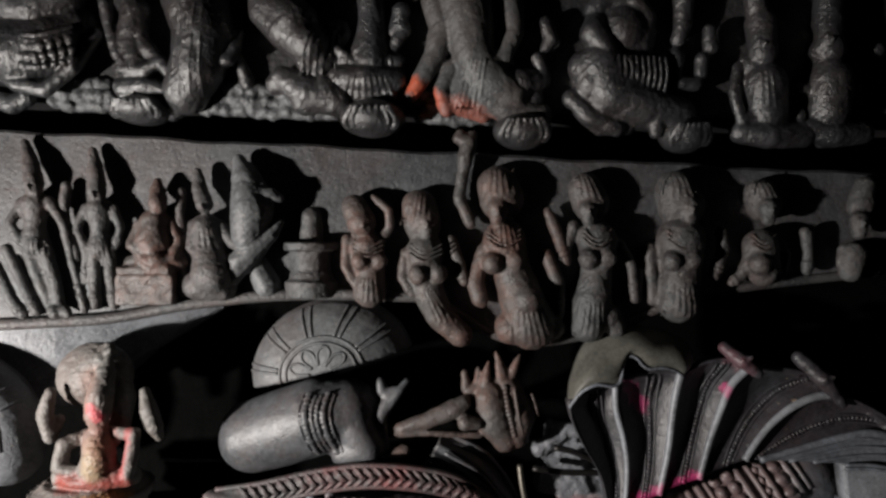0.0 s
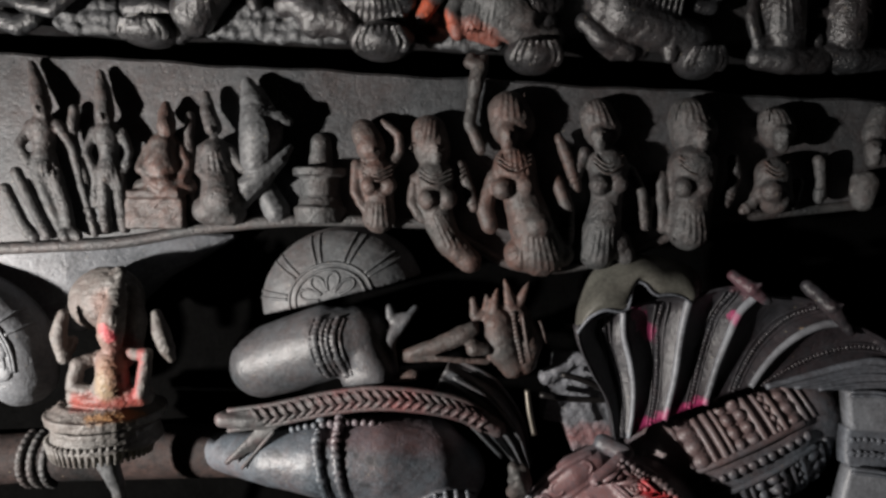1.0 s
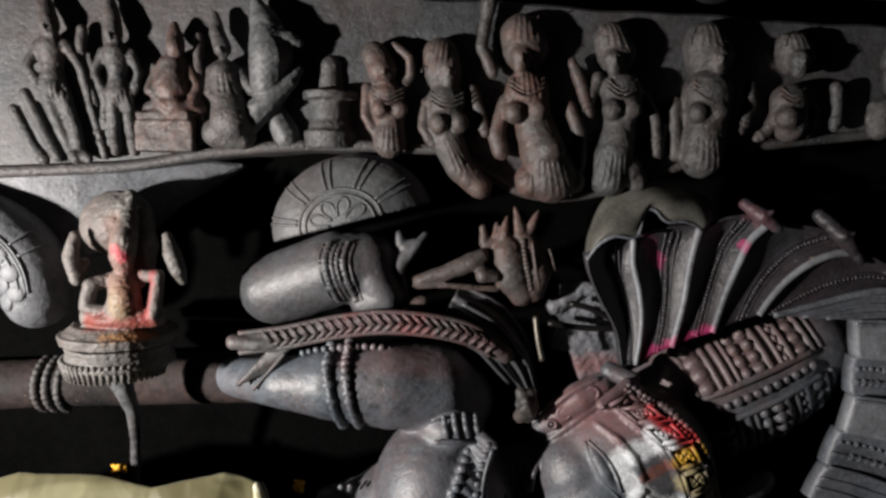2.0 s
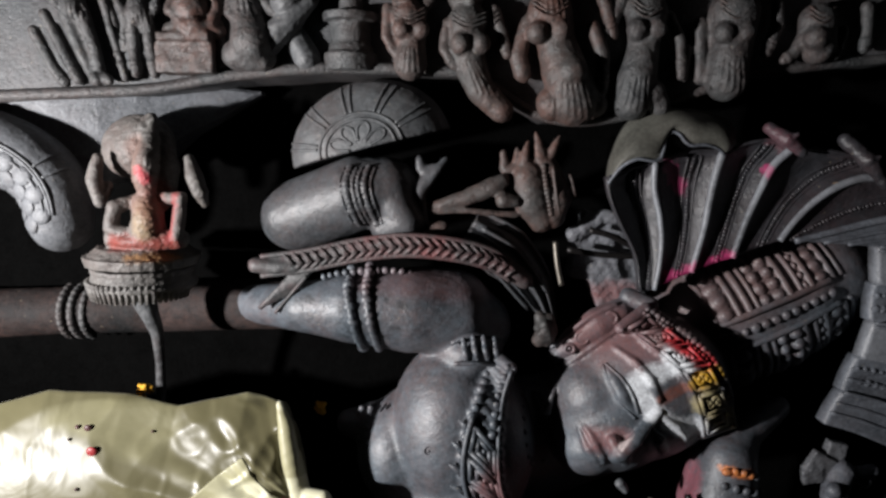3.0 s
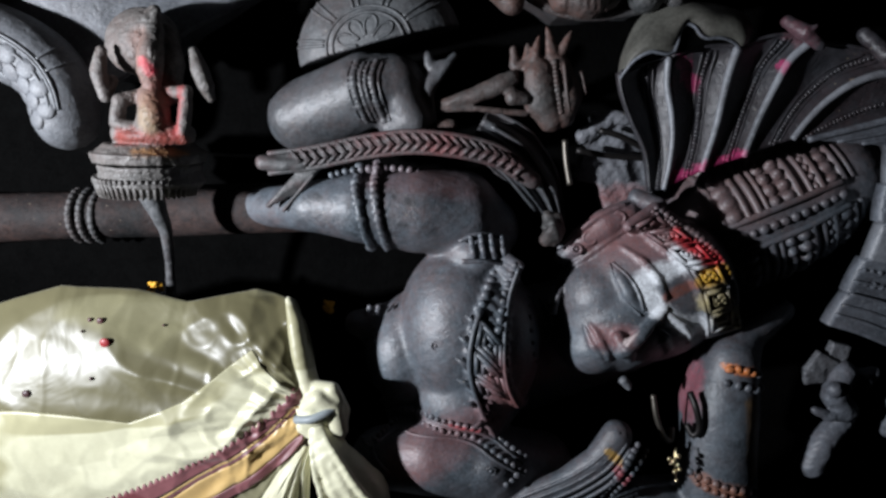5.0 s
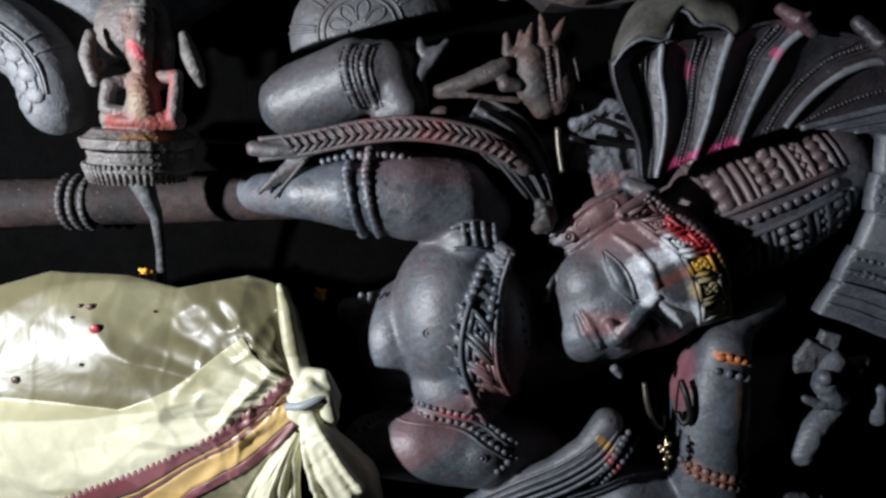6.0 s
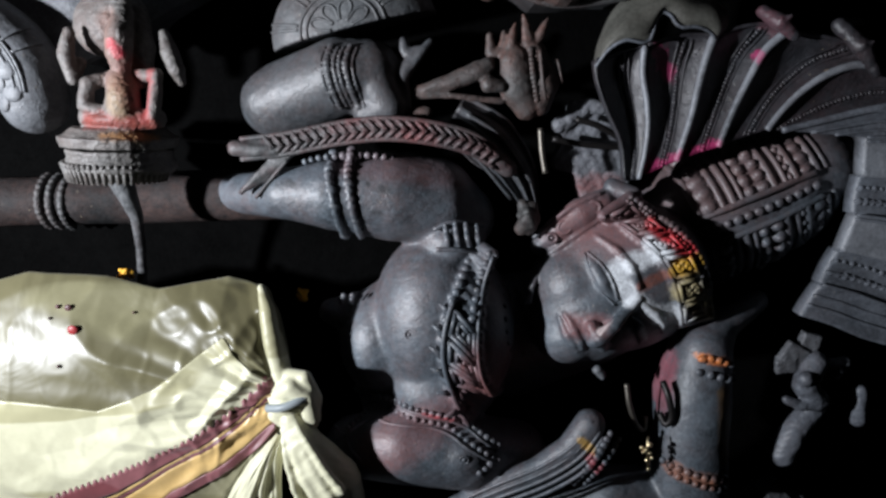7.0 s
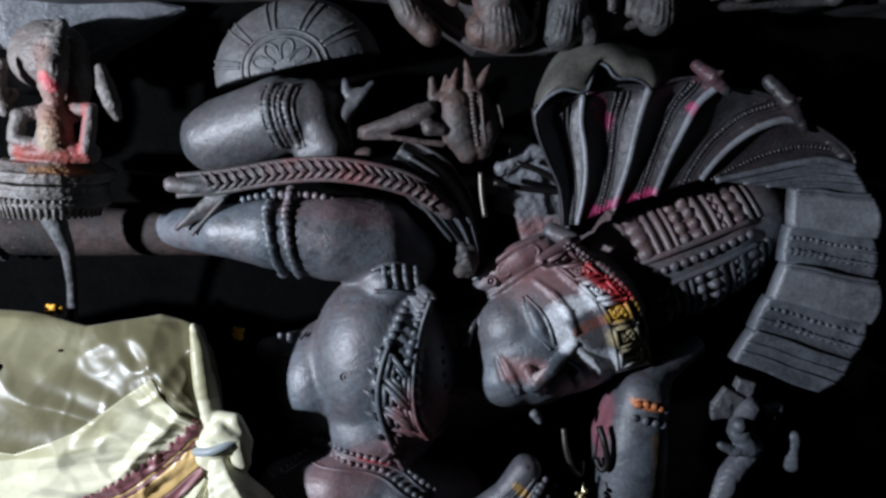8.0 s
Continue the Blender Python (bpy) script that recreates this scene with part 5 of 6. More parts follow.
# ---- the wrapped offering cloth ----
def silk(name, colour, deep, rough=0.5):
    m, tree, bsdf = nodes_of(name)
    # one, two or three layers of thin silk lie over each other, with clear edges
    place = tree.nodes.new("ShaderNodeNewGeometry").outputs["Position"]
    turned = tree.nodes.new("ShaderNodeMapping")
    turned.inputs["Rotation"].default_value, turned.inputs["Scale"].default_value = (0, 0.5, 0), (0.55, 0.6, 1.8)
    tree.links.new(place, turned.inputs["Vector"])
    layer = noise_out(tree, 4.2, 1.5, 0.4, turned.outputs["Vector"])
    parts = tree.nodes.new("ShaderNodeSeparateXYZ")
    tree.links.new(place, parts.inputs[0])
    # the outer turn of silk ends along a slanting edge, above which one layer lies alone
    drop = math_node(tree, "SUBTRACT", math_node(tree, "ADD", math_node(tree, "MULTIPLY", parts.outputs["X"], 0.22), 0.74), parts.outputs["Z"])
    drop = math_node(tree, "MINIMUM", math_node(tree, "MAXIMUM", math_node(tree, "MULTIPLY", drop, 1.6), -0.16), 0.10)
    layer = math_node(tree, "ADD", layer, drop)
    col = blend(tree, ramp_out(tree, layer, 0.40, 0.425), deep, colour)
    col = blend(tree, math_node(tree, "MULTIPLY", ramp_out(tree, layer, 0.545, 0.56), 0.6), col, tuple(min(0.8, 1.25 * c + 0.05) for c in colour))
    col = blend(tree, math_node(tree, "MULTIPLY", ramp_out(tree, noise_out(tree, 22.0, 5.0, 0.65), 0.4, 0.7), 0.25), col, tuple(0.7 * c for c in deep))
    tree.links.new(col, bsdf.inputs["Base Color"])
    bsdf.inputs["Roughness"].default_value = rough
    bsdf.inputs["Sheen Weight"].default_value = 0.2
    bsdf.inputs["Coat Weight"].default_value = 0.06
    bsdf.inputs["Coat Roughness"].default_value = 0.25
    w = add(tree, "ShaderNodeTexNoise", Scale=7.0, Detail=3.0, Roughness=0.5, Distortion=0.8)
    tree.links.new(tree.nodes.new("ShaderNodeNewGeometry").outputs["Position"], w.inputs["Vector"])
    bump = add(tree, "ShaderNodeBump", Strength=0.12, Distance=0.03)
    tree.links.new(w.outputs["Fac"], bump.inputs["Height"])
    tree.links.new(bump.outputs["Normal"], bsdf.inputs["Normal"])
    return m


cream = silk("cream_silk", (0.185, 0.172, 0.092), (0.105, 0.094, 0.043), 0.42)
white_silk = silk("folded_silk", (0.56, 0.545, 0.38), (0.36, 0.34, 0.20), 0.42)
gold = silk("gold_silk", (0.50, 0.33, 0.11), (0.34, 0.21, 0.06), 0.38)
maroon = silk("maroon_silk", (0.15, 0.035, 0.04), (0.10, 0.022, 0.026), 0.5)
grey_band = silk("grey_band", (0.20, 0.23, 0.24), (0.15, 0.17, 0.18), 0.5)

KNOT = Vector((-0.341, 1.140, 0.631))
top_edge = [(-1.15, 0.72), (-0.977, 1.200, 0.815), (-0.872, 1.200, 0.848), (-0.713, 1.200, 0.845), (-0.609, 1.200, 0.822), (-0.468, 1.200, 0.850), (-0.398, 1.200, 0.832)]
edge_x = [p[0] for p in top_edge]
edge_z = [p[-1] for p in top_edge]
edge_z[0] = edge_z[1] - 0.06


def crease(x, z, k):
    """Sharp irregular creases as in stiff thin silk: high along crooked lines."""
    return 1.0 - min(1.0, 5.0 * abs(noise.noise((x, z, k))))


def cloth_point(s, t):
    """s from the far end to the knot, t from the top fold down over the swell."""
    x = -1.15 + (KNOT.x + 1.15) * s
    zt = float(np.interp(x, edge_x, edge_z))
    zt = zt + (KNOT.z - zt) * max(0.0, (s - 0.93) / 0.07) ** 2
    zb = 0.22 + 0.10 * s + 0.75 * (KNOT.z - 0.34) * max(0.0, (s - 0.6) / 0.4) ** 5
    z = zt + (zb - zt) * t
    gather = max(0.0, (s - 0.55) / 0.45)
    swell = math.sin(math.pi * min(0.5, 0.06 + 1.1 * t))
    y = 1.235 - 0.120 * swell ** 0.7 * (1 - 0.25 * gather ** 2) - 0.030 * math.sin(math.pi * min(1.0, t))
    d = Vector((x - KNOT.x - 0.03, 0, z - KNOT.z))
    ang, dist = math.atan2(d.z, -d.x), d.length
    # folds that run together at the knot
    near = min(1.0, dist / 0.10) * math.exp(-dist / 0.26)
    y += 0.022 * near * noise.noise((5.0 * ang, 1.5 * dist, 0.3)) + 0.010 * near * noise.noise((12.0 * ang, 2.0 * dist, 4.3))
    # broad soft waves, then creases drawn out towards the knot, sharper beside it
    y += 0.008 * noise.noise((x * 3.1, z * 4.0, 8.0))
    y -= 0.007 * crease(2.2 * ang + 0.6, 3.0 * dist, 11.0)
    y -= (0.0025 + 0.010 * math.exp(-((dist - 0.16) / 0.10) ** 2)) * crease(x * 6.5 + 2.0, z * 6.5, 17.0)
    y -= (0.001 + 0.005 * math.exp(-((dist - 0.15) / 0.10) ** 2)) * crease(x * 15.0, z * 15.0 + 0.5, 23.0)
    return Vector((x, y, z))


bundle = tagged(new("cloth_bundle"), "cream silk cloth bundle with maroon and gold border, knotted", "cloth")
part("wrap", sheet([[cloth_point(i / 190, j / 130) for j in range(131)] for i in range(191)]), cream, bundle)


def t_at(s, z):
    lo, hi = 0.0, 1.0
    for _ in range(24):
        mid = (lo + hi) / 2
        lo, hi = (mid, hi) if cloth_point(s, mid).z > z else (lo, mid)
    return lo


def stripe(name, f0, f1, material, label, proud=0.003, teeth=0.0, s0=0.0, wide=6):
    """A woven band lying on the wrap; f0 and f1 give its edges' heights for s."""
    pts = []
    for i in range(241):
        s = s0 + (0.985 - s0) * i / 240
        up = teeth * (1 if (i // 2) % 2 else 0)
        row = []
        for j in range(wide + 1):
            z = f0(s) + up * (j == 0) + (f1(s) - f0(s)) * j / wide
            p = cloth_point(s, t_at(s, z))
            row.append(p + Vector((0, -proud, 0)))
        pts.append(row)
    return part(name, sheet(pts, 0.002), material, bundle, label)


def band_line(k):
    """Height of a border line along the cloth; k 0 is its upper edge, 1 its lower."""
    a = [(-1.114, 1.090, 0.271), (-0.824, 1.090, 0.392), (-0.678, 1.090, 0.456), (-0.558, 1.090, 0.520), (-0.480, 1.100, 0.568), (-0.424, 1.110, 0.612), (-0.369, 1.120, 0.671)]
    b = [(-0.676, 1.080, 0.276), (-0.565, 1.090, 0.401), (-0.482, 1.090, 0.450), (-0.414, 1.100, 0.501), (-0.370, 1.110, 0.543), (-0.347, 1.120, 0.566)]
    ax, az, bx, bz = [p[0] for p in a], [p[2] for p in a], [p[0] for p in b], [p[2] for p in b]

    def height(s):
        x = -1.15 + (KNOT.x + 1.15) * s
        up = np.interp(x, ax, az) - 0.36 * max(0.0, ax[0] - x)
        low = np.interp(x, bx, bz) - 0.6 * max(0.0, bx[0] - x)
        return float(up + (low - up) * k)
    return height




def fold_line(s):
    """Upper edge of the second turn of silk, above the border."""
    line = [(-1.114, 1.110, 0.598), (-0.915, 1.110, 0.620), (-0.789, 1.110, 0.613), (-0.693, 1.100, 0.603), (-0.588, 1.100, 0.647), (-0.522, 1.110, 0.698), (-0.455, 1.110, 0.750), (-0.424, 1.120, 0.710), (-0.369, 1.120, 0.673)]
    x = -1.15 + (KNOT.x + 1.15) * s
    return float(np.interp(x, [p[0] for p in line], [p[2] for p in line]))


stripe("fold", fold_line, band_line(0.02), white_silk, "bright second layer of folded silk", 0.0025, 0.0, 0.0, 40)
stripe("border", band_line(0.0), band_line(0.22), maroon, "maroon woven border with toothed edge", 0.004, 0.009)
stripe("border", band_line(0.24), band_line(0.27), gold, "fine gold line", 0.004)
stripe("border", band_line(0.29), band_line(0.34), maroon, "maroon line", 0.004)
stripe("border", band_line(0.34), band_line(0.80), gold, "broad gold brocade band", 0.003)
stripe("border", band_line(0.80), band_line(1.0), maroon, "maroon woven edge", 0.004)
# the knot: gathered neck, wound band, hanging tail
bm = bmesh.new()
limb(bm, (-0.395, 1.180, 0.837, 0.0080), (-0.377, 1.160, 0.792, 0.0171), (-0.365, 1.145, 0.732, 0.0193), (-0.347, 1.130, 0.666, 0.0193))
limb(bm, (-0.414, 1.170, 0.775, 0.0069), (-0.388, 1.150, 0.711, 0.0138), (-0.355, 1.130, 0.654, 0.0171))
limb(bm, (-0.355, 1.160, 0.744, 0.0080), (-0.342, 1.140, 0.692, 0.0125), (-0.333, 1.130, 0.642, 0.0160))
ball(bm, (-0.332, 1.125, 0.620), (0.040, 0.035, 0.034), None, 18)
limb(bm, (-0.356, 1.120, 0.628, 0.0182), (-0.320, 1.105, 0.658, 0.0201), (-0.288, 1.110, 0.636, 0.0191), (-0.282, 1.120, 0.588, 0.0183), (-0.319, 1.115, 0.576, 0.0206), (-0.353, 1.115, 0.596, 0.0182), seg=12)
limb(bm, (-0.338, 1.130, 0.673, 0.0159), (-0.295, 1.115, 0.675, 0.0157), (-0.274, 1.120, 0.631, 0.0136), (-0.282, 1.130, 0.570, 0.0115), seg=10)
part("knot", bm, white_silk, bundle, "tight silk knot", voxel=0.0032, soften=4, worn=0.0004)
bm = bmesh.new()
cord(bm, [(-0.365, 1.100, 0.615), (-0.333, 1.085, 0.625), (-0.306, 1.088, 0.636), (-0.288, 1.100, 0.641)], 0.0085, 20, 10)
part("tie", bm, grey_band, bundle, "grey tie thread round the knot")
bm = bmesh.new()
limb(bm, (-0.323, 1.110, 0.588, 0.0226), (-0.298, 1.105, 0.539, 0.0385), (-0.269, 1.105, 0.490, 0.0526), (-0.242, 1.110, 0.449, 0.0601), (-0.229, 1.120, 0.377, 0.0589), seg=24)
for k, (u0, u1) in enumerate(((-14, -44), (-4, -16), (6, 10), (13, 32))):
    limb(bm, *[(x + 0.0010 * (u0 + (u1 - u0) * f), y - r + 0.004, z + 0.0006 * (u0 + (u1 - u0) * f), 0.0055 + 0.003 * f) for f, (x, y, z, r) in zip((0.0, 0.4, 0.75, 1.0), ((-0.322, 1.110, 0.583, 0.0226), (-0.298, 1.105, 0.539, 0.0385), (-0.269, 1.105, 0.490, 0.0526), (-0.242, 1.110, 0.449, 0.0601)))], seg=8)
part("tail", bm, white_silk, bundle, "full hanging tail of the knotted cloth", voxel=0.004, soften=7, worn=0.0012)
part("tail", fall([(-0.346, 1.115, 0.554), (-0.361, 1.095, 0.517), (-0.382, 1.085, 0.459), (-0.409, 1.085, 0.353)], (0.012, 0.032, 0.052, 0.066), 3.2, 4.0), white_silk, bundle, "lower gathered fold of the cloth")
# kumkum drops dried on the cloth
drop_red = silk("kumkum_drop", (0.35, 0.015, 0.02), (0.25, 0.01, 0.012), 0.5)
drop_dark = silk("dried_drop", (0.06, 0.012, 0.012), (0.04, 0.01, 0.01), 0.5)
for (x, z), r, mat in ((((-0.747, 1.130, 0.755)[0], (-0.747, 1.130, 0.755)[2]), 0.011, drop_red), (((-0.766, 1.130, 0.792)[0], (-0.766, 1.130, 0.792)[2]), 0.008, drop_dark), (((-0.788, 1.130, 0.793)[0], (-0.788, 1.130, 0.793)[2]), 0.005, drop_dark), (((-0.798, 1.130, 0.773)[0], (-0.798, 1.130, 0.773)[2]), 0.003, drop_dark), (((-0.899, 1.130, 0.653)[0], (-0.899, 1.130, 0.653)[2]), 0.009, drop_dark), (((-0.767, 1.130, 0.689)[0], (-0.767, 1.130, 0.689)[2]), 0.004, drop_dark), (((-0.645, 1.130, 0.782)[0], (-0.645, 1.130, 0.782)[2]), 0.003, drop_dark)):
    s = (x + 1.15) / (KNOT.x + 1.15)
    p = cloth_point(s, t_at(s, z))
    bm = bmesh.new()
    ball(bm, p + Vector((0, -0.002, 0)), (r, 0.004, r * 0.9), seg=12)
    part("stain", bm, mat, bundle, "dried red powder drop")
# ---- middle row of small figures ----
MID = "figures on the middle row"
FIG = "worn dark stone figurine standing on the ledge"


sculpt("figurine", frieze_stone, "worn stone figurine with a tall crown and a staff", "figurine",
       [[(-0.847, 1.282, 1.816, 0.0092), (-0.829, 1.272, 1.772, 0.0170), (-0.816, 1.262, 1.731, 0.0192), (-0.814, 1.262, 1.708, 0.0135)], [(-0.820, 1.272, 1.690, 0.0273), (-0.820, 1.272, 1.647, 0.0193), (-0.817, 1.272, 1.610, 0.0261)], [(-0.832, 1.272, 1.601, 0.0159), (-0.809, 1.272, 1.533, 0.0136), (-0.786, 1.272, 1.482, 0.0114), (-0.770, 1.257, 1.471, 0.0123)]] + [
        [(-0.800, 1.272, 1.601, 0.0159), (-0.779, 1.272, 1.533, 0.0125), (-0.770, 1.272, 1.482, 0.0114), (-0.745, 1.257, 1.471, 0.0101)], [(-0.845, 1.272, 1.694, 0.0125), (-0.863, 1.262, 1.652, 0.0101), (-0.840, 1.257, 1.615, 0.0101)], [(-0.791, 1.272, 1.697, 0.0114), (-0.760, 1.267, 1.652, 0.0102), (-0.749, 1.272, 1.590, 0.0091), (-0.720, 1.272, 1.478, 0.0091)], [(-0.877, 1.272, 1.601, 0.0114), (-0.845, 1.272, 1.533, 0.0114), (-0.816, 1.272, 1.474, 0.0114)], [(-0.900, 1.272, 1.567, 0.0125), (-0.868, 1.272, 1.499, 0.0125), (-0.845, 1.272, 1.469, 0.0125)]], faces=[[(-0.815, 1.260, 1.725, 0.0191)]][0], pleats=[((-0.803, 1.252, 1.618), (-0.803, 1.252, 1.588), 5, 0.04)], group=MID)
sculpt("figurine", frieze_stone, "slim worn stone figurine with a pointed crown", "figurine",
       [[(-0.709, 1.282, 1.800, 0.0092), (-0.698, 1.272, 1.755, 0.0170), (-0.690, 1.262, 1.714, 0.0180), (-0.693, 1.272, 1.698, 0.0125)], [(-0.691, 1.272, 1.678, 0.0261), (-0.688, 1.272, 1.635, 0.0182), (-0.686, 1.272, 1.603, 0.0239)], [(-0.701, 1.272, 1.595, 0.0136), (-0.700, 1.272, 1.533, 0.0114), (-0.695, 1.267, 1.488, 0.0113)], [(-0.671, 1.272, 1.595, 0.0136), (-0.667, 1.272, 1.533, 0.0114), (-0.657, 1.267, 1.488, 0.0113)],
        [(-0.718, 1.272, 1.683, 0.0102), (-0.733, 1.267, 1.641, 0.0091), (-0.712, 1.262, 1.601, 0.0090), (-0.720, 1.272, 1.533, 0.0068)], [(-0.663, 1.272, 1.683, 0.0102), (-0.645, 1.267, 1.641, 0.0091), (-0.657, 1.272, 1.606, 0.0091)], [(-0.763, 1.282, 1.727, 0.0114), (-0.766, 1.277, 1.670, 0.0114), (-0.740, 1.277, 1.590, 0.0091), (-0.728, 1.282, 1.487, 0.0092)]], faces=[[(-0.689, 1.260, 1.711, 0.0180)]][0], pleats=[((-0.675, 1.252, 1.612), (-0.675, 1.252, 1.584), 5, 0.036)], group=MID)
bm = bmesh.new()
box(bm, (-0.593, 1.292, 1.518), (0.115, 0.08, 0.060))
box(bm, (-0.591, 1.287, 1.557), (0.105, 0.09, 0.016))
for c in ([(-0.573, 1.272, 1.735, 0.0091), (-0.573, 1.272, 1.715, 0.0170), (-0.566, 1.257, 1.689, 0.0191)], [(-0.577, 1.272, 1.652, 0.0307), (-0.579, 1.267, 1.612, 0.0339)], [(-0.624, 1.272, 1.572, 0.0170), (-0.569, 1.252, 1.577, 0.0201), (-0.529, 1.272, 1.574, 0.0159)], [(-0.609, 1.272, 1.649, 0.0114), (-0.622, 1.262, 1.610, 0.0113), (-0.579, 1.242, 1.574, 0.0100)], [(-0.545, 1.272, 1.651, 0.0125), (-0.529, 1.272, 1.612, 0.0125), (-0.538, 1.257, 1.581, 0.0101)]):
    limb(bm, *c, seg=10)
thing("figurine", bm, red_frieze_stone, "seated stone figurine on a square pedestal, reddened with powder", "figurine", MID, voxel=0.0036, worn=0.0016)
sculpt("figurine", frieze_stone, "seated stone figurine touched with red powder", "figurine",
       [[(-0.493, 1.272, 1.755, 0.0102), (-0.487, 1.267, 1.720, 0.0158), (-0.474, 1.257, 1.689, 0.0180)], [(-0.476, 1.272, 1.641, 0.0307), (-0.468, 1.272, 1.590, 0.0341), (-0.458, 1.262, 1.550, 0.0428)], [(-0.500, 1.272, 1.649, 0.0125), (-0.501, 1.257, 1.603, 0.0112), (-0.465, 1.242, 1.579, 0.0111)], [(-0.448, 1.272, 1.649, 0.0125), (-0.419, 1.262, 1.610, 0.0113), (-0.399, 1.262, 1.601, 0.0101)], [(-0.529, 1.282, 1.716, 0.0103), (-0.531, 1.277, 1.658, 0.0114), (-0.526, 1.282, 1.613, 0.0103)], [(-0.529, 1.282, 1.590, 0.0092), (-0.529, 1.282, 1.510, 0.0103)], [(-0.493, 1.272, 1.527, 0.0295), (-0.442, 1.272, 1.522, 0.0273)]], faces=[[(-0.472, 1.255, 1.686, 0.0179)]][0], pleats=[((-0.469, 1.252, 1.640), (-0.461, 1.252, 1.601), 4, 0.04)], group=MID)
sculpt("beast_carving", stone("beast_stone", light=(0.12, 0.125, 0.13), dusty=0.15, grain=0.35), "smooth stone beast rearing behind a seated figure", "carving",
       [[(-0.409, 1.272, 1.778, 0.0136), (-0.392, 1.262, 1.736, 0.0293), (-0.379, 1.257, 1.680, 0.0427), (-0.388, 1.262, 1.629, 0.0338)], [(-0.373, 1.252, 1.707, 0.0201), (-0.339, 1.247, 1.707, 0.0134), (-0.323, 1.252, 1.700, 0.0101)], [(-0.431, 1.272, 1.550, 0.0273), (-0.382, 1.262, 1.595, 0.0248), (-0.343, 1.262, 1.629, 0.0158), (-0.327, 1.267, 1.652, 0.0091)], [(-0.391, 1.272, 1.760, 0.0159), (-0.360, 1.252, 1.724, 0.0112)], [(-0.380, 1.292, 1.567, 0.0231), (-0.357, 1.292, 1.526, 0.0277)]], group=MID)
bm = bmesh.new()
for v, r1, r2, h in ((408, 22, 20, 50), (437, 48, 50, 14), (462, 34, 36, 36), (490, 40, 38, 14), (512, 44, 48, 30)):
    p = Vector((-0.270, 1.302, 1.605))
    drum(bm, (p.x, p.y, p.z - (v - 437) * 0.00116), r1 * 0.00116, r2 * 0.00116, h * 0.00116, seg=24)
ball(bm, (-0.270, 1.302, 1.664), 0.0235)
thing("pillar_stone", bm, frieze_stone, "small round-topped stone on a turned pedestal", "carving", MID, voxel=0.0034, worn=0.0012)
necklaces = bmesh.new()
for c in ([(-0.066, 1.247, 1.610), (-0.037, 1.234, 1.594), (0.001, 1.247, 1.610)], [(0.084, 1.242, 1.637), (0.116, 1.230, 1.619), (0.156, 1.242, 1.640)], [(0.274, 1.247, 1.640), (0.298, 1.232, 1.619), (0.335, 1.247, 1.640)], [(0.439, 1.242, 1.637), (0.467, 1.232, 1.619), (0.508, 1.247, 1.640)], [(-0.178, 1.252, 1.618), (-0.148, 1.240, 1.603), (-0.116, 1.252, 1.618)], [(0.611, 1.252, 1.629), (0.627, 1.240, 1.614), (0.661, 1.252, 1.629)]):
    for k in range(3):
        cord(necklaces, [(x, y - 0.002 * k, z - 0.009 * k) for x, y, z in c], 0.0022, 14, 6)
WOMAN = "worn stone female figurine with heavy round hair, powdered red"
sculpt("figurine", red_frieze_stone, "worn stone figurine with one arm raised over its head", "figurine",
       [[(-0.177, 1.272, 1.683, 0.0273), (-0.162, 1.262, 1.652, 0.0293)], [(-0.139, 1.272, 1.703, 0.0091), (-0.108, 1.262, 1.678, 0.0101), (-0.106, 1.267, 1.644, 0.0102), (-0.123, 1.272, 1.618, 0.0102)], [(-0.152, 1.272, 1.603, 0.0341), (-0.147, 1.272, 1.556, 0.0295), (-0.147, 1.272, 1.516, 0.0341)], [(-0.192, 1.272, 1.618, 0.0125), (-0.195, 1.267, 1.567, 0.0113), (-0.176, 1.262, 1.533, 0.0101)]], [(-0.163, 1.247, 1.577, 0.0189), (-0.125, 1.252, 1.577, 0.0168)], faces=[[(-0.156, 1.260, 1.648, 0.0248)]][0], pleats=[((-0.144, 1.252, 1.540), (-0.144, 1.252, 1.495), 6, 0.055)], group=MID)
sculpt("figurine", red_frieze_stone, WOMAN, "figurine",
       [[(-0.048, 1.282, 1.684, 0.0366), (-0.041, 1.277, 1.649, 0.0376)], [(-0.031, 1.252, 1.655, 0.0212), (-0.031, 1.252, 1.635, 0.0168)], [(-0.036, 1.272, 1.595, 0.0386), (-0.036, 1.272, 1.544, 0.0318), (-0.025, 1.272, 1.505, 0.0318), (-0.007, 1.272, 1.465, 0.0273), (0.035, 1.272, 1.428, 0.0250)], [(-0.075, 1.272, 1.590, 0.0136), (-0.081, 1.267, 1.545, 0.0124), (-0.061, 1.262, 1.511, 0.0101)], [(0.016, 1.272, 1.618, 0.0125), (0.032, 1.267, 1.573, 0.0124), (0.043, 1.267, 1.535, 0.0113)]], [(-0.049, 1.242, 1.550, 0.0211), (-0.009, 1.247, 1.552, 0.0200)], faces=[[(-0.031, 1.250, 1.651, 0.0212)]][0], pleats=[((-0.025, 1.252, 1.517), (0.007, 1.252, 1.456), 5, 0.045), ((-0.047, 1.252, 1.707), (-0.055, 1.252, 1.646), 6, 0.06)], group=MID)
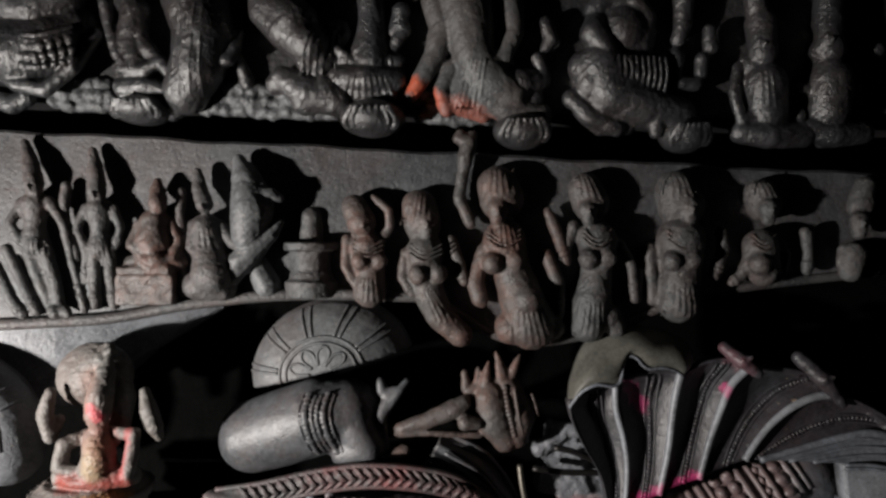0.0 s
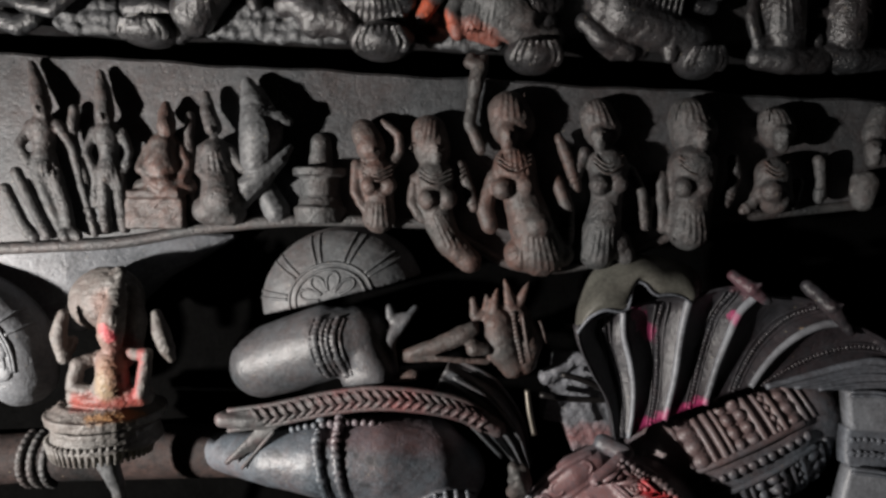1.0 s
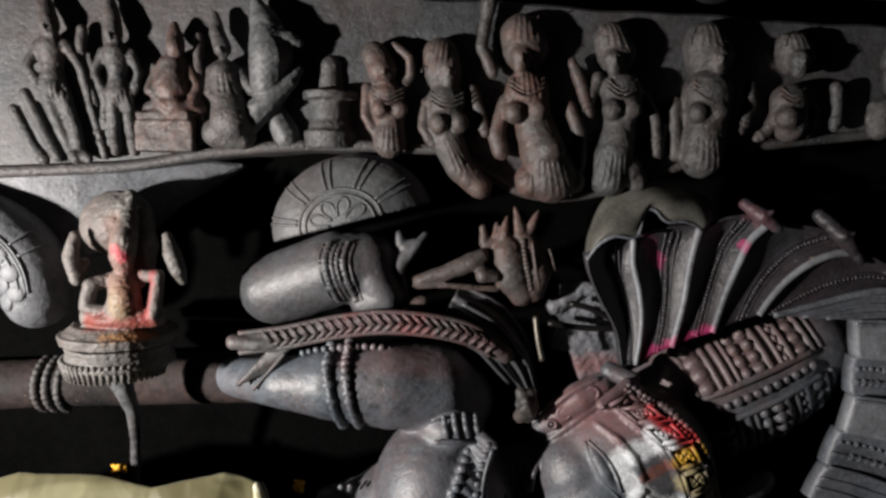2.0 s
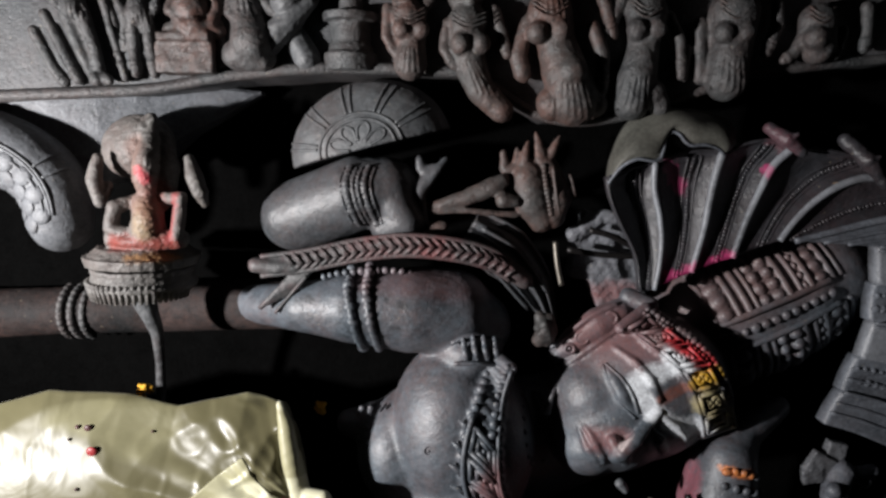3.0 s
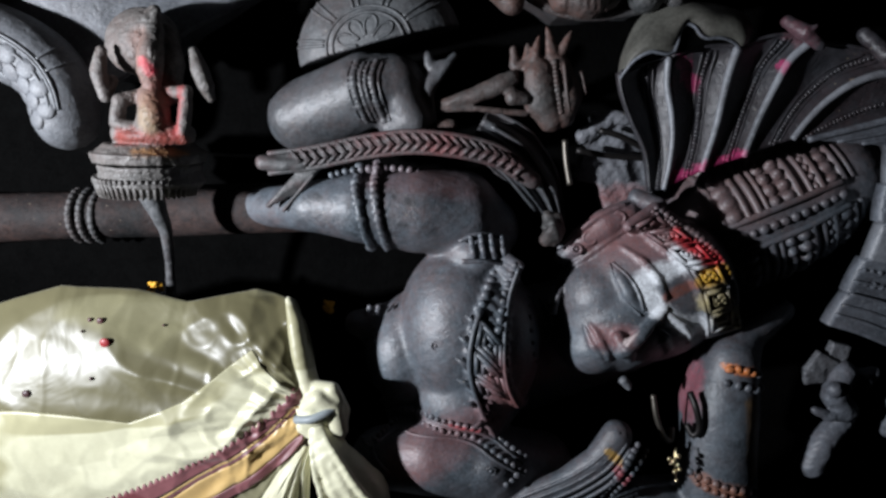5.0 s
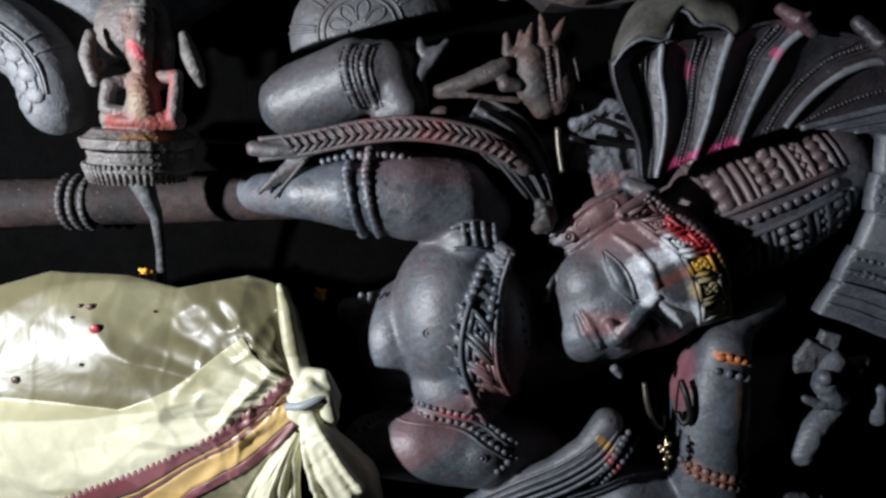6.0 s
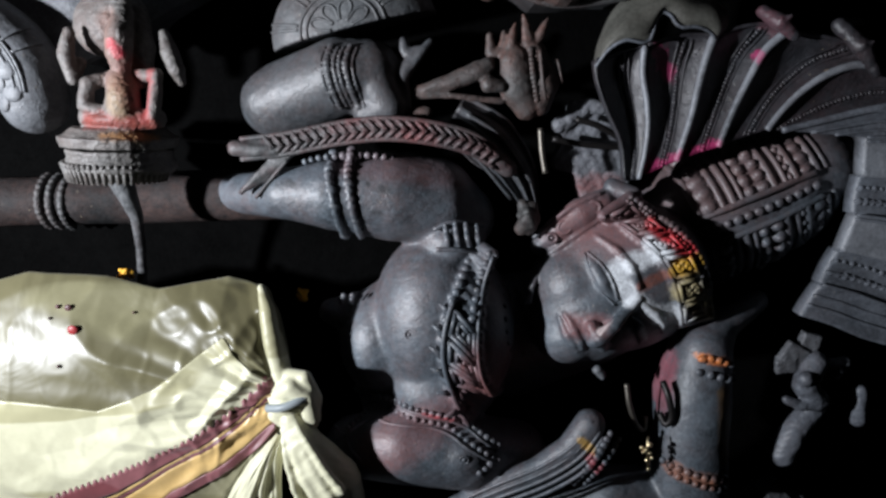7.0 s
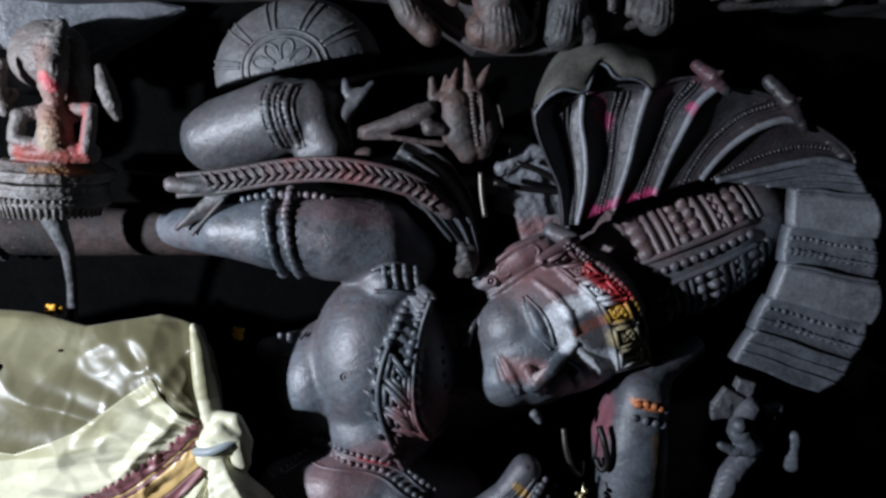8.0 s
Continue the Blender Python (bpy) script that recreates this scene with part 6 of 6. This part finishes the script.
sculpt("hand_carving", red_frieze_stone, "raised stone arm with a closed hand", "carving", [[(0.032, 1.272, 1.822, 0.0136), (0.054, 1.267, 1.814, 0.0158), (0.045, 1.267, 1.784, 0.0170), (0.041, 1.272, 1.755, 0.0125), (0.032, 1.272, 1.703, 0.0125), (0.055, 1.272, 1.652, 0.0125)]], [(0.035, 1.272, 1.831, 0.0114), (0.059, 1.272, 1.828, 0.0114)], group=MID)
sculpt("figurine", red_frieze_stone, WOMAN, "figurine",
       [[(0.110, 1.282, 1.727, 0.0412), (0.119, 1.282, 1.702, 0.0458)], [(0.107, 1.247, 1.681, 0.0212), (0.107, 1.247, 1.659, 0.0156)], [(0.123, 1.272, 1.618, 0.0432), (0.137, 1.272, 1.561, 0.0375), (0.157, 1.272, 1.505, 0.0454), (0.177, 1.272, 1.448, 0.0500)], [(0.211, 1.272, 1.675, 0.0102), (0.227, 1.267, 1.635, 0.0136), (0.248, 1.272, 1.576, 0.0125)], [(0.208, 1.267, 1.588, 0.0136), (0.227, 1.262, 1.539, 0.0147), (0.232, 1.272, 1.470, 0.0136)], [(0.082, 1.272, 1.595, 0.0159), (0.064, 1.272, 1.533, 0.0182), (0.075, 1.272, 1.499, 0.0182)], [(0.137, 1.272, 1.442, 0.0341), (0.217, 1.272, 1.442, 0.0273)]], [(0.097, 1.240, 1.572, 0.0221), (0.142, 1.242, 1.579, 0.0211), (0.167, 1.242, 1.501, 0.0311)], faces=[[(0.107, 1.245, 1.677, 0.0211)]][0], pleats=[((0.163, 1.252, 1.478), (0.174, 1.252, 1.411), 7, 0.08), ((0.113, 1.252, 1.758), (0.116, 1.252, 1.707), 7, 0.075), ((0.119, 1.252, 1.646), (0.124, 1.252, 1.601), 5, 0.05)], group=MID)
sculpt("figurine", frieze_stone, WOMAN, "figurine",
       [[(0.287, 1.282, 1.721, 0.0343), (0.299, 1.282, 1.693, 0.0378)], [(0.286, 1.252, 1.677, 0.0190), (0.288, 1.252, 1.659, 0.0145)], [(0.309, 1.272, 1.618, 0.0398), (0.309, 1.272, 1.556, 0.0295), (0.300, 1.272, 1.499, 0.0386), (0.291, 1.272, 1.448, 0.0364)], [(0.262, 1.272, 1.647, 0.0125), (0.248, 1.272, 1.601, 0.0114), (0.228, 1.272, 1.567, 0.0091)], [(0.353, 1.272, 1.612, 0.0114), (0.379, 1.272, 1.567, 0.0102), (0.386, 1.272, 1.499, 0.0102)], [(0.331, 1.272, 1.465, 0.0273), (0.348, 1.272, 1.442, 0.0204)]], [(0.286, 1.242, 1.581, 0.0211), (0.324, 1.244, 1.583, 0.0200)], faces=[[(0.286, 1.250, 1.675, 0.0190)]][0], pleats=[((0.292, 1.252, 1.495), (0.286, 1.252, 1.428), 6, 0.06), ((0.281, 1.252, 1.744), (0.292, 1.252, 1.702), 6, 0.06)], group=MID)
sculpt("figurine", frieze_stone, WOMAN, "figurine",
       [[(0.471, 1.282, 1.716, 0.0412), (0.482, 1.282, 1.687, 0.0458)], [(0.486, 1.247, 1.684, 0.0212), (0.486, 1.247, 1.661, 0.0156)], [(0.478, 1.272, 1.618, 0.0477), (0.478, 1.272, 1.556, 0.0386), (0.473, 1.272, 1.493, 0.0409)], [(0.559, 1.272, 1.635, 0.0125), (0.563, 1.272, 1.595, 0.0125), (0.545, 1.272, 1.547, 0.0136)], [(0.419, 1.282, 1.601, 0.0126), (0.426, 1.282, 1.498, 0.0137)], [(0.396, 1.282, 1.555, 0.0092), (0.394, 1.282, 1.498, 0.0092)]], [(0.450, 1.240, 1.577, 0.0199), (0.490, 1.242, 1.579, 0.0189)], faces=[[(0.485, 1.245, 1.679, 0.0211)]][0], pleats=[((0.465, 1.252, 1.523), (0.465, 1.252, 1.467), 6, 0.065), ((0.460, 1.252, 1.744), (0.465, 1.252, 1.702), 7, 0.075)], group=MID)
sculpt("figurine", frieze_stone, "small worn stone figurine in the shade of the hoods", "figurine",
       [[(0.642, 1.282, 1.710, 0.0321), (0.650, 1.282, 1.690, 0.0343)], [(0.644, 1.252, 1.682, 0.0190), (0.644, 1.252, 1.659, 0.0145)], [(0.637, 1.272, 1.607, 0.0341), (0.643, 1.272, 1.556, 0.0318)], [(0.729, 1.272, 1.633, 0.0125), (0.734, 1.272, 1.595, 0.0102), (0.732, 1.272, 1.556, 0.0114)], [(0.620, 1.272, 1.590, 0.0136), (0.598, 1.272, 1.544, 0.0114), (0.581, 1.272, 1.533, 0.0102)], [(0.688, 1.272, 1.590, 0.0114), (0.677, 1.272, 1.544, 0.0114)]], [(0.625, 1.247, 1.570, 0.0223)], faces=[[(0.643, 1.250, 1.677, 0.0190)]][0], pleats=[((0.627, 1.252, 1.733), (0.633, 1.252, 1.702), 6, 0.055)], group=MID)
sculpt("figurine", frieze_stone, "dim stone figurine at the shaded end of the row", "figurine",
       [[(0.854, 1.282, 1.727, 0.0206), (0.845, 1.282, 1.687, 0.0252)], [(0.830, 1.262, 1.657, 0.0192), (0.830, 1.262, 1.633, 0.0147)], [(0.831, 1.282, 1.590, 0.0252), (0.826, 1.282, 1.555, 0.0229)], [(0.811, 1.282, 1.601, 0.0103), (0.806, 1.282, 1.569, 0.0103)]], faces=[[(0.828, 1.260, 1.653, 0.0191)]][0], group=MID)
thing("necklace_carving", necklaces, red_frieze_stone, "fine carved necklace strings on the small figures", "carving", kind="stuff")

# ---- upper row ----
UP = "figures on the upper row"
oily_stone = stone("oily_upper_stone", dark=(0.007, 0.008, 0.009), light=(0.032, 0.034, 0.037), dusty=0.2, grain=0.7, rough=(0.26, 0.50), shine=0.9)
orange_stone = stone("orange_smeared_stone", dusty=0.4, grain=0.5, smears=(((-0.061, 1.262, 1.928), (-0.021, 1.252, 1.897), 0.022, (0.55, 0.09, 0.03), 0.8, 0.9), ((0.007, 1.262, 1.883), (0.074, 1.262, 1.855), 0.03, (0.30, 0.08, 0.05), 0.7, 0.9)))
fine = bmesh.new()
for k, (v, d) in enumerate(((70, .075), (90, .08), (110, .078))):
    beads(fine, [(-0.877, 1.252, 2.015), (-0.784, 1.212, 1.989), (-0.731, 1.232, 2.008)] if k == 0 else ([(-0.868, 1.247, 1.993), (-0.784, 1.212, 1.969), (-0.725, 1.232, 1.988)] if k == 1 else [(-0.862, 1.247, 1.973), (-0.787, 1.217, 1.951), (-0.728, 1.237, 1.970)]), 11, 0.010)
    cord(fine, [(-0.888, 1.252, 2.026), (-0.784, 1.212, 1.999), (-0.723, 1.237, 2.023)] if k == 0 else [(-0.888, 1.252, 2.035), (-0.784, 1.212, 2.010), (-0.723, 1.237, 2.036)], 0.005, 20)
sculpt("fish_carving", oily_stone, "scaly stone fish body with a curled rim", "carving",
       [[(-0.932, 1.282, 1.996, 0.0630), (-0.845, 1.272, 1.993, 0.0659), (-0.783, 1.282, 2.008, 0.0630), (-0.743, 1.292, 2.045, 0.0462)], [(-0.921, 1.282, 2.116, 0.0572), (-0.816, 1.262, 2.075, 0.0428), (-0.766, 1.272, 2.112, 0.0454)], [(-0.902, 1.272, 1.965, 0.0159), (-0.843, 1.252, 1.925, 0.0157), (-0.787, 1.252, 1.914, 0.0145), (-0.731, 1.252, 1.959, 0.0134), (-0.695, 1.272, 2.033, 0.0136)], [(-0.921, 1.282, 1.910, 0.0183), (-0.875, 1.282, 1.893, 0.0206), (-0.840, 1.282, 1.905, 0.0160)]], group=UP, extra=fine)
LOTUS = "smooth stone lotus bud under a seated figure"


def bud(p, rx, rz):
    bm = bmesh.new()
    p = Vector(p)
    ball(bm, p, (rx, 0.055, rz))
    for k in range(9):
        q = math.pi * (k + 0.5) / 9
        cord(bm, [p + Vector((-0.55 * rx * math.cos(q), -0.054, 0.45 * rz)), p + Vector((-0.85 * rx * math.cos(q), -0.035 - 0.012 * math.sin(q), -0.3 * rz)), p + Vector((-0.7 * rx * math.cos(q), -0.026, -0.72 * rz))], 0.0036, 10, 6)
    thing("lotus_bud", bm, oily_stone, LOTUS, "carving", UP, voxel=0.0026, worn=0.0006)


bud((-0.605, 1.282, 1.881), 0.060, 0.030)
bud((-0.141, 1.272, 1.862), 0.066, 0.038)
bud((0.161, 1.282, 1.839), 0.060, 0.038)
bud((0.488, 1.282, 1.830), 0.050, 0.036)
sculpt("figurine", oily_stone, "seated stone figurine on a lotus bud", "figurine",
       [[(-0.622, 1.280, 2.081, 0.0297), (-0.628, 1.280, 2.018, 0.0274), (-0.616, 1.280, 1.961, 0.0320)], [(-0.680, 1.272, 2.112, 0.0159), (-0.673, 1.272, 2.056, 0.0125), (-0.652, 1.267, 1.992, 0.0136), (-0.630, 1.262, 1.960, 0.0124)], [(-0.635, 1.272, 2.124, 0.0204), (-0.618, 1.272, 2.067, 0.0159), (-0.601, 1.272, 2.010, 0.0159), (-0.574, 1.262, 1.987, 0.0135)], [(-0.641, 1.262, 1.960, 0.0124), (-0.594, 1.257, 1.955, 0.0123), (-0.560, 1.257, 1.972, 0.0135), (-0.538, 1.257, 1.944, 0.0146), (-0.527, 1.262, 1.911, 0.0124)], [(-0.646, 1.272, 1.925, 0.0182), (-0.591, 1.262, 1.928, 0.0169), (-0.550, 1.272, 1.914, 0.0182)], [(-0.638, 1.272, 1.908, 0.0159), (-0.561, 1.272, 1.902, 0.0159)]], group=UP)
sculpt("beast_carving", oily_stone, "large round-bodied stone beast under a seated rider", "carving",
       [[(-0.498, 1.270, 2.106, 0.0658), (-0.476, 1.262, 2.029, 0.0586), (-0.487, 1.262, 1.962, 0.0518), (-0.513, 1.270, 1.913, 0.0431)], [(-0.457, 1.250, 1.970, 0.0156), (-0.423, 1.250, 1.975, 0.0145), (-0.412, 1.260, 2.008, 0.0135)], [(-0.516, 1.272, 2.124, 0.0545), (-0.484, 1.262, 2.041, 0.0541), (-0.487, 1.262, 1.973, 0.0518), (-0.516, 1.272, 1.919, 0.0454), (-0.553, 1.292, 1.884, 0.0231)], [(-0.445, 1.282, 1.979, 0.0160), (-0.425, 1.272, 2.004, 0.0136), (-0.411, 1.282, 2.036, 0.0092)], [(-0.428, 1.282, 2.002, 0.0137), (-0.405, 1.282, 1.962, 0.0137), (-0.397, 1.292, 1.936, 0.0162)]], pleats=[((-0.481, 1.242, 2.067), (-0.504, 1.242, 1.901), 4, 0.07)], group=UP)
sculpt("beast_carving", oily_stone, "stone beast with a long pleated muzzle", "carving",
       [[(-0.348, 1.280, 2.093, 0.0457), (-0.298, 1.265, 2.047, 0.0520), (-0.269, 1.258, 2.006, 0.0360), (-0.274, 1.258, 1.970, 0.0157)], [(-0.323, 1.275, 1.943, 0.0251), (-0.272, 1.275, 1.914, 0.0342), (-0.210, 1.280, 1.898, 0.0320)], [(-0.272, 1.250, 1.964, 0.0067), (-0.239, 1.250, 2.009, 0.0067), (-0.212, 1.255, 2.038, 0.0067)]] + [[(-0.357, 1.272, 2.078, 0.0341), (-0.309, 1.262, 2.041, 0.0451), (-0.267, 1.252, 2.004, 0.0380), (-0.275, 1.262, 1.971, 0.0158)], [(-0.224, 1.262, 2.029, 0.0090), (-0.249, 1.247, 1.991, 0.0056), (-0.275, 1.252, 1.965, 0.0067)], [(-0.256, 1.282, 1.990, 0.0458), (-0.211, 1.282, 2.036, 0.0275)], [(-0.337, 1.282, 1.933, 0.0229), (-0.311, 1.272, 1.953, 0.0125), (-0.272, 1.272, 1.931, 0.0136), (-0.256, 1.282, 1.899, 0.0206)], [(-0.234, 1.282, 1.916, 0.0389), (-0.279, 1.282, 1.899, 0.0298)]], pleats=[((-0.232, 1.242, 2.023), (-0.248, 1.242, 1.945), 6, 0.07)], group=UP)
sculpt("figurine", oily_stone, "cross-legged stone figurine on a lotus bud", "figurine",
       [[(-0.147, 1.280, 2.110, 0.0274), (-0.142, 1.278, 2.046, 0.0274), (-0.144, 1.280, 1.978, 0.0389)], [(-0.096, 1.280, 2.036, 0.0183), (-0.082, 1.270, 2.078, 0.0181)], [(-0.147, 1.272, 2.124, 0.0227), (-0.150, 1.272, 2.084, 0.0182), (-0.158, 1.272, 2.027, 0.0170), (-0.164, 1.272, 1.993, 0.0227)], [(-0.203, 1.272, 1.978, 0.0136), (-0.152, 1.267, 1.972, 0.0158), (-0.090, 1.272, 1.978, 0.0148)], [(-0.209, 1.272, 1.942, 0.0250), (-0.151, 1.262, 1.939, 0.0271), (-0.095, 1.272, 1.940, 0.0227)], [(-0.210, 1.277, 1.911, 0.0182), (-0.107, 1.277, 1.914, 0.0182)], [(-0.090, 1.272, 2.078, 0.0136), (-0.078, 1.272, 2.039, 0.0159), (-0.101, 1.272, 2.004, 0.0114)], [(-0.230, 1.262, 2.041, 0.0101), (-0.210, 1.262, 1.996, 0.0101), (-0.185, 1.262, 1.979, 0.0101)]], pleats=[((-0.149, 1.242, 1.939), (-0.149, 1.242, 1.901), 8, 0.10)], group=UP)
sculpt("beast_carving", orange_stone, "rearing stone beast smeared with orange powder", "carving",
       [[(0.039, 1.275, 2.114, 0.0592), (0.050, 1.270, 2.055, 0.0522), (0.061, 1.265, 1.991, 0.0429), (0.088, 1.270, 1.941, 0.0454), (0.138, 1.275, 1.909, 0.0387)], [(0.074, 1.250, 1.970, 0.0156), (0.122, 1.250, 1.981, 0.0156), (0.144, 1.260, 2.029, 0.0180), (0.137, 1.270, 2.095, 0.0227)], [(0.069, 1.270, 1.913, 0.0272), (0.132, 1.275, 1.880, 0.0296), (0.195, 1.280, 1.870, 0.0252)]] + [[(-0.016, 1.272, 2.101, 0.0295), (0.001, 1.272, 2.044, 0.0295), (-0.016, 1.272, 1.987, 0.0227), (-0.044, 1.272, 1.942, 0.0193), (-0.064, 1.272, 1.908, 0.0136)], [(0.018, 1.272, 1.965, 0.0159), (-0.005, 1.272, 1.919, 0.0159), (0.007, 1.272, 1.879, 0.0159)], [(0.007, 1.262, 2.075, 0.0135), (0.052, 1.262, 2.063, 0.0293), (0.069, 1.272, 2.021, 0.0182)], [(0.058, 1.282, 1.956, 0.0366), (0.041, 1.282, 1.899, 0.0321), (0.081, 1.282, 1.870, 0.0160)]], pleats=[((0.062, 1.242, 1.967), (0.040, 1.242, 1.867), 6, 0.06)], group=UP)
sculpt("figurine", oily_stone, "cross-legged stone figurine with a raised hand", "figurine",
       [[(0.141, 1.272, 2.124, 0.0227), (0.145, 1.272, 2.073, 0.0182), (0.143, 1.272, 2.021, 0.0159)], [(0.058, 1.272, 2.004, 0.0125), (0.086, 1.267, 1.986, 0.0136), (0.131, 1.267, 1.972, 0.0124)], [(0.098, 1.282, 1.945, 0.0321), (0.155, 1.272, 1.931, 0.0318), (0.196, 1.282, 1.939, 0.0229)], [(0.087, 1.282, 1.901, 0.0252), (0.179, 1.282, 1.901, 0.0252)], [(0.206, 1.272, 2.056, 0.0136), (0.217, 1.272, 2.021, 0.0170), (0.206, 1.272, 2.004, 0.0114)], [(0.191, 1.272, 1.982, 0.0148), (0.202, 1.272, 1.953, 0.0125)]], pleats=[((0.129, 1.242, 1.934), (0.129, 1.242, 1.878), 8, 0.09)], group=UP)
fine = bmesh.new()
for k in range(10):
    cord(fine, [(0.359, 1.232, 1.975), (0.372, 1.232, 1.948), (0.364, 1.242, 1.912)] if k == 0 else [Vector((0.330, 1.227, 1.974)) + Vector((0.012 * k, 0.002 * k, 0.004)), Vector((0.332, 1.224, 1.940)) + Vector((0.012 * k, 0.002 * k, 0)), Vector((0.328, 1.232, 1.904)) + Vector((0.012 * k, 0.002 * k, 0))], 0.0035, 12, 6)
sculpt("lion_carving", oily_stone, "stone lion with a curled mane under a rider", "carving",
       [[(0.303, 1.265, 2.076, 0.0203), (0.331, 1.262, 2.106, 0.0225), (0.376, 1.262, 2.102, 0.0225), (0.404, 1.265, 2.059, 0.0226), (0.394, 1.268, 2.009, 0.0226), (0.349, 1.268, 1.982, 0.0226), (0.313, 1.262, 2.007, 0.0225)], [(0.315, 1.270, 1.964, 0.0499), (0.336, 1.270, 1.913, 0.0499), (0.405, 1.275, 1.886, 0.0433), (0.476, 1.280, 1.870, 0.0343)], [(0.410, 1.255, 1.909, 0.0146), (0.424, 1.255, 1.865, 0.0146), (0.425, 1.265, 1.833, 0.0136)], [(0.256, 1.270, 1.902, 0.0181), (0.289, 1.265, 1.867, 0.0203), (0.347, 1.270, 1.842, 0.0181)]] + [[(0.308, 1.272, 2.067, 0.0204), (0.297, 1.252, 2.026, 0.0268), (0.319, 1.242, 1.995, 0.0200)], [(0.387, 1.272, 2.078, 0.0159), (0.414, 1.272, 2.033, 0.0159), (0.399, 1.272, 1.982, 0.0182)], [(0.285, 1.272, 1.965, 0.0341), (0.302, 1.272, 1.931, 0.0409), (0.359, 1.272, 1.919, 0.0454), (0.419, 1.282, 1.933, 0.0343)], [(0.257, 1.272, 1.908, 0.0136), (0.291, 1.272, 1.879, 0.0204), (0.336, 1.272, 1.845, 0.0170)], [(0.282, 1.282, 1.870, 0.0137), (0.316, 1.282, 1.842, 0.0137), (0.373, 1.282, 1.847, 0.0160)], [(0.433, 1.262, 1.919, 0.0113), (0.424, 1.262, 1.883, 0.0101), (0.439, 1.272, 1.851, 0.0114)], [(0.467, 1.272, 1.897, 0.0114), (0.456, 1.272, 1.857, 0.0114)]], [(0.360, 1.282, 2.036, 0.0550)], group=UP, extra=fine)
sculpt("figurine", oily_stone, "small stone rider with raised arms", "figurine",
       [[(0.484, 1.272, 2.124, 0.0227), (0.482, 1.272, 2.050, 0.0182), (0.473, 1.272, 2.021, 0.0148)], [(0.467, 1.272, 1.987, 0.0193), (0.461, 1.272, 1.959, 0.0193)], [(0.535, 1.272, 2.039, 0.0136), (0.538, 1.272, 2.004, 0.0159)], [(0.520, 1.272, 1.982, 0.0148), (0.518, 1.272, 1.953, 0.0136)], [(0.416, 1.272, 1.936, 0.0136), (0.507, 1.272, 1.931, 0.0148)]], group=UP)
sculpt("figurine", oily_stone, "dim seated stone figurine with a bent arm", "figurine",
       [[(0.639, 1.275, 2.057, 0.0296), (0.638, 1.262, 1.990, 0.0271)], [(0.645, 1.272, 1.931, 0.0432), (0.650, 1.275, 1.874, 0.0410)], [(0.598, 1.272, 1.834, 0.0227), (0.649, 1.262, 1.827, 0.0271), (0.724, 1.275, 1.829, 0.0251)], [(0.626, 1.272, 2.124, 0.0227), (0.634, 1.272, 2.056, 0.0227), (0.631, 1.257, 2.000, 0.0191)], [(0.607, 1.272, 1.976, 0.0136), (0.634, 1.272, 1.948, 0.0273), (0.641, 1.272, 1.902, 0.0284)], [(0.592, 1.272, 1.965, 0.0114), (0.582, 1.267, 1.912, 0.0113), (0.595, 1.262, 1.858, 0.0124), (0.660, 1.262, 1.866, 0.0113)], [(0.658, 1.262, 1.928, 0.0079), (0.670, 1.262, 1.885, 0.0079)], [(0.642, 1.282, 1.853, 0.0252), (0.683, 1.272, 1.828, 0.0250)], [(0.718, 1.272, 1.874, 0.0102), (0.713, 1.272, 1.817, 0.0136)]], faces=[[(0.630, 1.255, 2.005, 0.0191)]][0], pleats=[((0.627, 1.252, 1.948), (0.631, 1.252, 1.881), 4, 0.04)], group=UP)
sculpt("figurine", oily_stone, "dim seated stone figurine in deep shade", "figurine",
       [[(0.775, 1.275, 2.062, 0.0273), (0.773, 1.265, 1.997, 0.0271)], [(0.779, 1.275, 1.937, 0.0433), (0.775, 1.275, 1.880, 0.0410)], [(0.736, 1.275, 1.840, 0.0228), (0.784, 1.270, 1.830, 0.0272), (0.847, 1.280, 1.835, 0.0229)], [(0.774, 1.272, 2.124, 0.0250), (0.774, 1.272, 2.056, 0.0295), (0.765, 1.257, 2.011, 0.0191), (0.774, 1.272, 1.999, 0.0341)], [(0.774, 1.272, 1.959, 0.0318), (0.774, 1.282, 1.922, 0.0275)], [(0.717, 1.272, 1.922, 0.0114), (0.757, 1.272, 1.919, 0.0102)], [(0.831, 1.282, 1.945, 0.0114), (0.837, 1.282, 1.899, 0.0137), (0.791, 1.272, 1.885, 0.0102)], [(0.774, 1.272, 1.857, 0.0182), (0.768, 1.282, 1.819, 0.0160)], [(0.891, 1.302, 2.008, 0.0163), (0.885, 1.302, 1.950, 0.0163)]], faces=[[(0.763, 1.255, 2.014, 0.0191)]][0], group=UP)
# rough rock cut between the riders
bm = bmesh.new()
for u0, u1 in ((95, 205), (365, 520), (510, 610), (740, 880)):
    n = int((u1 - u0) / 9)
    a, b = Vector((-0.795, 1.302, 1.898)), Vector((-0.679, 1.302, 1.898))
    for i in range(n):
        f = (u0 - 100 + 9 * i) / 100
        p = a + (b - a) * f
        p.z -= 0.0116 * 0.38 * f
        for k in range(3):
            ball(bm, p + Vector((random.uniform(-0.006, 0.006), 0, 0.022 * k + random.uniform(-0.004, 0.004))), (0.014, random.uniform(0.008, 0.022), 0.014), seg=8)
thing("rock_carving", bm, stone("rough_rock", light=(0.12, 0.125, 0.13), dusty=0.05, grain=0.7), "rough chiselled rock between the carved riders", "carving", kind="stuff", voxel=0.004, worn=0.002)
